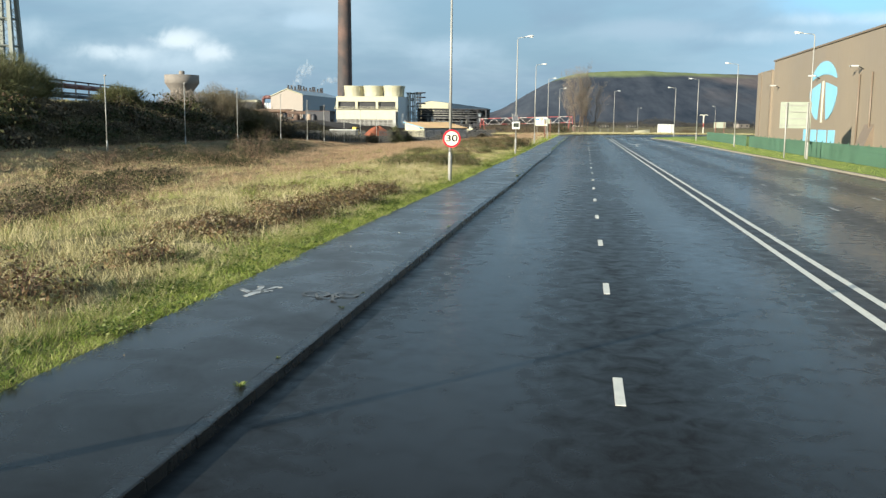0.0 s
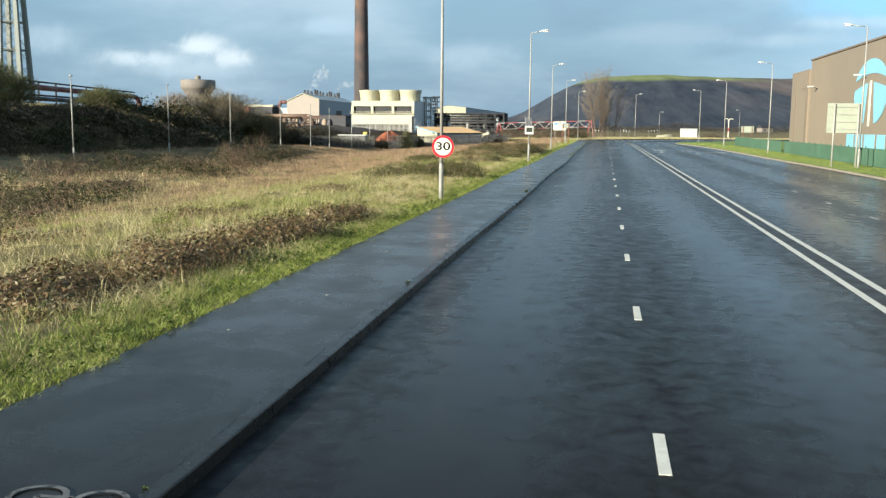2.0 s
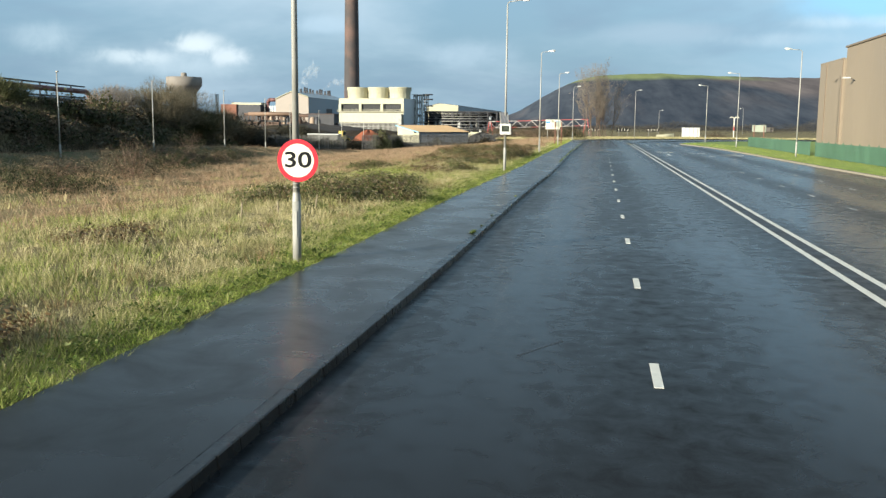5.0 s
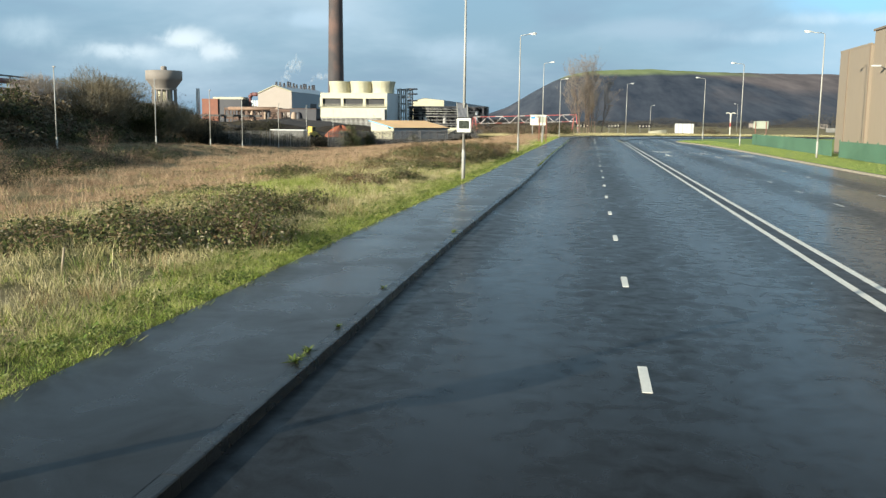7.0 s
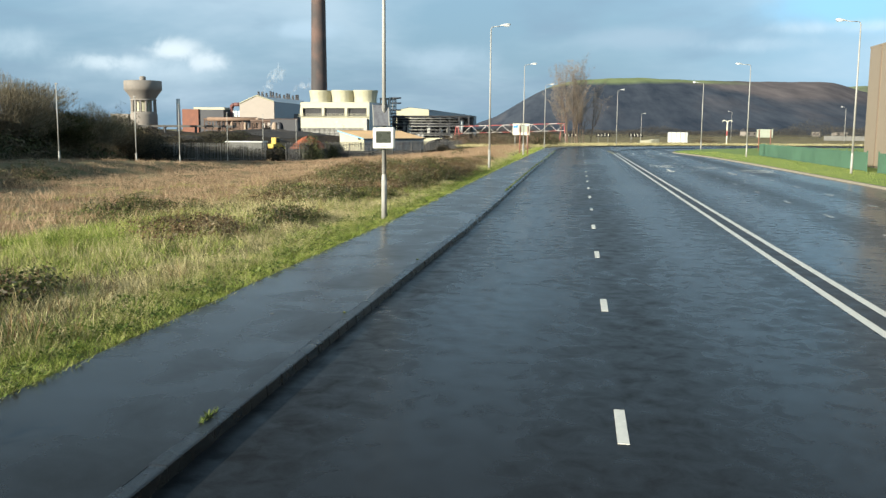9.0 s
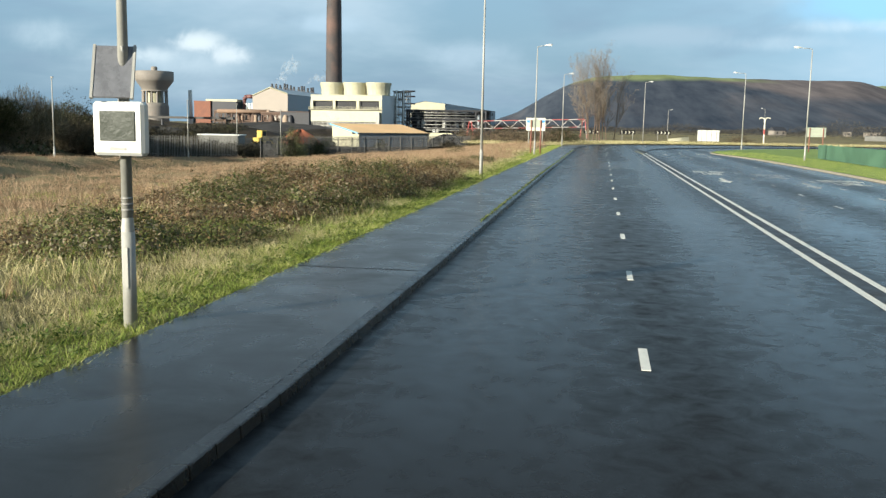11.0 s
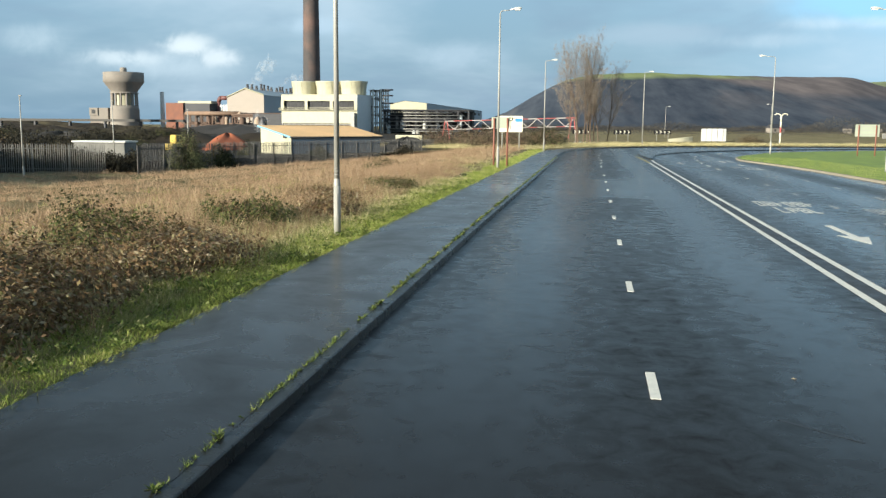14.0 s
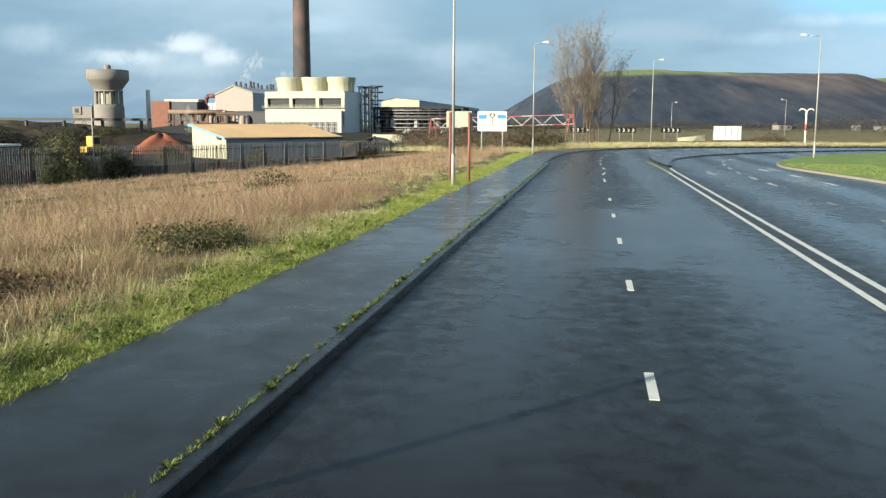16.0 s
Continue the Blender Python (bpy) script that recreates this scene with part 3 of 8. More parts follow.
# ---- the plan: lines of the road ----
def kerb_x(y):
    """The long kerb, which wanders by a hand's width from straight."""
    at = (-60, 10, 24, 32, 40, 48, 56, 64, 72, 80, 90, 100, 112, 122, 135, 160)
    out = (-3.24, -3.24, -3.25, -3.20, -3.14, -3.17, -3.20, -3.14, -3.04, -3.04, -3.08, -3.12, -3.17, -3.17, -3.15, -3.15)
    return np.interp(y, at, out)


def path_x(y):
    """The field edge of the footway."""
    return kerb_x(y) - 2.36


KERB_LINE = curve([(-3.15, 160), (-3.4, 174), (-2.5, 191), (1.6, 205.6), (9.6, 216), (16.8, 221.2), (24, 224.6), (31.2, 227.2), (45, 231), (80, 239)], 2.0)
ISLAND_R = curve([(4.7, 166.3), (5.15, 172.4), (6.3, 180), (9.4, 188.6), (14.1, 196.5), (19.7, 203.5), (26.8, 210), (32, 213.8), (45, 220), (80, 233)], 2.0)
ISLAND_L = curve([(4.55, 166.3), (4.2, 176), (4.7, 188), (7.9, 200.5), (14, 209), (20, 213.6), (26.5, 217), (33.5, 219.8), (46, 224), (80, 235)], 2.0)
GRASS_L = curve([(15.3, -60), (15.2, 60), (14.8, 90), (14.5, 120), (14.1, 138), (13.4, 152), (12.3, 162), (11.8, 167.5), (12.6, 174), (14.7, 180.5), (19.5, 191.5), (28, 201), (40, 209), (80, 225)], 2.0)


def ground_z(x, y):
    """Height of the open ground."""
    x, y = np.asarray(x, float), np.asarray(y, float)
    left = -x
    z = 0.11 + 0.12 * ss(5.6, 9, left) - 0.80 * ss(9.5, 21, left) + 0.95 * ss(33, 38.5, left) * (1 - ss(118, 165, y))
    z = z + ss(6.5, 12, left) * (0.16 * wave(x, y, 9.0, 1.3) + 0.15 * wave(x, y, 4.1, 4.1))
    ditch = np.exp(-((left - 20 - 0.16 * (y - 30)) / 3.0) ** 2) * (1 - ss(44, 56, y))
    z = z - 0.25 * ditch
    back = 9 * ss(96, 128, y)
    bank = ss(40.5 + back, 48.5 + back, left) * (1 - ss(122, 152, y - 0.5 * (left - 45) * (left > 45)))
    z = z + bank * (3.75 + 0.42 * wave(x, y, 23.0, 0.4) + 0.2 * wave(x, y, 7.0, 2.2))
    z = z - 0.35 * ss(88, 122, y) * ss(13, 26, left)
    site = ss(160, 182, y) * ss(18, 32, left)
    z = z - 0.35 * site - 0.55 * ss(112, 135, y) * ss(25, 37, left)
    road = (x > -5.34) & (x < 90) & (y < 300)
    return np.where(road, -0.12, z)


# ---- ground ----
def build_ground():
    xs = np.unique(np.concatenate([np.array([-3000, -1800, -1000, -600, -400, -300, -220, -170, -140, -120, -100, -90, -80, -72, -66]),
                                   np.arange(-62, -5.6, 0.8), np.array([-5.52, -5.30, 0, 20, 50, 91, 93, 130, 220, 400, 800, 1500, 3000])]))
    ys = np.unique(np.concatenate([np.array([-400, -150, -60]), np.arange(-30, 240, 1.2), np.array([245, 255, 270, 285, 301, 303, 330, 380, 450, 550, 700, 900, 1300, 2000, 3200])]))
    X, Y = np.meshgrid(xs, ys)
    Z = ground_z(X, Y)
    v = np.stack([X.ravel(), Y.ravel(), Z.ravel()], 1)
    nx = len(xs)
    i, j = np.meshgrid(np.arange(nx - 1), np.arange(len(ys) - 1))
    a = (j * nx + i).ravel()
    f = np.stack([a, a + 1, a + nx + 1, a + nx], 1).ravel()
    me = raw_mesh("ground", v, f, 4)
    me.polygons.foreach_set("use_smooth", [True] * len(me.polygons))
    me.materials.append(M_EARTH)
    tagged(new("ground", me), "rough brown and olive field earth under dry grass", "ground", "", "structure")


build_ground()

road = single("road", Shape().add([(-3.34, -60, 0), (90, -60, 0), (90, 300, 0), (-3.6, 300, 0), (-3.6, 170, 0), (-3.34, 165, 0)],
              [(0, 1, 2, 3, 4, 5)]), M_ROAD, "damp dark grey asphalt road with drying patches", "road", "structure")


def left_of_kerb():
    """The footway, its edge, the far verge and the kerb round the bend."""
    straight = [-60.0, *range(0, 152, 4)]
    inner = [(float(kerb_x(y)) - 0.14, float(y)) for y in straight] + offset(KERB_LINE, -0.15)
    outer = [(float(path_x(y)), float(y)) for y in straight]
    for (x, y), (kx, ky) in zip(inner[len(straight):], KERB_LINE):
        w = 2.2 * (1 - float(ss(189, 207, ky)))
        outer.append((x - w * 0.97, y + (0.25 * w if ky > 195 else 0)))
    s = Shape()
    strip(s, [[(x, y, 0.125) for x, y in inner], [(x, y, 0.14) for x, y in outer], [(x - 0.02, y, -0.1) for x, y in outer]])
    path = single("footway", s, M_PATH, "damp dark asphalt footway behind the kerb", "footway", "structure")
    far = [p for p in zip(inner, outer) if p[1][1] > 186]
    a = [o for i, o in far]
    v = Shape()
    up = offset(a, -3.0), offset(a, -9.0), offset(a, -26.0), offset(a, -85.0)
    strip(v, [[(x, y, 0.13) for x, y in a], [(x, y, 0.2) for x, y in up[0]], [(x, y, 0.22 if x > -8 else 0.1) for x, y in up[1]], [(x, y, 0.1 if x > -20 else -0.9) for x, y in up[2]],
              [(x, y, 0.06 if x > -20 else -0.95) for x, y in up[3]]])
    single("verge_far", v, M_EARTH, "rough grass verge rising beyond the bend", "verge", "structure")
    return path


footway = left_of_kerb()


def raised(name, line_a, line_b, z, material, label, category):
    """A raised area between two lines, with upright edges."""
    s = Shape()
    s.add([(x, y, z) for x, y in line_a] + [(x, y, z) for x, y in reversed(line_b)], [tuple(range(len(line_a) + len(line_b)))])
    return single(name, s, material, label, category, "structure")


island = raised("traffic_island", ISLAND_R, ISLAND_L, 0.11, M_PATH, "dark paved traffic island between the carriageways", "traffic island")
right_edge = [(90, -60), (90, 228)]
verge_right = raised("verge_right", list(reversed(offset(GRASS_L, 0.15))), list(reversed(right_edge)), 0.13, M_LAWN, "short bright green grass verge beside the kerb", "verge")


def kerb_run(line, side, name, material, label, z=0.115):
    s = Shape()
    b = offset(line, side * 0.15)
    strip(s, [[(x, y, -0.02) for x, y in line], [(x, y, z - 0.02) for x, y in line], [(x + (bx - x) * 0.15, y + (by - y) * 0.15, z) for (x, y), (bx, by) in zip(line, b)],
              [(x, y, z) for x, y in b], [(x, y, -0.02) for x, y in b]])
    return single(name, s, material, label, "kerb", "structure")


seam = Shape()
strip(seam, [[(float(path_x(79)) - 0.01, 79.0 + w, 0.1435), (-4.4, 79.03 + w, 0.1365), (-3.9, 79.09 + w, 0.1335), (float(kerb_x(79)) - 0.16, 79.1 + w, 0.1285)] for w in (0.05, 0.0)])
single("tar_seam", seam, M_TAR, "black tar seam across the footway", "seam", "structure")
kerb_left = kerb_run(KERB_LINE, -1, "kerb_left", M_KERB, "damp grey concrete kerb along the footway")
kerb_run(ISLAND_R, -1, "kerb_island", M_KERB, "dark concrete kerb round the traffic island")
kerb_run(ISLAND_L, 1, "kerb_island_far", M_KERB, "dark concrete kerb round the traffic island")
kerb_run(GRASS_L, 1, "kerb_right", M_KERB_DRY, "pale sandy concrete kerb beside the grass verge", 0.12)


# ---- hill and distance ----
def build_hill(name, az0, az1, ridge, near, crest, label, seed, material):
    """A long hill seen across the plain: ridge gives (bearing, rise) in degrees along its crest."""
    az = np.arange(az0, az1, 0.12)
    rise = np.interp(az, [a for a, e in ridge], [e for a, e in ridge])
    rise = np.convolve(np.pad(rise, 4, mode="edge"), np.ones(9) / 9, mode="valid")
    rs = np.linspace(0, 1.35, 46)
    A, R = np.meshgrid(np.radians(az), rs)
    dist = near + (crest - near) * R
    top = 0.955 * crest * np.tan(np.radians(rise))[None, :] * np.ones_like(R)
    prof = np.where(R < 1, np.sin(np.clip(R, 0, 1) * math.pi / 2) ** 1.35, 1 - 0.3 * (R - 1))
    X, Y = dist * np.sin(A), 80 + dist * np.cos(A)
    Z = top * prof + prof * (1 - prof) * 6 * wave(X, Y, 420, seed) + 1.0 * prof * wave(X, Y, 90, seed + 1)
    n = len(az)
    i, j = np.meshgrid(np.arange(n - 1), np.arange(len(rs) - 1))
    a = (j * n + i).ravel()
    me = raw_mesh(name, np.stack([X.ravel(), Y.ravel(), Z.ravel()], 1), np.stack([a, a + 1, a + n + 1, a + n], 1).ravel(), 4)
    me.polygons.foreach_set("use_smooth", [True] * len(me.polygons))
    me.materials.append(material)
    return tagged(new(name, me), label, "hill", "", "structure")


def hill_material():
    """Winter woods below, pasture on the crown, brown heath towards the east, with distance haze in the colours."""
    m = bpy.data.materials.new("hazed_hillside")
    m.use_nodes = True
    t = m.node_tree
    p = t.nodes["Principled BSDF"]
    p.inputs["Roughness"].default_value, p.inputs["Specular IOR Level"].default_value = 1.0, 0.0
    geo = t.nodes.new("ShaderNodeNewGeometry")
    sep = t.nodes.new("ShaderNodeSeparateXYZ")
    link(t, geo.outputs["Position"], sep.inputs[0])

    def noise(scale, detail, stretch):
        mp = t.nodes.new("ShaderNodeMapping")
        mp.inputs["Scale"].default_value = stretch
        link(t, geo.outputs["Position"], mp.inputs[0])
        n = node(t, "ShaderNodeTexNoise", Scale=scale, Detail=detail, Roughness=0.62)
        link(t, mp.outputs[0], n.inputs["Vector"])
        return n.outputs[0]

    def math_node(op, a, b, c=None):
        n = t.nodes.new("ShaderNodeMath")
        n.operation = op
        for i, v in enumerate((a, b, c)):
            if v is None:
                continue
            if isinstance(v, (int, float)):
                n.inputs[i].default_value = v
            else:
                link(t, v, n.inputs[i])
        return n.outputs[0]

    def span(v, lo, hi):
        r = t.nodes.new("ShaderNodeMapRange")
        r.inputs[1].default_value, r.inputs[2].default_value = lo, hi
        link(t, v, r.inputs[0])
        return r.outputs[0]

    def mix(f, a, b):
        x = t.nodes.new("ShaderNodeMix")
        x.data_type = "RGBA"
        link(t, f, x.inputs[0])
        for i, v in ((6, a), (7, b)):
            if isinstance(v, tuple):
                x.inputs[i].default_value = (*v, 1)
            else:
                link(t, v, x.inputs[i])
        return x.outputs[2]

    speck = span(noise(0.035, 7.0, (1, 0.03, 1.2)), 0.3, 0.7)
    broad = noise(0.006, 4.0, (1, 0.05, 1.5))
    # woods tinted slate blue and heath greyed to hold the distance haze
    hazy_wood = mix(speck, (0.036, 0.046, 0.063), (0.080, 0.090, 0.108))
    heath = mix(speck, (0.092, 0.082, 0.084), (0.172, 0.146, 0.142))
    z = math_node("MULTIPLY_ADD", broad, 60.0, sep.outputs[2])
    # the heath lies higher, and lower down towards the east
    rise = math_node("MULTIPLY_ADD", sep.outputs[0], 0.27, z)
    patch = span(noise(0.011, 5.0, (1, 0.04, 1.6)), 0.52, 0.66)
    hazy_wood = mix(math_node("MULTIPLY", patch, 0.3), hazy_wood, heath)
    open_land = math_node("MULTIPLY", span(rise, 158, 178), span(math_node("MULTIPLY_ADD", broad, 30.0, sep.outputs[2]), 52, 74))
    ground = mix(math_node("MULTIPLY", open_land, span(sep.outputs[0], 640, 520)), hazy_wood, heath)
    top = span(math_node("MULTIPLY_ADD", broad, 26.0, sep.outputs[2]), 100, 111)
    along = span(sep.outputs[0], 330, 250)
    grass = mix(speck, (0.15, 0.18, 0.085), (0.225, 0.26, 0.13))
    link(t, mix(math_node("MULTIPLY", top, along), ground, grass), p.inputs["Base Color"])
    return m


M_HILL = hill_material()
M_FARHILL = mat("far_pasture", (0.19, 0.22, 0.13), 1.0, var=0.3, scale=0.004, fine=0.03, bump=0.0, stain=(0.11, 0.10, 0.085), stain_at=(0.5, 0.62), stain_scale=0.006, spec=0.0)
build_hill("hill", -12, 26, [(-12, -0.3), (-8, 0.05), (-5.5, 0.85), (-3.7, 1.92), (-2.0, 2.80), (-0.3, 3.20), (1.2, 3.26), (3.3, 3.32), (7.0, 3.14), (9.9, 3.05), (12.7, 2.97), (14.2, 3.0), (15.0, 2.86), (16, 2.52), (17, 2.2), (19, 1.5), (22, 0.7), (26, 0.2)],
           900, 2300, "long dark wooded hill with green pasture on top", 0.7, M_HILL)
build_hill("hill_far", 12, 45, [(12, 1.2), (14.6, 2.75), (18, 2.85), (24, 2.5), (32, 1.8), (45, 0.6)], 2300, 3300, "distant green and brown hill behind the first", 2.9, M_FARHILL)


# ---- plants ----
rng = np.random.default_rng(7)


def blades(name, x, y, h, width, lean, material, label, z=None, bend=True):
    """One sheet of separate grass blades, each a narrow tapering leaf that leans over."""
    n = len(x)
    z = ground_z(x, y) if z is None else z
    a = rng.uniform(0, 2 * math.pi, n)
    b = rng.uniform(0, 2 * math.pi, n)
    l = lean * h * rng.uniform(0.2, 1.3, n)
    dx, dy = np.cos(a) * width * 0.5, np.sin(a) * width * 0.5
    lx, ly = np.cos(b) * l, np.sin(b) * l
    base = np.stack([x, y, z - 0.02], 1)
    if bend:
        side = np.stack([dx, dy, np.zeros(n)], 1)
        mid = base + np.stack([lx * 0.3, ly * 0.3, h * 0.62], 1)
        tip = base + np.stack([lx, ly, h], 1)
        v = np.stack([base - side, base + side, mid + side * 0.7, mid - side * 0.7, tip], 1).reshape(-1, 3)
        o = np.arange(n) * 5
        f = np.stack([o, o + 1, o + 2, o, o + 2, o + 3, o + 3, o + 2, o + 4], 1).ravel()
    else:
        side = np.stack([dx, dy, np.zeros(n)], 1)
        tip = base + np.stack([lx, ly, h], 1)
        v = np.stack([base - side, base + side, tip], 1).reshape(-1, 3)
        f = np.arange(n * 3)
    me = raw_mesh(name, v, f, 3)
    me.materials.append(material)
    return tagged(new(name, me), label, "grass", "", "stuff")


def field_mask(x, y):
    """How russet (1) or straw (0) the field is."""
    return np.clip(ss(10, 17, -x + 0.06 * (y - 60) + 3.5 * wave(x, y, 16, 3.3)) * (0.35 + 0.65 * ss(20, 75, y)), 0, 1)


def tufts(name, x, y, size, each, width, material, label, height=(0.5, 1.2), lean=0.75, z=None, spread=0.2):
    """Tussocks: blades that spring from one foot and arch outwards."""
    n = len(x)
    m = n * each
    cx, cy, sz = np.repeat(x, each), np.repeat(y, each), np.repeat(size, each)
    a = rng.uniform(0, 2 * math.pi, m)
    r = np.sqrt(rng.uniform(0, 1, m))
    ox, oy = np.cos(a) * r * sz * spread, np.sin(a) * r * sz * spread
    h = sz * rng.uniform(height[0], height[1], m) * (1 - 0.25 * r)
    out = lean * h * (0.25 + r) * rng.uniform(0.5, 1.2, m)
    b = a + rng.normal(0, 0.5, m)
    px, py = cx + ox, cy + oy
    gz = (ground_z(px, py) if z is None else np.repeat(z, each)) - 0.02
    base = np.stack([px, py, gz], 1)
    tip = base + np.stack([np.cos(b) * out, np.sin(b) * out, h], 1)
    t = rng.uniform(0, 2 * math.pi, m)
    side = np.stack([np.cos(t) * width * 0.5, np.sin(t) * width * 0.5, np.zeros(m)], 1) * rng.uniform(0.6, 1.4, m)[:, None]
    me = raw_mesh(name, np.stack([base - side, base + side, tip], 1).reshape(-1, 3), np.arange(m * 3), 3)
    me.materials.append(material)
    return tagged(new(name, me), label, "grass", "", "stuff")


def verge_wide(y):
    """How far the green verge reaches from the footway."""
    return 0.8 + 0.3 * wave(y * 0, y, 11, 0.6) + 0.2 * wave(y * 0, y, 3.1, 2.0)


# bramble patches: x, y, half widths and height
THICK_BRAMBLES = [(-8.5, 19, 1.4, 2.0, 0.5), (-7.9, 22.5, 1.2, 2.1, 0.55), (-7.6, 26.5, 1.1, 2.3, 0.6), (-7.4, 30.5, 0.9, 1.9, 0.6),
                  (-7.2, 52.3, 1.1, 1.6, 1.0), (-8.9, 51.0, 1.4, 1.5, 0.85), (-10.6, 50.2, 1.4, 1.6, 0.7), (-8.4, 56.8, 1.0, 1.7, 0.75), (-9.8, 58.6, 1.3, 1.7, 0.75), (-8.5, 60.2, 0.7, 1.2, 0.55), (-8.6, 54.4, 1.0, 1.4, 0.8), (-9.9, 53.0, 1.2, 1.5, 0.8),
                  (-8.9, 79.5, 1.3, 2.2, 0.65), (-8.2, 72, 1.0, 1.4, 0.55),
                  (-7.9, 88.5, 1.3, 2.3, 0.9), (-8.9, 92.0, 1.9, 2.5, 1.1), (-8.8, 96.0, 1.9, 2.6, 1.15), (-8.3, 100.0, 1.6, 2.6, 1.1), (-10.8, 90.5, 2.2, 2.6, 1.1), (-11.6, 95.5, 2.2, 2.6, 1.15), (-10.6, 100.5, 2.0, 2.4, 1.15),
                  (-7.6, 104.0, 1.3, 1.8, 0.85), (-8.9, 110.5, 1.2, 1.7, 0.8), (-7.7, 113.6, 0.9, 1.5, 0.65), (-9.8, 105.5, 1.3, 1.8, 0.9), (-9.2, 118, 1.4, 2.0, 0.5), (-8.3, 124.0, 1.2, 2.0, 0.5), (-8.1, 85.6, 1.0, 1.6, 0.6),
                  (-9.9, 86.8, 1.6, 1.9, 0.75), (-12.3, 87.4, 1.6, 2.0, 0.65), (-7.2, 94.0, 0.9, 2.2, 0.75), (-7.2, 98.4, 0.9, 2.0, 0.75)]
LOW_BRAMBLES = [(-7.6, 81.4, 0.9, 1.7, 0.5), (-9.3, 83.4, 1.5, 1.9, 0.6), (-11.4, 82.6, 1.5, 2.0, 0.5), (-10.6, 78.6, 1.2, 1.7, 0.5), (-8.0, 10.6, 0.8, 1.3, 0.75), (-7.9, 14.2, 0.7, 1.0, 0.45), (-12.5, 24, 1.6, 2.0, 0.5), (-11.2, 31, 1.3, 1.8, 0.45), (-12.8, 63, 1.6, 2.2, 0.5), (-9.4, 68.5, 1.3, 1.9, 0.45), (-13.5, 74, 1.6, 2.2, 0.5), (-10.6, 40, 1.1, 1.5, 0.4)]


def open_ground(x, y, share=0.9):
    """Where grass can stand: little of it grows up through the brambles."""
    inside = (((x + 11.3) / 2.0) ** 2 + ((y - 68) / 4.0) ** 2 < 1) & (rng.uniform(0, 1, len(x)) < 0.75)
    for bx, by, rx, ry, rz in THICK_BRAMBLES:
        inside |= ((x - bx) / rx) ** 2 + ((y - by) / ry) ** 2 < (0.9 if by > 66 else 0.45)
    return ~inside | (rng.uniform(0, 1, len(x)) > share)


def build_grass():
    # low green edge along the footway: fine blades, thick at the foot
    for n, y0, y1, each, width in ((48000, 4, 132, 8, 0.0100), (7000, 132, 206, 13, 0.016)):
        y = rng.uniform(y0, y1, n)
        u = rng.uniform(0, 1, n) ** 1.25
        x = path_x(y) - 0.02 + 0.05 * wave(y * 0, y, 1.7, 0.2) + 0.04 * wave(y * 0, y, 0.43, 1.2) - u * (verge_wide(y) + 0.35)
        size = 0.06 + 0.05 * rng.uniform(0, 1, n) + 0.10 * ss(0.25, 1.0, u) * rng.uniform(0, 1, n) + 0.10 * np.clip(wave(x, y, 0.9, 0.3) + 0.7 * wave(x, y, 0.41, 1.3), 0, 1.3)
        tufts("verge_grass", x, y, size, each, width, M_GREENGRASS, "short bright green verge grass beside the footway", (0.3, 1.3), 1.1, np.maximum(ground_z(x, y), 0.11), 0.8)
    # clover, dock and plantain leaves among the blades
    n = 5200
    y = rng.uniform(4, 130, n)
    x = path_x(y) - 0.04 - rng.uniform(0, 1, n) ** 1.1 * (verge_wide(y) + 0.5)
    keep = wave(x, y, 1.6, 2.2) + 0.7 * wave(x, y, 0.6, 0.4) > 0.05
    x, y = x[keep], y[keep]
    m, each = len(x), 14
    a = rng.uniform(0, 2 * math.pi, m * each)
    cx, cy = np.repeat(x, each), np.repeat(y, each)
    r = rng.uniform(0.01, 0.085, m * each)
    px, py = cx + np.cos(a) * r, cy + np.sin(a) * r
    c = np.stack([px, py, np.maximum(ground_z(px, py), 0.12) + rng.uniform(0.03, 0.14, m * each)], 1)
    u = np.stack([np.cos(a), np.sin(a), rng.uniform(-0.1, 0.9, m * each)], 1) * rng.uniform(0.012, 0.034, m * each)[:, None]
    w = np.cross(u, rng.normal(0, 0.5, (m * each, 3)) + np.array([0, 0, 1.0])) * 0.5
    me = raw_mesh("verge_weeds", np.stack([c - u, c + w, c + u, c - w], 1).reshape(-1, 3), np.arange(m * each * 4), 4)
    me.materials.append(M_WEED)
    tagged(new("verge_weeds", me), "low green broad-leaved weeds in the verge grass", "weeds", "", "stuff")
    # straw tussocks
    for n, y0, y1, deep, each, width in ((30000, 2, 130, 8.5, 15, 0.0096), (9000, 2, 130, 17, 20, 0.014), (7000, 130, 215, 14, 18, 0.018)):
        y = rng.uniform(y0, y1, n)
        x = path_x(y) - 0.75 - deep * rng.uniform(0, 1, n) ** 1.5
        keep = (rng.uniform(0, 1, n) > field_mask(x, y) * 0.9) & (rng.uniform(0, 1, n) < 0.5 + 0.5 * ss(-0.5, 0.4, wave(x, y, 2.6, 0.9))) & open_ground(x, y)
        x, y = x[keep], y[keep]
        size = (0.16 + 0.40 * rng.uniform(0, 1, len(x)) ** 1.7) * (0.85 + 0.5 * wave(x, y, 3.4, 1.1)) * (0.34 + 0.66 * ss(0.9, 3.6, path_x(y) - x))
        tufts("straw_grass", x, y, size, each, width, M_STRAW, "rough straw-coloured winter grass", (0.35, 1.25), 0.8, None, 0.5)
    # rusty dock stalks and dark rank clumps scattered through the straw
    n = 1500
    y = rng.uniform(2, 132, n)
    x = path_x(y) - verge_wide(y) - 0.2 - 9 * rng.uniform(0, 1, n) ** 1.3
    keep = wave(x, y, 5.3, 1.7) + 0.8 * wave(x, y, 2.1, 0.2) > 0.15
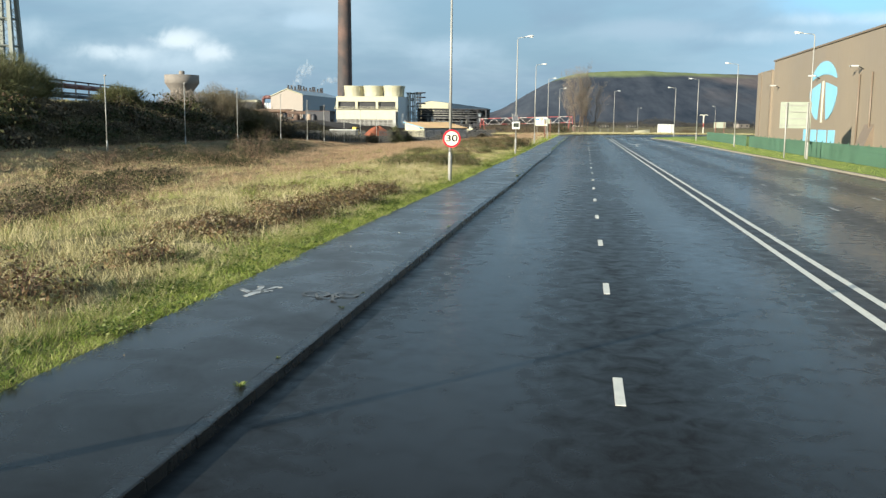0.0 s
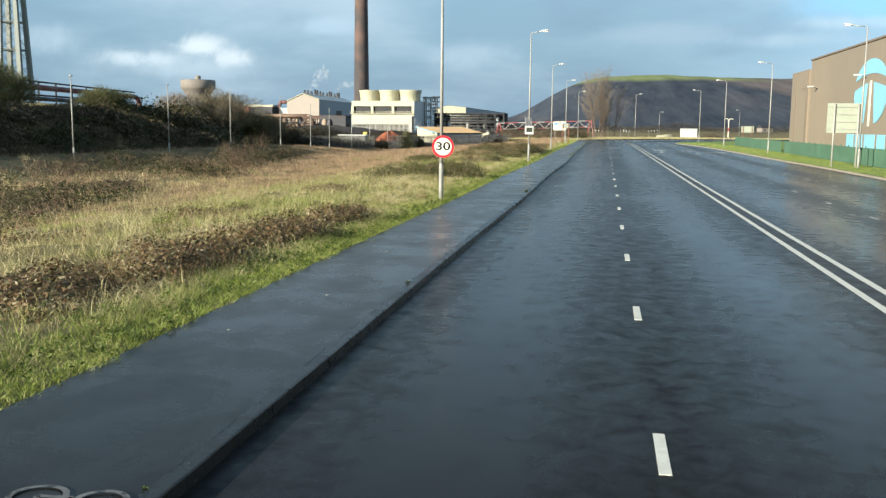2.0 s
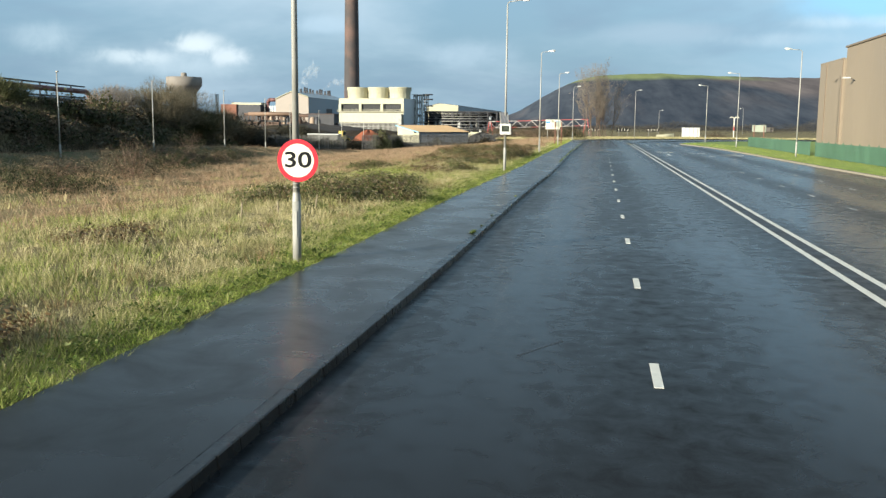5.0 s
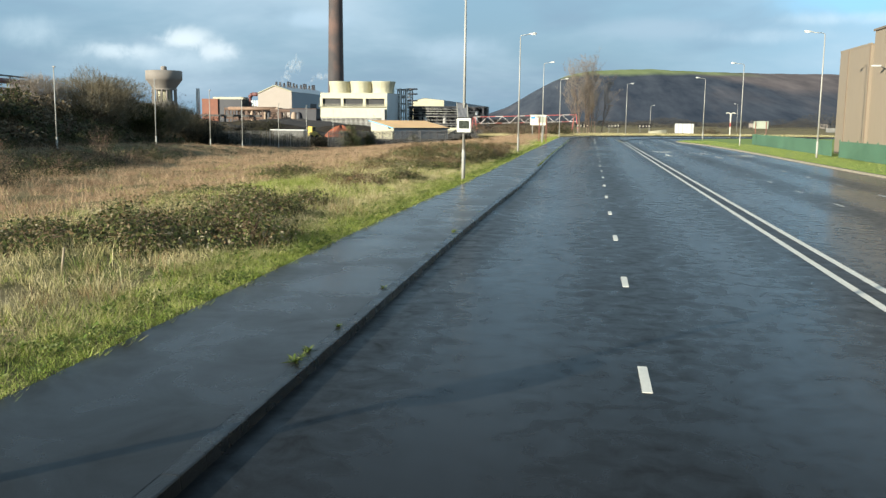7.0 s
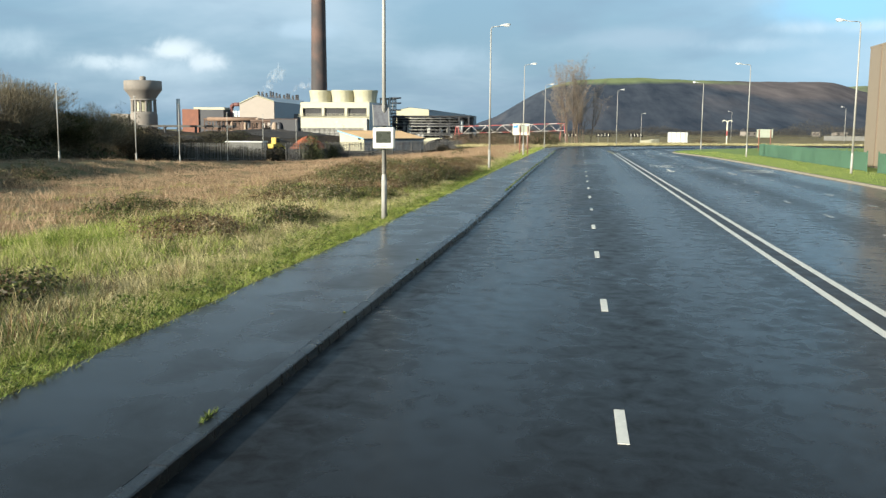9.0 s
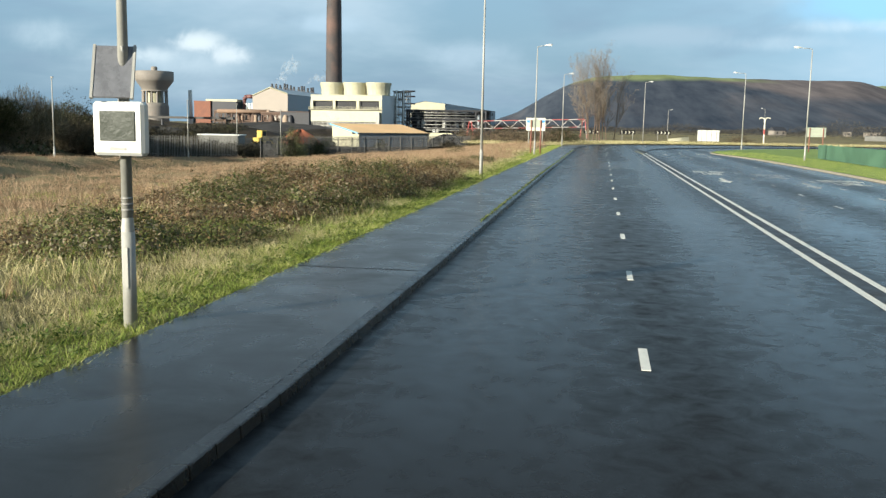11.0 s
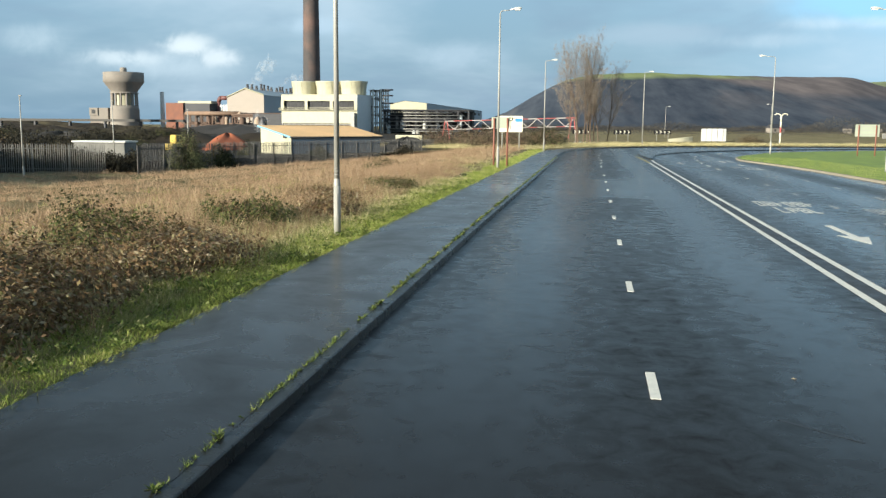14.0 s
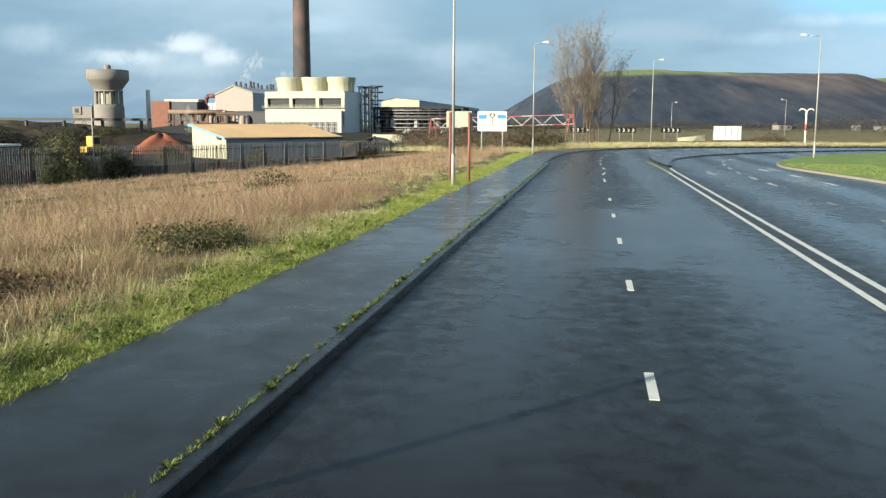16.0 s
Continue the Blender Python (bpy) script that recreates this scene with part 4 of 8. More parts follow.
    tufts("dock_stalks", x[keep], y[keep], rng.uniform(0.2, 0.5, keep.sum()), 26, 0.008, M_DOCK, "rusty brown dead dock stalks in the grass", (0.4, 1.3), 0.5, None, 0.5)
    keep = wave(x, y, 4.1, 3.9) + 0.8 * wave(x, y, 1.7, 1.2) > 0.2
    tufts("rank_weeds", x[keep], y[keep], rng.uniform(0.14, 0.34, keep.sum()), 40, 0.02, M_WEED, "dark green rank weeds in the grass", (0.3, 1.2), 1.2, None, 0.9)
    # bleached fringe where the verge meets the field
    n = 15000
    y = rng.uniform(4, 132, n)
    x = path_x(y) - verge_wide(y) * 0.85 - rng.uniform(0, 1, n) ** 1.2 * 1.5
    keep = (wave(x, y, 7.3, 0.8) + 0.6 * wave(x, y, 1.9, 2.6) > -0.4) & open_ground(x, y)
    x, y = x[keep], y[keep]
    tufts("fringe_grass", x, y, rng.uniform(0.10, 0.27, len(x)), 12, 0.0078, M_STRAW, "fine bleached grass along the edge of the field", (0.35, 1.25), 1.0, np.maximum(ground_z(x, y), 0.05), 0.8)
    # green tussocks inside the field
    n = 7000
    y = rng.uniform(2, 150, n)
    x = rng.uniform(-24, -6.5, n)
    keep = wave(x, y, 14, 5.2) + 0.5 * wave(x, y, 4.3, 1.2) > 0.18
    x, y = x[keep], y[keep]
    for cx, cy, sx, sy, m in ((-9.6, 64.5, 1.3, 3.0, 520), (-10.4, 34, 1.4, 2.6, 380), (-11.3, 68.0, 1.4, 2.8, 1100), (-13, 45, 1.6, 2.6, 300), (-9.8, 82.0, 1.5, 2.2, 620), (-8.2, 90.0, 0.9, 4.0, 260)):
        x, y = np.concatenate([x, rng.normal(cx, sx, m)]), np.concatenate([y, rng.normal(cy, sy, m)])
    x = np.minimum(x, -6.4)
    tufts("field_grass", x, y, rng.uniform(0.14, 0.36, len(x)), 21, 0.0125, M_GREENGRASS, "green tussocks of grass in the field", (0.4, 1.2), 0.9, None, 0.6)
    # russet stand of tall dead grass
    n = 27000
    y = rng.uniform(4, 225, n)
    x = -8 - 34 * rng.uniform(0, 1, n) ** 1.25
    keep = (rng.uniform(0, 1, n) < field_mask(x, y)) & open_ground(x, y)
    x, y = x[keep], y[keep]
    size = rng.uniform(0.32, 0.75, len(x)) * (0.85 + 0.35 * wave(x, y, 7, 2.1)) * (1 - 0.3 * ss(22, 34, -x))
    tufts("russet_grass", x, y, size, 17, 0.0175, M_RUSSET, "tall dead russet grass across the field", (0.4, 1.2), 0.85, None, 0.9)
    # tall brown stand close behind the verge
    n = 3000
    y = rng.uniform(84, 140, n)
    x = path_x(y) - 1.7 - 4.2 * rng.uniform(0, 1, n) ** 1.2
    keep = wave(x, y, 3.7, 0.4) + 0.6 * wave(x, y, 9, 1.9) > -0.35
    keep &= open_ground(x, y)
    x, y = x[keep], y[keep]
    tufts("brown_grass", x, y, rng.uniform(0.4, 0.85, len(x)) * (0.5 + 0.5 * ss(1.7, 3.2, path_x(y) - x)), 44, 0.006, M_RUSSET, "tall dead brown grass behind the verge", (0.35, 1.15), 0.8, None, 0.7)
    # bleached dead stalks that stand up at the foot of the brambles
    n = 1100
    y = np.concatenate([rng.uniform(84, 124, 650), rng.uniform(16, 34, 150), rng.uniform(44, 66, 300)])
    x = path_x(y) - verge_wide(y) - rng.uniform(0.1, 1.6, n)
    blades("dead_stalks", x, y, rng.uniform(0.15, 0.55, n), 0.009, 0.5, M_STRAW, "bleached dead stalks standing among the brambles")
    # sparse straw far out
    n = 14000
    y = rng.uniform(0, 200, n)
    x = rng.uniform(-40, -19, n)
    keep = rng.uniform(0, 1, n) > field_mask(x, y)
    x, y = x[keep], y[keep]
    tufts("far_straw_grass", x, y, rng.uniform(0.2, 0.55, len(x)), 18, 0.028, M_STRAW, "pale dry grass towards the bank", (0.4, 1.2), 0.7, None, 0.6)
    # dark rank growth on the bank
    n = 90000
    y = rng.uniform(40, 142, n)
    x = -rng.uniform(40, 48.5, n) - 9 * ss(96, 128, y)
    blades("bank_growth", x, y, rng.uniform(0.2, 0.6, n), 0.035, 0.5, M_BROWNSHRUB, "dark rank growth on the shaded bank", bend=False)
    # pale grass on the level top of the bank
    n = 5000
    y = rng.uniform(50, 128, n)
    x = -rng.uniform(48, 64, n)
    tufts("bank_top_grass", x, y, rng.uniform(0.15, 0.4, n), 16, 0.035, M_STRAW, "pale dry grass on top of the bank", (0.4, 1.2), 0.7, None, 0.8)
    # grass beyond the bend
    n = 40000
    t = rng.uniform(0, 1, n)
    fx = np.interp(t, [0, 0.2, 0.4, 0.6, 0.8, 1], [-5.8, -5.0, -0.5, 9.2, 24, 60])
    fy = np.interp(t, [0, 0.2, 0.4, 0.6, 0.8, 1], [188, 196, 205.5, 217, 226, 236])
    d = rng.uniform(0.3, 14, n)
    nx, ny = np.interp(t, [0, 0.3, 0.6, 1], [-1, -0.8, -0.45, -0.25]), np.interp(t, [0, 0.3, 0.6, 1], [0.1, 0.6, 0.88, 0.96])
    zz = 0.12 + 0.07 * ss(0, 3, d)
    blades("verge_far_grass", fx + nx * d, fy + ny * d, rng.uniform(0.15, 0.5, n), 0.03, 0.5, M_STRAW, "dry grass on the verge beyond the bend", zz, bend=False)
    # right verge
    n = 60000
    y = rng.uniform(40, 172, n)
    x = np.interp(y, [40, 60, 90, 120, 138, 152, 162, 168, 172], [15.45, 15.4, 15.0, 14.7, 14.3, 13.6, 12.5, 12.1, 12.7]) + rng.uniform(0, 5.5, n)
    blades("lawn_blades", x, y, rng.uniform(0.03, 0.09, n), 0.02, 0.7, M_GREENGRASS, "mown green grass on the opposite verge", np.full(n, 0.13), bend=False)


build_grass()


def leaf_cloud(rx, ry, rz, n, size, seed, shell=0.55, spray=9):
    """Leaves of a bush: sprays of small blades at uneven depth under a lumpy dome, turned outwards."""
    r = np.random.default_rng(seed)
    k = max(8, n // spray)
    d = r.normal(size=(k, 3))
    d[:, 2] = np.abs(d[:, 2])
    d /= np.linalg.norm(d, axis=1)[:, None]
    lump = 1 + 0.28 * np.sin(d[:, 0] * 5 + seed) * np.cos(d[:, 1] * 4.3 + seed * 2) + 0.18 * np.sin(d[:, 2] * 9 + d[:, 0] * 7 + seed)
    rad = lump * (shell + (1 - shell) * r.uniform(0, 1, k) ** 0.5) * np.where(r.uniform(0, 1, k) < 0.08, 1.1, 1.0)
    centre = d * rad[:, None] * np.array([rx, ry, rz])
    pick = r.integers(0, k, n)
    c = centre[pick] + r.normal(size=(n, 3)) * size * np.array([2.3, 2.3, 1.5])
    c[:, 2] = np.maximum(c[:, 2], 0.02)
    s = size * r.uniform(0.45, 1.35, n)
    face = d[pick] + np.array([0, 0, 0.5]) + r.normal(size=(n, 3)) * 0.55
    face /= np.linalg.norm(face, axis=1)[:, None]
    u = np.cross(face, r.normal(size=(n, 3)))
    u /= np.linalg.norm(u, axis=1)[:, None]
    w = np.cross(face, u)
    v = np.stack([c - u * s[:, None], c + w * (s * 0.56)[:, None], c + u * s[:, None], c - w * (s * 0.56)[:, None]], 1).reshape(-1, 3)
    return raw_mesh("foliage", v, np.arange(n * 4), 4)


def twig_cloud(rx, ry, rz, n, seed, thick=0.008, spread=0.9):
    """Thin stems that fan out of the ground."""
    r = np.random.default_rng(seed)
    s = Shape()
    for _ in range(n):
        a, k = r.uniform(0, 2 * math.pi), r.uniform(0.2, 1) * spread
        b = Vector((math.cos(a) * rx * 0.25 * k, math.sin(a) * ry * 0.25 * k, 0))
        e = Vector((math.cos(a) * rx * k, math.sin(a) * ry * k, rz * r.uniform(0.7, 1.15) * math.sqrt(max(0.1, 1 - 0.7 * k * k))))
        m = b.lerp(e, 0.5) + Vector((0, 0, rz * 0.15))
        s.rod(b, m, thick, thick * 0.7, 4, False).rod(m, e, thick * 0.7, thick * 0.25, 4, False)
    return s


def bush(name, x, y, rx, ry, rz, seed, material, label, leaves=2500, size=0.045, stems=26, z=None, shell=0.5, group="", stem_mat=None):
    zz = float(ground_z(x, y)) if z is None else z
    ob = thing(name, (x, y, zz - 0.03), 0, label, "bush", group)
    part("undergrowth", twig_cloud(rx, ry, rz, stems, seed), stem_mat or M_TWIG, ob)
    part("foliage", leaf_cloud(rx, ry, rz, leaves, size, seed, shell), material, ob)
    return ob


BRAMBLE = "low tangled bramble patch with brown and green leaves"
k = 0
for i, (x, y, rx, ry, rz) in enumerate(THICK_BRAMBLES + LOW_BRAMBLES):
    k += 1
    bush("bramble_patch", x, y, rx, ry, rz * 0.78, 100 + k, M_BROWNBRAMBLE if y < 32 or (i % 2 and (i > len(THICK_BRAMBLES) or y > 80)) else M_BRAMBLE, BRAMBLE, int((1700 if i >= len(THICK_BRAMBLES) else 2300 if y < 66 else 2500) * rx * ry), 0.039, 34, group="brambles beside the footway")
DARKB = "dark leafless scrub in the hollow of the field"
for x, y, rx, ry, rz in [(-16.5, 22, 2.6, 3.5, 0.9), (-18.5, 28, 2.8, 3.8, 0.95), (-21.5, 35, 3, 4, 0.9), (-23.5, 42, 3, 4, 0.9), (-25.5, 49, 2.6, 3.6, 0.8), (-28, 63, 3, 4, 0.9), (-27, 70.5, 2.4, 3, 1.9), (-30, 82, 3, 4, 1.2), (-32, 92, 3, 4, 1.0), (-25, 60, 2.5, 3.2, 0.8), (-33.5, 58, 2.6, 3.4, 1.3), (-34, 66, 2.4, 3.2, 1.5), (-34, 87, 2.4, 3.2, 1.5), (-34.5, 101, 2.4, 3.0, 1.2), (-33, 73, 2.4, 3.0, 1.2)]:
    k += 1
    bush("scrub", x, y, rx, ry, rz, 200 + k, M_BROWNSHRUB if k % 2 else M_SHRUB, DARKB, 3600, 0.056, 60, group="scrub in the field")
for x, y, rx, ry, rz in [(-13.4, 110.8, 1.0, 1.0, 1.0), (-31.3, 78, 1.7, 1.7, 2.4), (-29, 75, 1.6, 1.8, 1.5), (-28, 44, 0.9, 0.9, 1.7), (-35.5, 96, 1.8, 1.8, 2.2), (-12.2, 140, 1.3, 1.5, 0.7)]:
    k += 1
    bush("shrub", x, y, rx, ry, rz, 300 + k, M_SHRUB, "upright grey-green shrub standing in dry grass", 1500, 0.05, 40)


def bank_scrub():
    """Scrub that clothes the bank."""
    r = np.random.default_rng(5)
    protos = [(leaf_cloud(2.2, 2.2, 1.7, 460, 0.2, 40 + i, 0.4), twig_cloud(2.2, 2.2, 1.8, 14, 60 + i, 0.025).mesh("undergrowth")) for i in range(4)]
    for i, (me, st) in enumerate(protos):
        me.materials.append(M_BROWNSHRUB if i % 2 else M_SHRUB)
        st.materials.append(M_TWIG)
    for i in range(298):
        y = r.uniform(45, 138)
        x = -r.uniform(40.5, 47.5) - 9 * float(ss(96, 128, y))
        sc = 0.3 + 0.65 * r.uniform(0, 1) ** 2
        ob = thing("bank_bush", (x, y, float(ground_z(x, y)) - 0.1), r.uniform(0, 360), "dark bare scrub on the shaded bank", "bush", "scrub on the bank")
        ob.scale = (sc, sc, sc * r.uniform(0.7, 1.2))
        me, st = protos[i % 4]
        part("undergrowth", st, None, ob)
        part("foliage", me, None, ob)


bank_scrub()


def twig_crown(rx, ry, rz, n, seed, length=0.9, thick=0.02, low=0.15, solid=0.35):
    """Fine winter twigs: slivers that rise and fan outwards within a lumpy crown."""
    r = np.random.default_rng(seed)
    d = r.normal(size=(n, 3))
    d /= np.linalg.norm(d, axis=1)[:, None]
    lump = 1 + 0.22 * np.sin(d[:, 0] * 4 + seed) * np.cos(d[:, 1] * 5 + seed) + 0.15 * np.sin(d[:, 2] * 8 + d[:, 0] * 6)
    rad = (solid + (1 - solid) * r.uniform(0, 1, n) ** 0.6) * lump
    c = d * rad[:, None] * np.array([rx, ry, rz * (1 - low) / 2]) + np.array([0, 0, rz * (1 + low) / 2])
    out = c - np.array([0, 0, rz * low * 0.5])
    out /= np.linalg.norm(out, axis=1)[:, None]
    out = out + r.normal(size=(n, 3)) * 0.35 + np.array([0, 0, 0.25])
    out /= np.linalg.norm(out, axis=1)[:, None]
    l = length * r.uniform(0.4, 1.2, n)
    w = np.cross(out, r.normal(size=(n, 3)))
    w = w / np.linalg.norm(w, axis=1)[:, None] * thick
    v = np.stack([c - w, c + w, c + out * l[:, None]], 1).reshape(-1, 3)
    return raw_mesh("crown", v, np.arange(n * 3), 3)


def winter_tree(place, h, wide, seed, label, trunks, n, material, clear=0.2, length=0.9, thick=0.02, gap=0.8):
    ob = thing("tree", place, 0, label, "tree")
    r = random.Random(seed)
    for i in range(trunks):
        s = Shape()
        a = r.uniform(0, 6.28)
        o = Vector((math.cos(a), math.sin(a), 0)) * gap * (i > 0) * r.uniform(0.6, 1.3)
        lean = Vector((o.x * 0.12 + r.uniform(-.05, .05), o.y * 0.12 + r.uniform(-.05, .05), 1)).normalized()
        p, rad, l = o, h * 0.011, h * 0.22
        for k in range(4):
            q = p + lean * l
            s.rod(p, q, rad, rad * 0.7, 7, False)
            p, rad = q, rad * 0.7
            lean = (lean + Vector((r.uniform(-.1, .1), r.uniform(-.1, .1), 0))).normalized()
        part("trunk", s, M_BARK, ob)
        for k in range(9):
            z = h * r.uniform(clear, 0.75)
            b = o + Vector((0, 0, 1)) * z
            a = r.uniform(0, 6.28)
            side = Vector((math.cos(a) * wide * 0.5, math.sin(a) * wide * 0.5, h * 0.28)) * r.uniform(0.5, 0.95)
            m = b + side * 0.5 + Vector((0, 0, -0.02 * h))
            part("limb", Shape().rod(b, m, h * 0.005, h * 0.0035, 5, False).rod(m, b + side, h * 0.0035, h * 0.001, 5, False), M_BARK, ob)
    part("crown", twig_crown(wide / 2, wide / 2, h, n, seed, length, thick, clear), material, ob)
    return ob


M_POPLAR = foliage("poplar_twigs", [(0.15, 0.125, 0.10), (0.22, 0.185, 0.15), (0.31, 0.26, 0.215)], 0.1)


def poplar(place, h, stems, spread, seed):
    """A many-stemmed winter tree: stems, limbs that rise steeply, branches, and a haze of twigs at their ends."""
    ob = thing("tree", place, 0, "tall leafless poplar beyond the bend", "tree")
    r = random.Random(seed)
    ends = []

    def grow(shape, p, way, length, rad, depth):
        bits = 3 if depth < 2 else 2
        for i in range(bits):
            way = (way + Vector((r.uniform(-1, 1), r.uniform(-1, 1), r.uniform(-0.2, 0.7))) * 0.12).normalized()
            q = p + way * (length / bits)
            shape.rod(p, q, rad, rad * 0.78, 6 if depth == 0 else 4 if depth == 1 else 3, False)
            p, rad = q, rad * 0.78
            for _ in range((4, 3, 2)[depth] if depth < 3 else 0):
                a, tilt = r.uniform(0, 2 * math.pi), r.uniform(0.3, 0.65)
                side = way.orthogonal().normalized()
                side = Matrix.Rotation(a, 3, way) @ side
                out = (way * math.cos(tilt) + side * math.sin(tilt) + Vector((0, 0, 0.25))).normalized()
                if depth < 2:
                    grow(shape, p, out, length * r.uniform(0.30, 0.50), rad * 0.40, depth + 1)
                ends.append((p, out, length * r.uniform(0.3, 0.6)))
        ends.append((p, way, length * 0.35))

    for i in range(stems):
        a = 2 * math.pi * i / stems + r.uniform(-0.4, 0.4)
        o = Vector((math.cos(a), math.sin(a), 0)) * spread * r.uniform(0.3, 1.0) * (stems > 1)
        s = Shape()
        grow(s, o - Vector((0, 0, 0.3)), Vector((o.x * 0.07, o.y * 0.07, 1)).normalized(), h * r.uniform(0.7, 0.84), h * 0.0085, 0)
        part("trunk", s, M_BARK, ob)
    g = np.random.default_rng(seed)
    c = np.array([tuple(e[0]) for e in ends for _ in range(5)])
    d = np.array([tuple(e[1]) for e in ends for _ in range(5)]) + g.normal(size=(len(c), 3)) * 0.32
    l = np.array([min(e[2], 1.7) for e in ends for _ in range(5)]) * g.uniform(0.4, 1.1, len(c))
    d /= np.linalg.norm(d, axis=1)[:, None]
    w = np.cross(d, g.normal(size=(len(c), 3)))
    w = w / np.linalg.norm(w, axis=1)[:, None] * 0.008
    c = c + d * (l * g.uniform(0, 0.5, len(c)))[:, None]
    me = raw_mesh("twigs", np.stack([c - w, c + w, c + d * l[:, None]], 1).reshape(-1, 3), np.arange(len(c) * 3), 3)
    part("crown", me, M_POPLAR, ob)


poplar((-2.8, 236, 0.1), 12.8, 4, 1.4, 3)
poplar((-0.5, 237.5, 0.1), 13.6, 4, 1.2, 4)
poplar((1.3, 240, 0.1), 10.5, 2, 0.8, 5)
M_OLIVE = foliage("olive_scrub", [(0.045, 0.05, 0.022), (0.10, 0.105, 0.045), (0.19, 0.18, 0.09)], 0.15)
BANKTREE = "leafless rounded tree on top of the bank"
M_HAZEL = foliage("hazel_twigs", [(0.08, 0.068, 0.044), (0.15, 0.127, 0.084), (0.25, 0.208, 0.142)], 0.15)
for x, y, h, wide, sd, m, n in ((-54.0, 127, 5.8, 10.5, 8, M_HAZEL, 22000), (-57, 121, 3.4, 5.5, 9, M_POPLAR, 7000), (-53, 140, 4.9, 8.0, 10, M_HAZEL, 12000), (-52.0, 147, 3.6, 6.5, 11, M_BROWNSHRUB, 8000), (-57, 135, 4.4, 7, 21, M_HAZEL, 9000),
                                (-49.5, 69, 4.3, 8.0, 12, M_OLIVE, 15000), (-50.5, 75.5, 3.6, 6.0, 19, M_OLIVE, 10000), (-49.5, 90, 2.2, 4.6, 17, M_OLIVE, 8000), (-56, 149, 4.2, 6.6, 23, M_SHRUB, 12000), (-54, 136, 3.8, 6.0, 24, M_SHRUB, 12000), (-58.5, 155, 5.4, 8.0, 25, M_SHRUB, 15000), (-64, 160, 5.2, 8.0, 26, M_SHRUB, 13000), (-54.5, 157, 3.4, 5.5, 27, M_BROWNSHRUB, 9000)):
    winter_tree((x, y, float(ground_z(x, y)) - 0.4), h, wide, sd, BANKTREE, 4, n, m, 0.05, 0.75, 0.014)


# ---- road markings ----
def flat(shape, x0, x1, y0, y1, z=0.004):
    return shape.add([(x0, y0, z), (x1, y0, z), (x1, y1, z), (x0, y1, z)], [(0, 1, 2, 3)])


def ribbon(name, line, width, material, parent, z=0.005):
    a, b = offset(line, -width / 2), offset(line, width / 2)
    return part(name, strip(Shape(), [[(x, y, z) for x, y in b], [(x, y, z) for x, y in a]]), material, parent)


def slant(a0, a1, b0, b1, z=0.005):
    return Shape().add([(a0, -60, z), (a1, -60, z), (b1, 160, z), (b0, 160, z)], [(0, 1, 2, 3)])


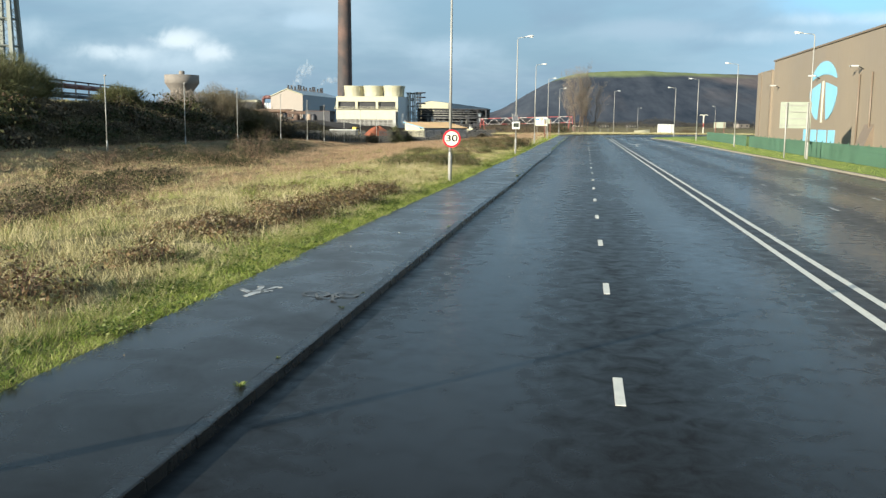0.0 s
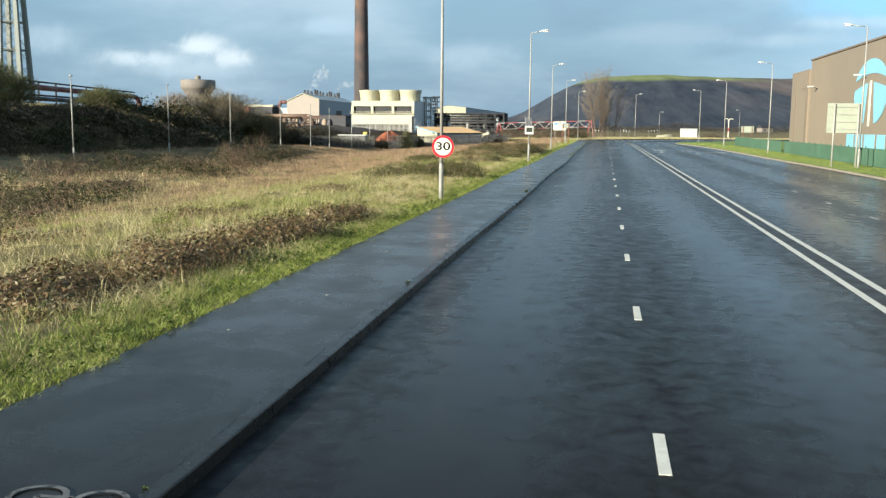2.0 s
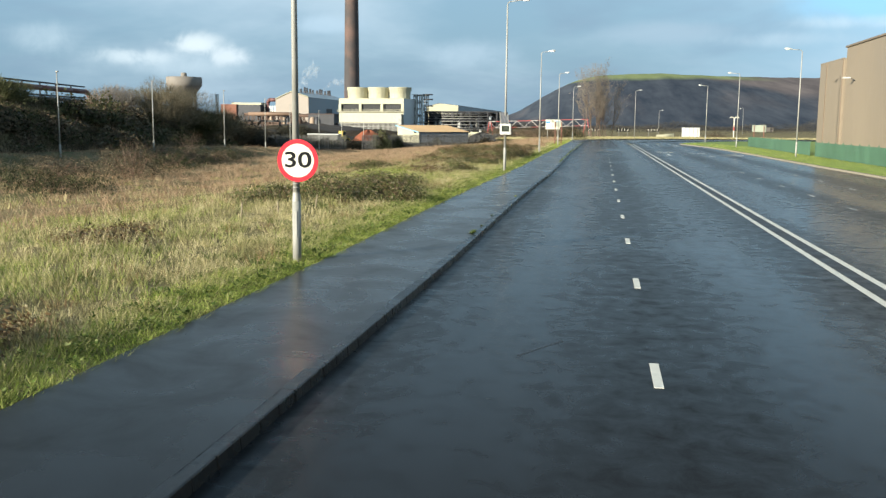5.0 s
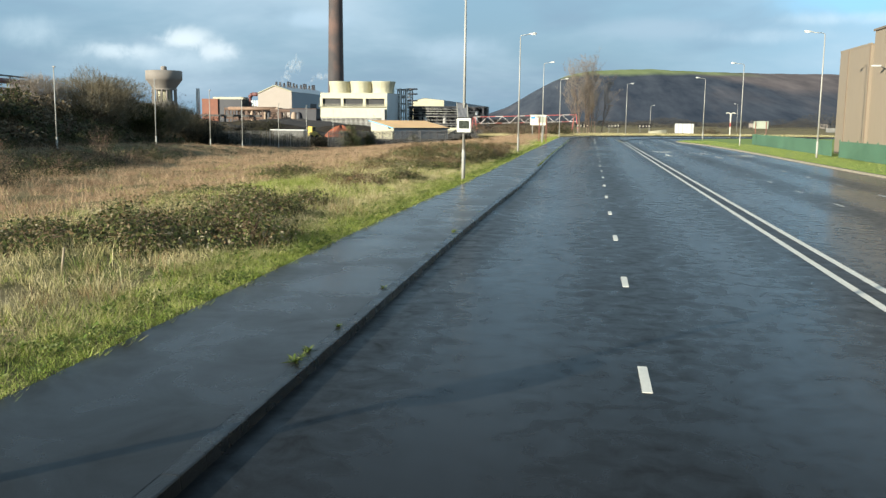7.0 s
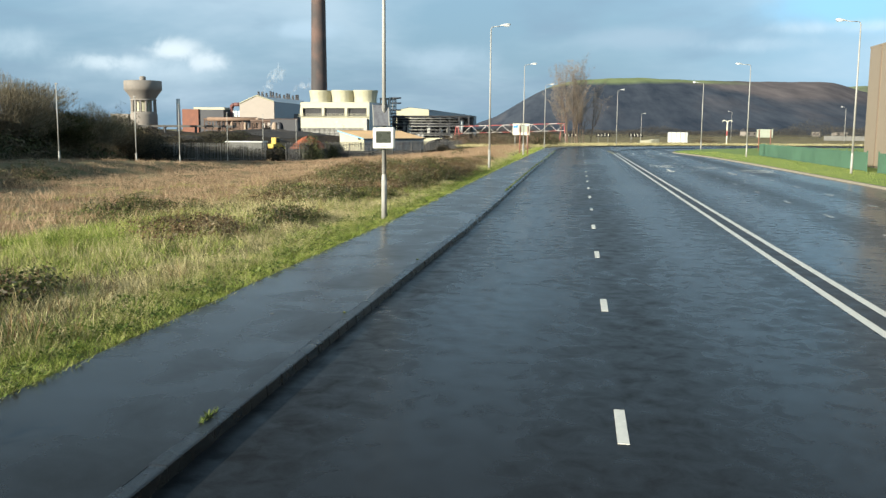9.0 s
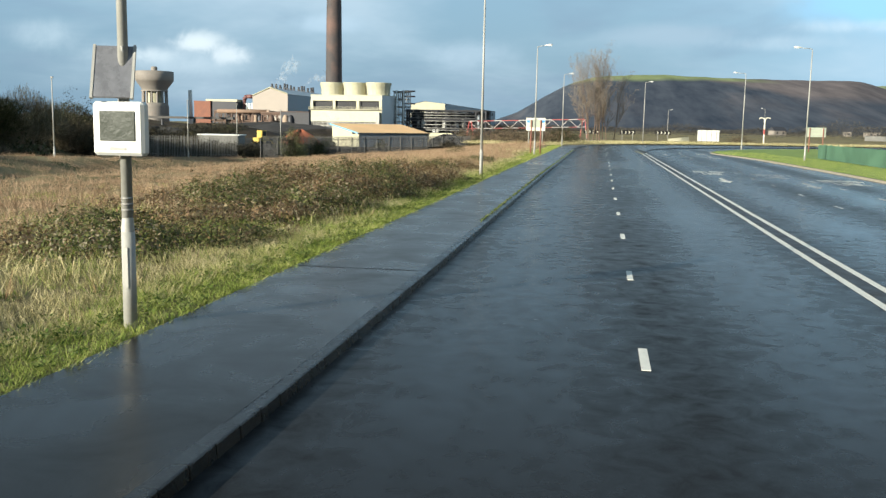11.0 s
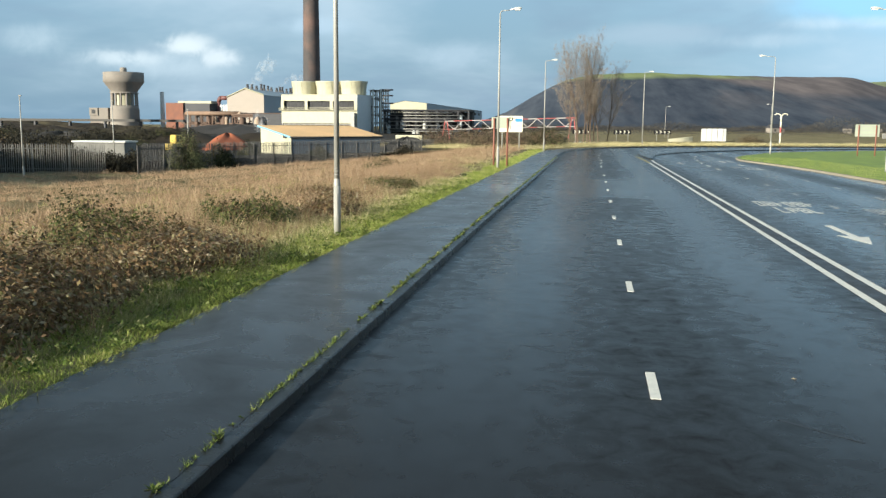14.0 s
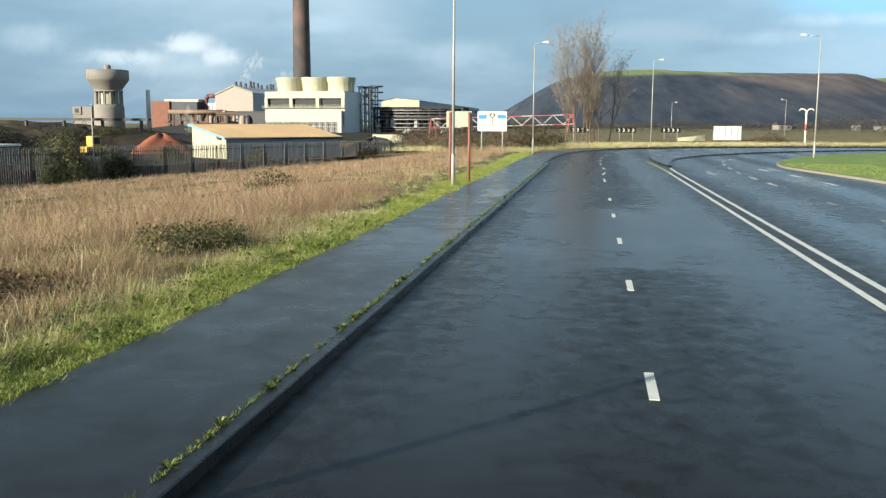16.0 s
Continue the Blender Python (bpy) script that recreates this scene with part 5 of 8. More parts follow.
def markings():
    dash = Shape().box((0, 0, 0.003), (0.105, 1.0, 0.006)).mesh("lane_dash")
    dash.materials.append(M_PAINT)
    spots = [(0.40 + 0.01 * math.sin(i), 2.45 + 6 * i, 0) for i in range(24)]
    spots += [(8.45 - 0.0031 * (12.8 + 6.07 * i), 12.8 + 6.07 * i, 0) for i in range(22)] + [(11.28 - 0.0031 * (11.7 + 6.05 * i), 11.7 + 6.05 * i, 0) for i in range(22)]
    faint = dash.copy()
    faint.materials[0] = M_PAINT_OLD
    for x, y, r in spots:
        ob = part("lane_dash", dash if x < 2 else faint, None, road)
        ob.matrix_basis = pose(x, y, 0, 0, 0, r)
    long_dash = Shape().box((0, 0, 0.003), (0.10, 2.2, 0.006)).mesh("lane_dash")
    long_dash.materials.append(M_PAINT)
    arc = [(0.4, 146.0), (0.32, 156)] + [p for p in offset(KERB_LINE, 3.7) if p[1] > 160]
    arc_r = [(8.02, 146), (7.95, 158)] + offset(ISLAND_R, 3.6)
    arc_r2 = [(10.85, 146), (10.7, 154), (10.4, 160), (9.9, 166)]
    for line, step in ((arc, 6.0), (arc_r, 5.0), (arc_r2, 6.0)):
        pts = curve(line, 0.5)
        d, last = 0.0, None
        for (x, y), (x2, y2) in zip(pts, pts[1:]):
            d += math.hypot(x2 - x, y2 - y)
            if d >= step:
                d = 0.0
                ob = part("lane_dash", long_dash, None, road)
                ob.matrix_basis = pose(x, y, 0, 0, 0, math.degrees(math.atan2(y2 - y, x2 - x)) - 90)
    part("centre_line", slant(4.24, 4.39, 3.98, 4.13), M_PAINT, road, "solid white centre line")
    part("centre_line", slant(4.72, 4.87, 4.44, 4.59), M_PAINT, road, "solid white centre line")
    part("centre_strip", slant(4.40, 4.71, 4.14, 4.43, 0.003), M_STRIP, road, "dirty brown strip between the centre lines")
    ribbon("nose_line", curve([(4.06, 160), (3.98, 166), (3.85, 171), (3.7, 175)], 1.0), 0.15, M_YELLOW, road)
    ribbon("nose_line", curve([(4.5, 160), (4.55, 163), (4.6, 165.8)], 0.5), 0.15, M_PAINT, road)
    # arrows for the opposite lanes
    def arrow(x, y, material, bent):
        o = [(-0.09, 4.2), (-0.09, 1.6), (-0.38, 1.75), (-0.02, 0.0), (0.34, 1.55), (0.10, 1.5), (0.10, 4.2)]
        s = Shape().slab([(x + a + bent * b * 0.05, y + b) for a, b in reversed(o)], 0.002, 0.006)
        part("road_arrow", s, material, road, "white arrow painted on the asphalt")
    arrow(6.3, 111.4, M_PAINT, 0)
    arrow(6.4, 158, M_PAINT_OLD, 0)
    arrow(10.0, 108.5, M_PAINT_OLD, 0.3)
    arrow(10.75, 163, M_PAINT_OLD, 0)
    # lettering, too worn to read
    for x0, y0, w, material in ((5.55, 119.4, 2.0, M_PAINT), (8.75, 117.0, 1.9, M_PAINT_OLD), (11.4, 112.0, 2.4, M_PAINT), (9.2, 150, 1.7, M_PAINT_OLD)):
        for row, (n, h) in enumerate(((4, 1.9), (6, 1.9))):
            pitch = w / 6
            for i in range(n):
                cx, yb = x0 + pitch * (i + 0.5) + (0.3 if row == 0 else 0), y0 + row * 2.5
                s = Shape()
                flat(s, cx - 0.4 * pitch, cx - 0.18 * pitch, yb, yb + h, 0.005)
                if (i + row) % 3:
                    flat(s, cx + 0.16 * pitch, cx + 0.38 * pitch, yb + (0.5 if i % 2 else 0), yb + h, 0.005)
                for k in range(1 + (i + row) % 3):
                    yk = yb + (0.0, h - 0.3, h * 0.45)[(k + i) % 3]
                    flat(s, cx - 0.18 * pitch, cx + 0.3 * pitch, yk, yk + 0.3, 0.0045)
                part("letter_bar", s, material, road)
    # crack sealing
    for k, (x, y, a, l) in enumerate([(1.4, 64, 20, 1.2), (-1.2, 33, -30, 1.0), (2.1, 97, 50, 0.8)]):
        ob = part("repair_seam", flat(Shape(), -0.02, 0.02, 0, l, 0.002), M_SEAM, road)
        ob.matrix_basis = pose(x, y, 0, 0, 0, a)


M_STRIP = mat("dirty_strip", (0.018, 0.016, 0.014), 0.5, var=0.35, scale=2, fine=40, stain=(0.09, 0.08, 0.06), stain_at=(0.58, 0.75), stain_scale=3)
markings()


def footway_symbols():
    """A walker and a cycle, painted side by side on the footway."""
    z0, z1 = 0.136, 0.142
    m = Matrix.Translation((-5.03, 12.3, z0))
    ped = Shape()
    for o in ([(-0.08, -0.40), (0.0, -0.42), (0.06, -0.34), (0.0, -0.27), (-0.08, -0.30)],
              [(-0.05, -0.28), (0.05, -0.27), (0.12, -0.05), (0.10, 0.08), (-0.06, 0.08), (-0.10, -0.05)],
              [(-0.30, 0.18), (-0.33, 0.10), (-0.10, -0.16), (-0.05, -0.06)],
              [(-0.06, 0.05), (0.03, 0.05), (-0.02, 0.42), (-0.12, 0.44), (-0.14, 0.38), (-0.08, 0.36)],
              [(0.02, 0.05), (0.10, 0.05), (0.20, 0.36), (0.28, 0.38), (0.26, 0.45), (0.14, 0.44)],
              [(0.10, -0.12), (0.14, -0.06), (0.24, 0.08), (0.18, 0.12), (0.06, -0.02)]):
        ped.plate(o, m, 0.006)
    part("walker_symbol", ped, M_PAINT_OLD, footway, "white painted walking symbol")
    cyc = Shape()
    def ring(cx, cy, r, w):
        n = 20
        pts = [(cx + (r + s * w) * math.cos(2 * math.pi * i / n), cy + (r + s * w) * 0.9 * math.sin(2 * math.pi * i / n), z1) for s in (-0.5, 0.5) for i in range(n)]
        cyc.add(pts, [(i, n + i, n + (i + 1) % n, (i + 1) % n) for i in range(n)])
    def bar(ax, ay, bx, by, w=0.045):
        dx, dy = bx - ax, by - ay
        l = math.hypot(dx, dy)
        px, py = -dy / l * w / 2, dx / l * w / 2
        cyc.add([(ax - px, ay - py, z1 + 0.002), (bx - px, by - py, z1 + 0.002), (bx + px, by + py, z1 + 0.002), (ax + px, ay + py, z1 + 0.002)], [(0, 1, 2, 3)])
    ring(-4.08, 12.30, 0.20, 0.05)
    ring(-3.60, 12.32, 0.18, 0.05)
    for l in ((-4.08, 12.30, -3.95, 11.98), (-3.95, 11.98, -3.72, 12.0), (-3.72, 12.0, -3.60, 12.32), (-3.95, 11.98, -3.82, 12.32), (-3.82, 12.32, -4.08, 12.30), (-3.82, 12.32, -3.72, 12.0), (-3.98, 11.9, -4.05, 11.86), (-3.73, 12.0, -3.68, 11.82), (-3.74, 11.83, -3.60, 11.81)):
        bar(*l)
    part("cycle_symbol", cyc, M_PAINT_FAINT, footway, "worn white painted cycle symbol")


footway_symbols()


# ---- street lamps ----
def street_lamp(x, y, z, side, height=10.0, reach=0.95, base=True):
    ob = thing("street_lamp", (x, y, z), 0 if side > 0 else 180, "pale galvanised steel street lamp column with single flat lantern", "street lamp", "lamps along the road")
    s = Shape()
    if base:
        s.rod((0, 0, -0.2), (0, 0, 1.15), 0.082, 0.080, 16).rod((0, 0, 1.15), (0, 0, 1.32), 0.080, 0.066, 16, False)
    s.rod((0, 0, 1.30 if base else -0.2), (0, 0, height - 0.15), 0.066, 0.040, 14)
    part("column", s, M_STEEL, ob)
    if base:
        part("access_door", Shape().soft_box((0, -0.0735, 0.72), (0.07, 0.02, 0.5), 0.005), M_STEEL, ob)
        for h in (1.40, 1.47, 1.54):
            part("band", Shape().rod((0, 0, h), (0, 0, h + 0.022), 0.069, 0.069, 14), M_PALE, ob)
    part("arm", Shape().tube([(0, 0, height - 0.18), (0.05, 0, height - 0.04), (0.2, 0, height), (reach - 0.35, 0, height + 0.04)], 0.028, 8), M_STEEL, ob)
    hood = [(-0.36, 0.035, 0.035, 0.03), (-0.26, 0.075, 0.065, 0.035), (-0.08, 0.125, 0.10, 0.045), (0.12, 0.15, 0.115, 0.05), (0.27, 0.125, 0.085, 0.045), (0.35, 0.06, 0.04, 0.03)]
    s, n = Shape(), 12
    pts = []
    for x, wide, up, down in hood:
        for i in range(n):
            a = 2 * math.pi * i / n
            pts.append((reach + x, wide * math.cos(a), height + 0.06 + 0.10 * (x + 0.36) + (up if math.sin(a) > 0 else down) * math.sin(a)))
    s.add(pts, [(j * n + i, j * n + (i + 1) % n, (j + 1) * n + (i + 1) % n, (j + 1) * n + i) for j in range(5) for i in range(n)], True)
    s.add(pts[:n], [tuple(reversed(range(n)))]).add(pts[-n:], [tuple(range(n))])
    head = part("lantern", s, M_LANTERN, ob, "white lamp lantern")
    part("lens", Shape().soft_box((reach + 0.10, 0, height + 0.05), (0.36, 0.19, 0.07), 0.025), M_LENS, head)
    return ob


for x, y, z in ((-6.0, 3.2, 0.12), (-5.93, 38.67, 0.13), (-5.72, 74.0, 0.14), (-6.13, 109.2, 0.14), (-6.05, 144.6, 0.15), (-5.45, 186.4, 0.14)):
    street_lamp(x, y, z, 1, 9.45)
for x, y in ((17.1, 37.2), (17.15, 73.3), (17.3, 109.6), (17.35, 147.4), (17.3, 183.7)):
    street_lamp(x, y, 0.13, -1, 9.6, 1.2)
street_lamp(6.45, 216.4, 0.13, 1, 10.0, 0.9, False)
for x, y, h, side in ((18.5, 335, 8, 1), (47, 345, 9, -1), (66, 290, 9, -1), (92, 318, 8.5, -1), (108, 345, 9, -1)):
    street_lamp(x, y, 0.1, side, h, 0.9, False)


def field_post(x, y):
    ob = thing("lighting_post", (x, y, float(ground_z(x, y)) - 0.05), 0, "tall thin pale steel post at the field edge", "post", "posts along the field edge")
    part("pole", Shape().rod((0, 0, -0.2), (0, 0, 0.9), 0.075, 0.07, 8).rod((0, 0, 0.9), (0, 0, 5.8), 0.05, 0.035, 8), M_STEEL, ob)
    part("head", Shape().soft_box((0.06, -0.05, 5.85), (0.22, 0.12, 0.10), 0.03), M_PALE, ob)


for y in (33, 49, 64.4, 79.8, 94.4, 110.8, 123.8, 133.6, 147.5, 161, 177):
    field_post(-36.7 - 0.043 * (y - 64.4), y)


# ---- signs ----
def text_mesh(body, size, place, material, parent, name="numeral", depth=0.002, weight=0.012):
    c = bpy.data.curves.new(name, "FONT")
    c.body, c.size, c.extrude, c.align_x, c.align_y = body, size, depth, "CENTER", "CENTER"
    c.offset = weight * size / 0.4
    tmp = bpy.data.objects.new(name, c)
    me = bpy.data.meshes.new_from_object(tmp)
    bpy.data.objects.remove(tmp)
    ob = part(name, me, material, parent)
    if not ob.data.materials:
        ob.data.materials.append(material)
    ob.data.materials[0] = material
    ob.matrix_basis = place
    return ob


def speed_sign():
    ob = thing("speed_limit_sign", (-5.85, 38.54, 2.05), 0, "round red-rimmed white sign reading 30 on a lamp column", "road sign")
    def disc(r0, r1, y0, y1, n=48):
        s = Shape()
        prof = [(r0, y0), (r1, y0), (r1, y1), (r0, y1)]
        pts = [(r * math.cos(2 * math.pi * i / n), y, r * math.sin(2 * math.pi * i / n)) for r, y in prof for i in range(n)]
        s.add(pts, [(j * n + i, ((j + 1) % 4) * n + i, ((j + 1) % 4) * n + (i + 1) % n, j * n + (i + 1) % n) for j in range(4) for i in range(n)])
        return s
    part("rim", disc(0.312, 0.396, -0.008, 0.004), M_RED, ob, "red reflective rim")
    part("face", disc(0.0, 0.314, -0.006, 0.003), M_SIGNWHITE, ob, "white reflective face")
    text_mesh("30", 0.405, pose(0, -0.0085, 0, 90, 0, 0) @ Matrix.Diagonal((1.36, 1.0, 1.0, 1.0)), M_BLACK, ob, weight=0.007)
    part("back", disc(0.0, 0.396, 0.005, 0.012), M_STEEL, ob)
    for h in (-0.18, 0.18):
        part("clamp", Shape().soft_box((0, 0.06, h), (0.18, 0.11, 0.035), 0.008), M_STEEL, ob)


speed_sign()


def speed_display():
    ob = thing("speed_display", (-5.69, 73.86, 2.51), 0, "white boxed electronic speed display with dark screen on a lamp column", "road sign")
    part("case", Shape().soft_box((0, 0, 0), (0.64, 0.16, 0.62), 0.035), M_WHITE, ob)
    part("screen", Shape().soft_box((0, -0.082, 0.03), (0.44, 0.02, 0.34), 0.006), M_SCREEN, ob, "dark unlit screen")
    part("name_bar", Shape().box((0, -0.082, -0.23), (0.2, 0.008, 0.035)), M_PALE, ob)
    part("clamp", Shape().soft_box((0, 0.11, 0), (0.2, 0.1, 0.3), 0.01), M_STEEL, ob)
    sp = thing("solar_panel", (-5.79, 73.9, 3.16), 18, "tilted framed solar panel on a lamp column", "solar panel")
    part("cell_plate", Shape().soft_box((0, 0, 0), (0.44, 0.03, 0.66), 0.008, 0, radians(-24)), M_SOLAR, sp)
    part("frame", Shape().box((-0.225, 0.0, 0), (0.03, 0.045, 0.68), 0, radians(-24)).box((0.225, 0.0, 0), (0.03, 0.045, 0.68), 0, radians(-24)), M_STEEL, sp)
    part("bracket", Shape().rod((0.1, 0.1, -0.1), (0.1, 0.02, 0.3), 0.02, 0.02, 6), M_STEEL, sp)


speed_display()


def board_sign(name, x0, x1, y, z0, z1, label, post_mat, board_mat, bars, base_z=0.0, rails=0, front=-1, posts=(0.14, 0.86)):
    ob = thing(name, ((x0 + x1) / 2, y, base_z), 0, label, "road sign")
    w = x1 - x0
    part("board", Shape().soft_box((0, 0, (z0 + z1) / 2 - base_z), (w, 0.05, z1 - z0), 0.01), board_mat, ob)
    for p in posts:
        part("post", Shape().rod((w * (p - 0.5), 0.09 * -front, -0.3), (w * (p - 0.5), 0.09 * -front, z1 - base_z - 0.05), 0.06, 0.06, 10), post_mat, ob)
    for i in range(rails):
        part("rail", Shape().box((0, -0.05, z0 - base_z + (z1 - z0) * (i + 0.5) / rails), (w * 0.98, 0.045, 0.06)), M_STEEL, ob)
    for cx, cz, bw, bh, m in bars:
        part("panel", Shape().box((w * cx, front * 0.03, (z0 + z1) / 2 - base_z + (z1 - z0) * cz), (w * bw, 0.012, (z1 - z0) * bh)), m, ob)
    return ob


board_sign("route_sign", 15.3, 17.66, 75.0, 2.52, 4.6, "back of a pale road sign with horizontal rails on two posts", M_STEEL, M_CREAMSIGN, [], 0.13, 4, 1, (0.2, 0.88))
board_sign("advance_sign", -6.76, -5.60, 147.2, 2.56, 3.26, "back of a small pale sign on two brown posts", M_POSTRED, M_CREAMSIGN, [], 0.12, 0, 1, (0.16, 0.9))
big = board_sign("direction_sign", -10.22, -7.68, 185.5, 2.08, 3.78, "large white direction sign with two blue panels and roundabout symbol", M_STEEL, M_SIGNWHITE,
           [(-0.33, 0.22, 0.27, 0.20, M_BLUE), (0.33, 0.24, 0.29, 0.20, M_BLUE), (0.0, 0.33, 0.6, 0.025, M_BLACK), (0.0, -0.05, 0.02, 0.55, M_BLACK), (-0.3, -0.15, 0.2, 0.04, M_PALE), (0.3, -0.12, 0.22, 0.04, M_PALE)], 0.0)
ringer = Shape()
for i in range(20):
    a, b = 2 * math.pi * i / 20, 2 * math.pi * (i + 1) / 20
    ringer.rod((0.19 * math.cos(a), -0.045, 3.47 + 0.19 * math.sin(a)), (0.19 * math.cos(b), -0.045, 3.47 + 0.19 * math.sin(b)), 0.035, 0.035, 5, False)
part("roundabout_symbol", ringer, M_BLACK, big, "black ring symbol")
board_sign("sign_board", 24.6, 26.8, 181.5, 2.0, 3.15, "back of a pale sign on two brown posts", M_POSTRED, M_CREAMSIGN, [], 0.13, 3, 1)


def chevron(x, y, z):
    ob = thing("chevron_board", (x, y, z), -4, "black board with white chevrons on two posts", "road sign", "chevron boards at the bend")
    part("board", Shape().soft_box((0, 0, 1.75), (3.3, 0.05, 0.85), 0.01), M_BLACK, ob)
    for i in range(4):
        o = [(-0.24, -0.27), (-0.10, -0.27), (0.16, 0.0), (-0.10, 0.27), (-0.24, 0.27), (0.02, 0.0)]
        part("chevron", Shape().plate(o, pose(-1.12 + i * 0.78, -0.03, 1.75, 90, 0, 0), 0.008), M_SIGNWHITE, ob)
    for px in (-1.1, 1.1):
        part("post", Shape().rod((px, 0.07, -0.3), (px, 0.07, 2.0), 0.05, 0.05, 8), M_STEEL, ob)


for p in ((-2.38, 258, 0.05), (5.22, 264, 0.05), (13.1, 270, 0.05)):
    chevron(*p)


def container():
    ob = thing("site_container", (23.5, 276.2, -0.28), 2, "white ribbed steel container on the verge", "container")
    part("body", Shape().soft_box((0, 0, 1.45), (4.5, 2.3, 2.75), 0.04), M_WHITE, ob)
    for i in range(4):
        part("rib", Shape().box((-1.62 + i * 1.08, -1.165, 1.45), (0.14, 0.05, 2.6)), M_PALE, ob)
    part("skid", Shape().box((0, -0.9, 0.05), (4.4, 0.15, 0.14)).box((0, 0.9, 0.05), (4.4, 0.15, 0.14)), M_DARK, ob)


container()


def horn_mast():
    ob = thing("camera_mast", (31.1, 250, 0.05), 0, "red and white striped mast with two curved arms", "mast")
    for i in range(5):
        part("band", Shape().rod((0, 0, i * 0.95), (0, 0, i * 0.95 + 0.95), 0.14, 0.15, 10), M_OLDRED if i == 2 else M_SIGNWHITE, ob)
    for sgn in (-1, 1):
        part("arm", Shape().tube([(0, 0, 4.75), (sgn * 0.35, 0, 5.1), (sgn * 0.8, 0, 5.15), (sgn * 1.05, 0, 4.9)], 0.10, 6), M_SIGNWHITE, ob)


horn_mast()


# ---- right side: fence and warehouse ----
def mesh_fence():
    ob = thing("mesh_fence", (0, 0, 0), 0, "green steel mesh fence along the grass verge", "fence")
    panel = Shape()
    for i in range(34):
        panel.box((0, -1.22 + i * 0.074, 0.72), (0.012, 0.034, 1.26))
    for z in (0.15, 0.55, 0.95, 1.31):
        panel.box((0.01, 0, z), (0.02, 2.5, 0.04))
    panel_mesh = panel.mesh("panel")
    panel_mesh.materials.append(M_GREENF)
    post_mesh = Shape().box((0, 0, 0.72), (0.07, 0.07, 1.5)).mesh("post")
    post_mesh.materials.append(M_GREENF)
    y = 34.0
    while y < 152:
        x = 18.1 + 0.0155 * (y - 45)
        post = part("post", post_mesh, None, ob)
        post.matrix_basis = pose(x, y, 0.1)
        if not 108.6 < y < 111:
            pn = part("panel", panel_mesh, None, ob)
            pn.matrix_basis = pose(x, y + 1.27, 0.1, 0, 0, -0.9)
        y += 2.54


mesh_fence()


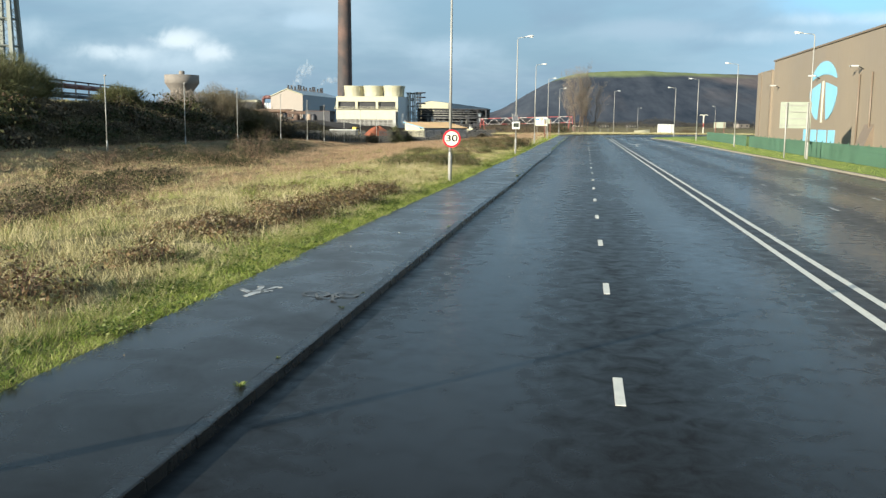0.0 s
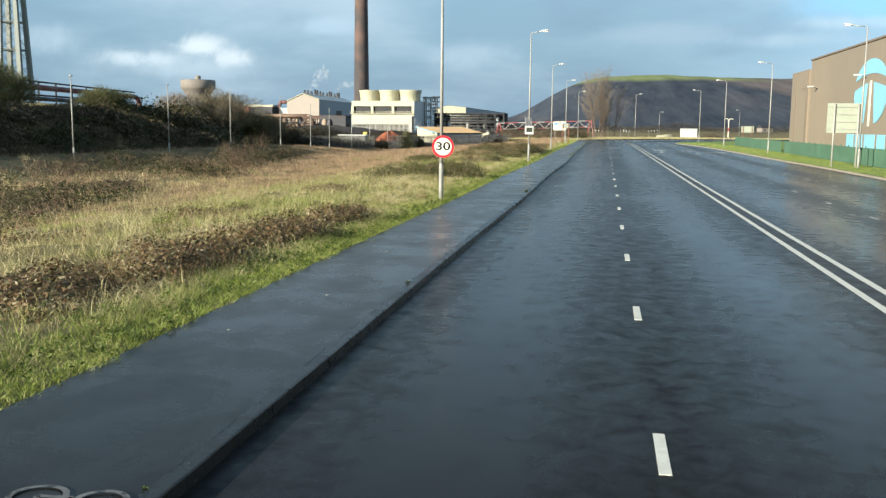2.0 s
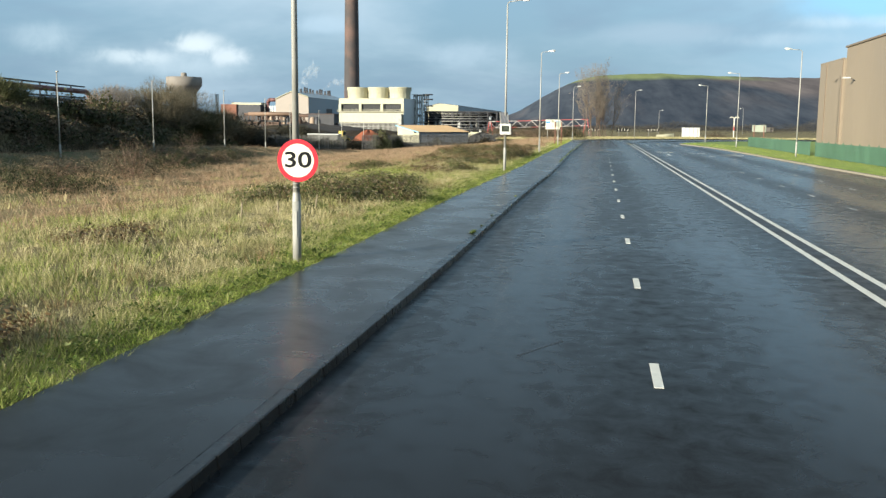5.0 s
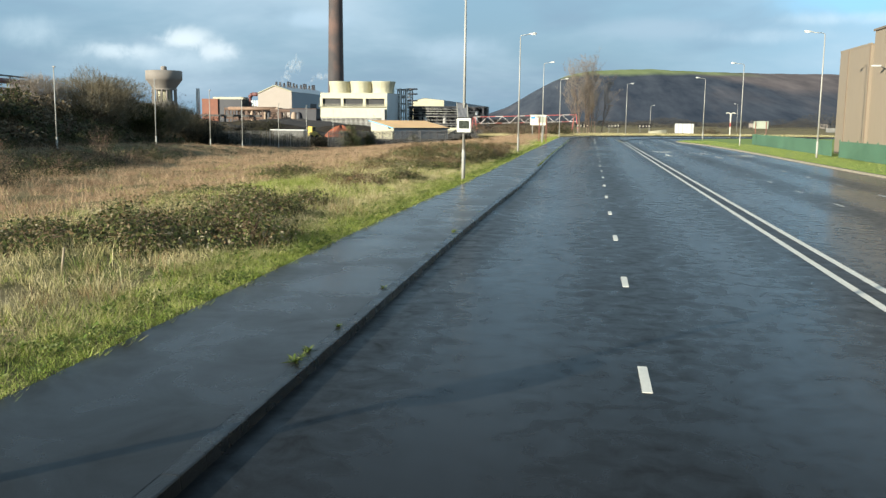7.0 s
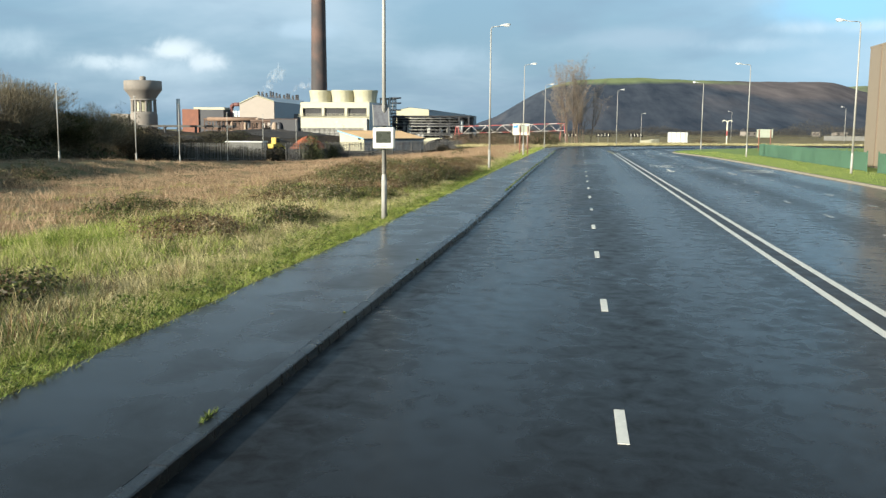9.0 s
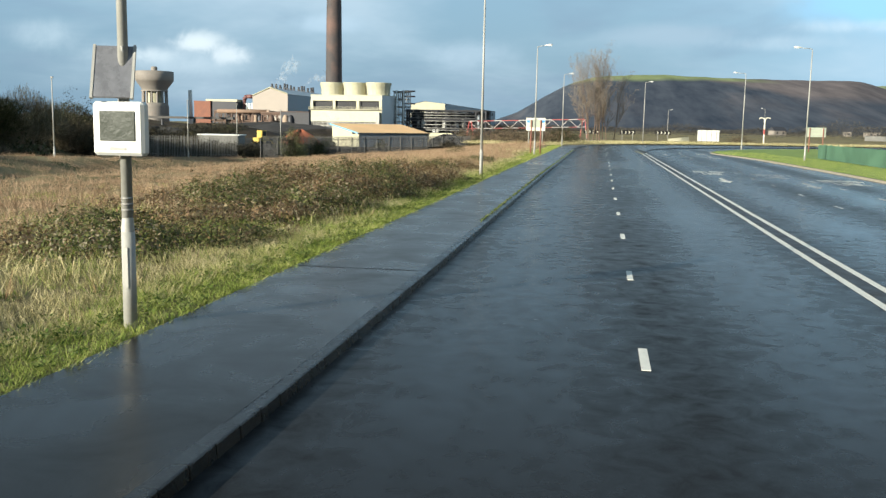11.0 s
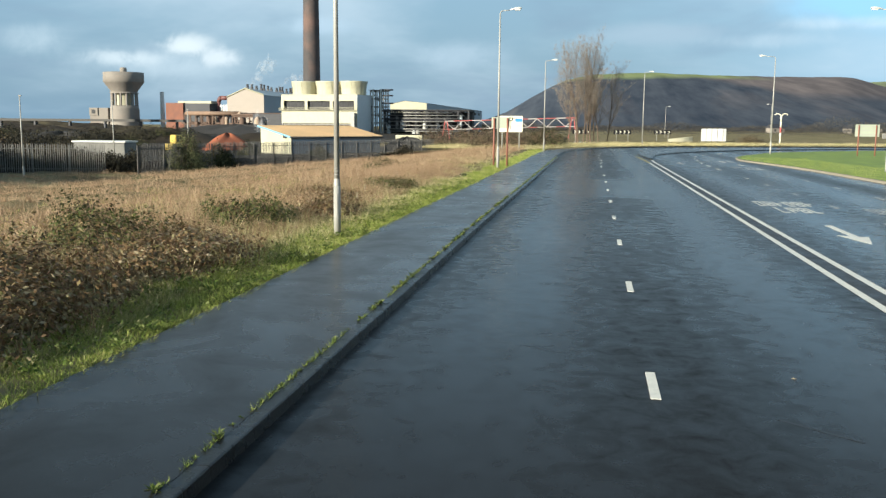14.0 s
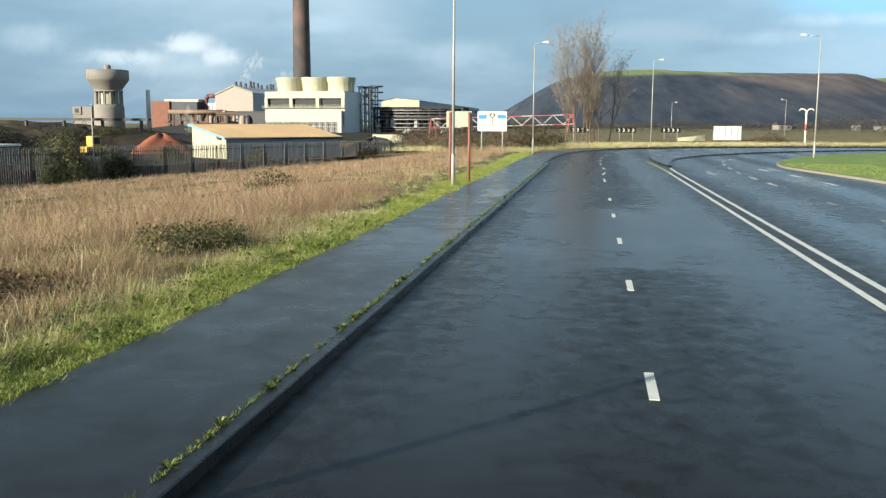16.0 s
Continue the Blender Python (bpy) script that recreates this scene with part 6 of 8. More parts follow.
def warehouse():
    ob = thing("warehouse", (22.2, 30, 0.0), 0, "large tan metal-clad warehouse with sky blue emblem on its wall", "warehouse")
    panel = Shape().soft_box((0.1, 1.998, 5.2), (0.2, 3.996, 10.3), 0.004).mesh("cladding_panel")
    panel.materials.append(M_TAN)
    for i in range(21):
        part("cladding_panel", panel, None, ob).matrix_basis = pose(0, i * 4.0, 0.05)
    part("core", Shape().box((25.2, 42, 5.1), (50, 84.0, 10.2)), M_TAN, ob)
    part("roof", Shape().add([(-0.1, -0.1, 10.35), (50.3, -0.1, 10.35), (50.3, 84.2, 10.35), (-0.1, 84.2, 10.35), (25, -0.1, 12.4), (25, 84.2, 12.4)],
                             [(0, 3, 5, 4), (4, 5, 2, 1), (0, 4, 1), (3, 2, 5), (0, 1, 2, 3)]), M_SLATE, ob)
    part("eaves_trim", Shape().box((-0.06, 42.0, 10.36), (0.14, 84.3, 0.16)), M_TAN_TRIM, ob, "dark trim along the eaves")
    annex = part("annex", Shape().box((9.8, 88.7, 4.65), (20, 9.2, 9.3)).box((-0.16, 88.7, 9.3), (0.12, 9.3, 0.14)), M_TAN, ob, "lower tan end bay")
    for y in (84.2, 90.5):
        part("corner_trim", Shape().box((-0.23, y, 4.65), (0.08, 0.12, 9.2)), M_TAN_TRIM, ob)
    # thin dark rods stand in for a pole's shadow on the wall
    for y, s in ((45.2, 0.4), (48.6, 0.25)):
        part("pole_shadow", Shape().rod((-0.1, y, 0.2), (-0.1, y, 7.0), 0.07, 0.07, 8), M_TAN_TRIM, ob)
    # solid dark wedge added in place of the triangular shadow on this wall
    part("wall_shadow_wedge", Shape().add([(-1.1, 44.2, 0.1), (-1.1, 46.6, 0.1), (0, 46.6, 2.9), (0, 44.2, 2.9), (0, 44.2, 0.1), (0, 46.6, 0.1)], [(0, 3, 2, 1), (0, 4, 3), (1, 2, 5), (0, 1, 5, 4), (4, 5, 2, 3)]), M_TAN_TRIM, ob)
    for y, z in ((48.0, 7.6), (80.5, 7.3), (62.0, 7.5)):
        lamp = part("wall_light", Shape().soft_box((-0.75, y, z), (0.7, 0.3, 0.14), 0.03), M_LANTERN, ob, "white floodlight on an arm")
        part("arm", Shape().rod((0, y, z - 0.25), (-0.5, y, z), 0.035, 0.035, 6), M_DARK, lamp)
    # emblem: an oval parted by a T
    cy, cz, a, b = 60.4, 6.05, 5.1, 2.75
    def oval(t0, t1, n):
        return [(cy + a * math.cos(t0 + (t1 - t0) * i / n), cz + b * math.sin(t0 + (t1 - t0) * i / n)) for i in range(n + 1)]
    base = Matrix(((0, 0, -1, -0.02), (1, 0, 0, 0), (0, 1, 0, 0), (0, 0, 0, 1)))
    top = oval(radians(22), radians(158), 20)
    top += [(cy + x, cz + 0.95 + 0.55 * (1 - (x / 4.7) ** 2)) for x in (-4.5, -3, -1.5, 0, 1.5, 3, 4.5)]
    part("emblem_top", Shape().plate(top, base, 0.04), M_SKYBLUE, ob, "sky blue emblem segment")
    for sgn in (-1, 1):
        seg = [(cy + sgn * x, cz + z) for x, z in ((0.9, 0.75), (2.5, 0.55), (4.9, 0.15), (5.0, -0.4), (4.6, -1.2), (3.8, -2.0), (2.6, -2.6), (1.6, -2.75), (1.2, -1.0))]
        part("emblem_side", Shape().plate(seg if sgn > 0 else seg[::-1], base, 0.04), M_SKYBLUE, ob, "sky blue emblem segment")
    part("emblem_stem", Shape().plate([(cy - 0.25, cz - 3.0), (cy + 0.25, cz - 3.0), (cy + 0.3, cz + 0.9), (cy - 0.3, cz + 0.9)], base, 0.04), M_SIGNWHITE, ob, "pale emblem stem")
    y = 55.3
    for w in (2.2, 3.0, 2.2, 2.3):
        part("name_bar", Shape().box((-0.04, y + w / 2, 1.75), (0.05, w, 1.2)), M_SKYBLUE, ob, "sky blue lettering block")
        y += w + 0.7


warehouse()


# ---- the works across the field ----
def palisade(a, b, material, label):
    ob = thing("palisade_fence", tuple(a), 0, label, "fence")
    d = (b - a).normalized()
    pales = Shape().add([(-0.028, -0.01, 0.05), (0.028, -0.01, 0.05), (0.028, -0.01, 2.25), (0, -0.01, 2.4), (-0.028, -0.01, 2.25),
                         (-0.028, 0.015, 0.05), (0.028, 0.015, 0.05), (0.028, 0.015, 2.25), (0, 0.015, 2.4), (-0.028, 0.015, 2.25)],
                        [(0, 1, 2, 3, 4), (9, 8, 7, 6, 5), (0, 5, 6, 1), (1, 6, 7, 2), (2, 7, 8, 3), (3, 8, 9, 4), (4, 9, 5, 0)]).mesh("pale")
    rails, post = Shape().box((1.375, 0.04, 0), (2.75, 0.04, 0.05)).mesh("rail"), Shape().box((0, 0.06, 1.12), (0.07, 0.07, 2.3)).mesh("post")
    for me in (pales, rails, post):
        me.materials.append(material)
    rz = math.degrees(math.atan2(d.y, d.x))
    turn = pose(0, 0, 0, 0, 0, rz)
    r = random.Random(5)
    for i in range(int((b - a).length / 2.75)):
        o = turn @ pose(2.75 * i, 0, 0)
        part("post", post, None, ob).matrix_basis = o
        for z in (0.4, 2.0):
            part("rail", rails, None, ob).matrix_basis = o @ pose(0, 0, z)
        for k in range(17):
            part("pale", pales, None, ob).matrix_basis = o @ pose((k + 0.5) * 2.75 / 17, 0, r.uniform(-0.02, 0.02), 0, r.uniform(-1, 1), 0)
    return ob


M_FENCE = mat("dull_galvanised_steel", (0.135, 0.13, 0.12), 0.65, 0.2, var=0.3, scale=0.5, fine=6, rnd=0.2)
# darker copy of the fence steel: the unlit run's shade is in its colour
M_SHADEPALE = mat("shaded_fence_steel", (0.075, 0.07, 0.065), 0.7, 0.2, var=0.3, scale=0.5, fine=6)
palisade(Vector((-51.5, 151.0, -1.35)), Vector((-36.2, 156.4, -1.35)), M_FENCE, "grey steel palisade fence at the far edge of the field")
palisade(Vector((-36.2, 156.4, -1.35)), Vector((-19.5, 201, -1.2)), M_SHADEPALE, "palisade fence before the store shed, its shade painted in darker steel")


M_CINDER = mat("yard_cinders", (0.034, 0.029, 0.024), 0.95, var=0.45, scale=0.12, fine=3, bump=0.5, stain=(0.062, 0.052, 0.036), stain_at=(0.5, 0.68), stain_scale=0.06, spec=0.1)
single("works_yard", Shape().slab([(-420, 150), (-90, 147), (-40, 159), (-33, 173), (-19, 206), (-24, 300), (-60, 600), (-420, 600)], -1.6, -0.6), M_CINDER, "dark cinder ground of the works yard", "ground", "structure")


def low_shed():
    """A store with a single pitch, its long side turned to the road."""
    B, ax, cr = Vector((-33.3, 185.3, 0)), Vector((7.5, 11.1, 0)), Vector((-0.829, 0.56, 0)) * 5.7
    ob = thing("store_shed", tuple(B), 0, "low cream store shed with ochre sheet roof and blue fascia", "shed")
    C, A, D = ax, cr, ax + cr
    z0, e, r = -1.6, 1.25, 2.45
    part("gable_wall", Shape().add([(*A[:2], z0), (0, 0, z0), (0, 0, e), (*A[:2], r), (*(A + ax * 0.01)[:2], z0), (*(ax * 0.01)[:2], z0), (*(ax * 0.01)[:2], e), (*(A + ax * 0.01)[:2], r)],
                                   [(0, 1, 2, 3), (7, 6, 5, 4), (0, 4, 5, 1), (3, 2, 6, 7), (0, 3, 7, 4), (1, 5, 6, 2)]), M_CREAM, ob, "cream gable wall")
    part("side_wall", Shape().add([(*(ax * 0.012)[:2], z0), (*C[:2], z0), (*C[:2], e), (*(ax * 0.012)[:2], e)], [(0, 1, 2, 3)]), M_SLATE, ob, "grey-blue long wall")
    part("back_wall", Shape().add([(*A[:2], z0), (*D[:2], z0), (*D[:2], r), (*A[:2], r), (*C[:2], z0), (*C[:2], e)], [(0, 1, 2, 3), (1, 4, 5, 2)]), M_SLATE, ob)
    o1, o2 = -ax * 0.02, -cr * 0.04
    up = Vector((0, 0, 0.12))
    q = [Vector((0, 0, e)) + o1 + o2, C + Vector((0, 0, e)) - o1 + o2, D + Vector((0, 0, r)) - o1 - o2, A + Vector((0, 0, r)) + o1 - o2]
    part("roof", Shape().add([*q, *[p + up for p in q]], [(3, 2, 1, 0), (4, 5, 6, 7), (0, 1, 5, 4), (1, 2, 6, 5), (2, 3, 7, 6), (3, 0, 4, 7)]), M_ROOFTAN, ob, "ochre corrugated roof")
    part("fascia", Shape().rod(q[0] + Vector((0, 0, 0.02)), q[3] + Vector((0, 0, 0.02)), 0.1, 0.1, 4), M_SKYBLUE, ob, "pale blue fascia board")
    part("floodlight", Shape().soft_box(tuple(A * 0.2 + Vector((0.1, -0.25, 1.35))), (0.4, 0.3, 0.4), 0.05), M_DARK, ob)
    part("gutter", Shape().rod(q[0], q[1], 0.09, 0.09, 6), M_DARK, ob)


low_shed()


def cooling_tower():
    ob = thing("cooling_tower", (-104.5, 425.8, -2.8), -8, "cream three-cell industrial cooling tower with round fan stacks", "cooling tower")
    w, d = 31.7, 16.0
    part("upper_wall", Shape().box((0, d / 2, 15.65), (w, d, 2.3)), M_CREAM, ob)
    part("middle_wall", Shape().box((0, d / 2, 8.55), (w, d, 5.1)), M_CREAM, ob)
    part("fill", Shape().box((0, d / 2 + 0.6, 12.8), (w - 1.0, d - 1.2, 3.4)), M_VOID, ob, "dark louvre opening")
    part("side_wall", Shape().box((w / 2 - 0.1, d / 2, 8.4), (0.5, d - 0.1, 16.8)), M_SIDE, ob, "shaded grey side wall")
    for x in (-w / 2 + 0.4, -w / 6, w / 6, w / 2 - 0.5):
        part("pillar", Shape().box((x, 0.4, 12.8), (1.2, 0.8, 3.5)), M_CREAM, ob)
    for i in range(30):
        part("louvre", Shape().box((-w / 2 + 1.2 + i * 1.0, 0.45, 12.9), (0.14, 0.1, 3.2)), M_DARK, ob)
    part("walkway", Shape().box((0, -0.5, 11.0), (w + 1.2, 1.2, 0.22)), M_CREAM, ob)
    for z in (11.5, 12.0):
        part("handrail", Shape().rod((-w / 2 - 0.6, -1.0, z), (w / 2 + 0.6, -1.0, z), 0.06, 0.06, 5), M_CREAM, ob)
    for i in range(18):
        part("baluster", Shape().rod((-w / 2 - 0.6 + i * 1.93, -1.0, 11.0), (-w / 2 - 0.6 + i * 1.93, -1.0, 12.0), 0.05, 0.05, 4), M_CREAM, ob)
    part("basin_wall", Shape().box((0, d / 2 + 0.8, 3.0), (w - 0.6, d - 1, 6.0)), M_SHADE, ob, "grey lattice lower wall")
    for i in range(14):
        part("lower_post", Shape().box((-w / 2 + 0.4 + i * 2.38, 0.2, 3.0), (0.16, 0.3, 6.0)), M_PALE, ob)
    for z in (2.0, 4.2, 5.6):
        part("lower_rail", Shape().box((0, 0.15, z), (w, 0.2, 0.2)), M_PALE, ob)
    for x in (-9.8, 0.6, 11.0):
        c = (x, d / 2 + 0.6, 16.7)
        st = part("fan_ring", Shape().lathe([(4.75, 0), (4.7, 1.4), (4.85, 3.2), (5.3, 5.1), (5.35, 5.5), (5.0, 5.5), (4.75, 3.4)], c, 40, False), M_CREAM, ob, "flared cream fan stack")
        for i in range(18):
            a = 2 * math.pi * i / 18
            part("stack_rib", Shape().rod((x + 4.8 * math.cos(a), c[1] + 4.8 * math.sin(a), 16.7), (x + 5.35 * math.cos(a), c[1] + 5.35 * math.sin(a), 22.1), 0.03, 0.03, 4), M_CREAM, st)
    part("roof", Shape().box((0, d / 2, 16.86), (w + 0.3, d + 0.3, 0.18)), M_CREAM, ob)
    part("stair_tower", Shape().box((w / 2 - 1.0, -1.2, 5.0), (1.4, 1.4, 10.0)), M_PALE, ob)


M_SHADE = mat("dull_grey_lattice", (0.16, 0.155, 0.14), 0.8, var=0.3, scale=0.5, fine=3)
M_SIDE = mat("grey_white_cladding", (0.50, 0.52, 0.52), 0.6, var=0.12, scale=0.1, fine=1.5, bump=0.05)
cooling_tower()


def steel_frame(name, place, nx, ny, nz, sx, sy, sz, label, category, material, thick=0.35, decks=(), brace=True):
    ob = thing(name, place, 0, label, category)
    for i in range(nx + 1):
        for j in range(ny + 1):
            part("column", Shape().box((i * sx, j * sy, nz * sz / 2), (thick, thick, nz * sz)), material, ob)
    for k in range(1, nz + 1):
        for j in range(ny + 1):
            part("beam", Shape().box((nx * sx / 2, j * sy, k * sz), (nx * sx, thick * 0.7, thick)), material, ob)
        for i in range(nx + 1):
            part("beam", Shape().box((i * sx, ny * sy / 2, k * sz), (thick * 0.7, ny * sy, thick)), material, ob)
        if brace:
            for i in range(nx):
                a, b = (i * sx, 0, (k - 1) * sz), ((i + 1) * sx, 0, k * sz)
                part("brace", Shape().rod(a if (i + k) % 2 else (a[0], 0, b[2]), b if (i + k) % 2 else (b[0], 0, a[2]), thick * 0.3, thick * 0.3, 4), material, ob)
    for k in decks:
        part("deck", Shape().box((nx * sx / 2, ny * sy / 2, k * sz + 0.2), (nx * sx + 1.5, ny * sy + 1.5, 0.2)), material, ob)
    return ob


tower = steel_frame("pipe_tower", (-87.0, 438, -2.8), 2, 2, 6, 2.6, 4.0, 3.15, "open steel access tower with ladders and pipes", "steel structure", M_PALE, 0.4, (2, 4, 6))
for i, z in enumerate((8, 11, 14, 17, 19.2)):
    part("branch_pipe", Shape().rod((4.5, 0, z), (9.0, 0.5, z), 0.3, 0.3, 8), M_DARK, tower)
for x in (1.2, 4.2):
    part("riser_pipe", Shape().rod((x, -0.6, 0), (x, -0.6, 19.5), 0.32, 0.32, 8), M_WHITE, tower)


def long_shed():
    ob = thing("long_shed", (-91.9, 495, -2.8), 0, "long shed with cream gable and blue-grey side wall", "industrial building")
    ob.scale = (0.80, 0.80, 0.80)
    part("gable", Shape().add([(0, 0, 0), (21, 0, 0), (21, 0, 19.4), (8.5, 0, 20.6), (0, 0, 18.8), (0, 1, 0), (21, 1, 0), (21, 1, 19.4), (8.5, 1, 20.6), (0, 1, 18.8)],
                              [(0, 1, 2, 3, 4), (9, 8, 7, 6, 5), (0, 5, 6, 1), (1, 6, 7, 2), (2, 7, 8, 3), (3, 8, 9, 4), (4, 9, 5, 0)]), M_CREAM, ob, "cream gable wall")
    part("side_wall", Shape().add([(21, 1, 0), (21, 260, 0), (21, 260, 19.4), (21, 1, 19.4), (0, 260, 0), (0, 260, 18.8), (0, 1, 0), (0, 1, 18.8)], [(0, 1, 2, 3), (1, 4, 5, 2), (4, 6, 7, 5)]), M_SLATE, ob, "blue-grey sheet side wall")
    part("roof", Shape().add([(21.3, -0.3, 19.45), (21.3, 260.3, 19.45), (8.5, 260.3, 20.75), (8.5, -0.3, 20.75), (-0.3, -0.3, 18.85), (-0.3, 260.3, 18.85)], [(0, 1, 2, 3), (3, 2, 5, 4)]), M_WHITE, ob)
    for i in range(5):
        part("window", Shape().box((21.05, 150 + i * 22, 16.4), (0.2, 11, 2.0)), M_VOID, ob, "dark window band")


long_shed()

rack = steel_frame("process_building", (-82.0, 441, -2.8), 8, 3, 3, 4.2, 5.0, 3.8, "dark open steel process building with flat canopy", "industrial building", M_DARK, 0.6, (1, 2, 3), True)
part("dark_core", Shape().box((17, 12.5, 5.4), (33.5, 5, 10.8)), M_VOID, rack)
pr = random.Random(14)
for i in range(13):
    x, z, h = 2.0 + 2.4 * i + pr.uniform(-0.6, 0.6), pr.choice((0.5, 4.0, 0.5)), pr.uniform(2.5, 5.5)
    part("vessel", Shape().lathe([(0.2, z), (pr.uniform(0.5, 1.0), z + 0.3), (0.8, z + h), (0.2, z + h + 0.4)], (x, pr.uniform(-0.6, 3.5), 0), 12), (M_SIDE, M_PALE, M_WHITE, M_DARK)[i % 4], rack, "pale upright vessel")
for z in (3.2, 4.1, 5.5, 7.0, 8.3, 9.4, 10.4):
    part("pipe", Shape().rod((-1 + pr.uniform(0, 6), -0.9, z), (34 - pr.uniform(0, 8), -0.9, z), 0.16, 0.16, 6), M_PALE, rack)


def gable_hall():
    ob = thing("works_hall", (-217.1, 606, -3.3), 0, "tall cream works hall with gabled end and roof vents", "industrial building")
    ob.scale = (0.855, 0.855, 0.855)
    w, l = 27.0, 110
    part("gable", Shape().add([(0, 0, 0), (w, 0, 0), (w, 0, 27), (w / 2, 0, 31.5), (0, 0, 25.5), (0, 1, 0), (w, 1, 0), (w, 1, 27), (w / 2, 1, 31.5), (0, 1, 25.5)],
                              [(0, 1, 2, 3, 4), (9, 8, 7, 6, 5), (0, 5, 6, 1), (1, 6, 7, 2), (2, 7, 8, 3), (3, 8, 9, 4), (4, 9, 5, 0)]), M_HALL, ob, "cream gable wall")
    part("verge_band", Shape().rod((0, -0.2, 25.7), (w / 2, -0.2, 31.6), 0.5, 0.5, 4).rod((w / 2, -0.2, 31.6), (w, -0.2, 27.2), 0.5, 0.5, 4), M_CREAM, ob)
    part("side_wall", Shape().add([(w, 1, 0), (w, l, 0), (w, l, 27), (w, 1, 27), (0, l, 0), (0, l, 25.5)], [(0, 1, 2, 3), (1, 4, 5, 2)]), M_SLATE, ob)
    part("roof", Shape().add([(w + 0.4, -0.3, 27.1), (w + 0.4, l, 27.1), (w / 2, l, 31.6), (w / 2, -0.3, 31.6), (-0.4, -0.3, 25.6), (-0.4, l, 25.6)], [(0, 1, 2, 3), (3, 2, 5, 4)]), M_SIDE, ob)
    r = random.Random(4)
    for i in range(13):
        h, y = r.uniform(1.6, 3.6), 6 + i * 8 + r.uniform(-2, 2)
        part("roof_vent", Shape().box((w * 0.5, y, 32.0), (1.6, 1.8, 2.0)).rod((w * 0.5, y, 32.6), (w * 0.5, y, 32.6 + h), 0.75, 0.9, 8), M_DARK, ob)
    part("side_opening", Shape().box((w + 0.06, 55, 12), (0.3, 16, 14)), M_DARK, ob)
    part("portal_leg", Shape().rod((-7.0, 2, 0), (-7.0, 2, 22.5), 1.3, 1.3, 12), M_PIPERED, ob, "rust-red duct")
    part("portal_duct", Shape().tube([(-7.0, 2, 22.5), (-6.6, 2, 24.2), (-5.0, 2, 25.0), (0.5, 2, 25.0)], 1.5, 10), M_PIPERED, ob, "rust-red duct")
    annex = part("duct_house", Shape().box((-3.0, 5, 8.5), (6, 8, 17)), M_RUST, ob)
    for i in range(3):
        part("window", Shape().box((-5.0 + i * 2.0, 0.9, 18.0), (1.3, 0.3, 4.5)), M_WHITE, annex)


M_PIPERED = mat("faded_red_pipe", (0.125, 0.048, 0.042), 0.6, var=0.3, scale=0.6, fine=5)
M_HALL = mat("pale_tan_cladding", (0.30, 0.255, 0.215), 0.65, var=0.1, scale=0.1, fine=1.5, bump=0.05)
gable_hall()

chimney = thing("chimney", (-161.4, 597, -3), 0, "very tall brown brick chimney stack", "chimney")
part("shaft", Shape().lathe([(5.2, 0), (4.95, 28), (4.7, 50), (4.3, 85), (4.1, 112), (3.5, 112)], n=40), M_CHIM, chimney)
part("flue_lip", Shape().lathe([(4.3, 108), (4.3, 112.4), (3.6, 112.4)], n=40), M_DARK, chimney)


def water_tower():
    ob = thing("water_tower", (-275.6, 592, -3.6), 0, "round concrete water tower with flared tank on columns", "water tower")
    ob.scale = (0.885, 0.885, 0.885)
    part("tank", Shape().lathe([(8.2, 27), (9.2, 29), (12.6, 33.6), (13.1, 34.2), (13.1, 40.3), (12.5, 40.5), (12.3, 40.0), (2, 40.8)], n=48), M_CONC, ob)
    part("cabin", Shape().lathe([(2.2, 40.4), (2.2, 43.2), (1.6, 43.8)], n=16), M_CONC, ob)
    part("core", Shape().lathe([(5.8, 12), (5.8, 28)], n=24, top=False), M_CREAM, ob)
    for i in range(14):
        a = 2 * math.pi * i / 14
        part("pillar", Shape().rod((8.6 * math.cos(a), 8.6 * math.sin(a), 0), (8.0 * math.cos(a), 8.0 * math.sin(a), 27.4), 0.75, 0.75, 8), M_CONC, ob)
    part("drum", Shape().lathe([(9.6, 0), (9.4, 16), (8.9, 18.6), (6, 18.8)], n=40), M_CONC, ob)
    part("collar", Shape().lathe([(9.2, 26.6), (9.2, 27.4), (8, 27.4)], n=40), M_CONC, ob)
    part("plant_house", Shape().box((-15.5, 0, 8.5), (13, 12, 17)).box((-19, -6.2, 14.5), (6, 1.0, 5)), M_CONC, ob)
    part("hatch", Shape().box((-19, -6.8, 14.5), (2.4, 0.4, 2.6)), M_VOID, ob)


water_tower()

brick = thing("brick_building", (-253.5, 600, -3), 0, "red brick works building with flat roof", "industrial building")
part("brick_wall", Shape().box((5.5, 6, 8.9), (11, 12, 17.8)), M_BRICK, brick)
part("side_block", Shape().box((19.3, 7, 8.8), (16.4, 12, 17.6)), M_DARK, brick, "dark side block")
part("roof_band", Shape().box((16.8, 7.8, 18.3), (21, 9, 1.5)), M_CREAM, brick, "cream parapet band")
stack = thing("slim_chimney", (-260.6, 610, -3), 0, "slim pale steel chimney", "chimney")
part("shaft", Shape().lathe([(1.4, 0), (1.2, 24.5), (1.0, 24.7)], n=16), M_WHITE, stack)


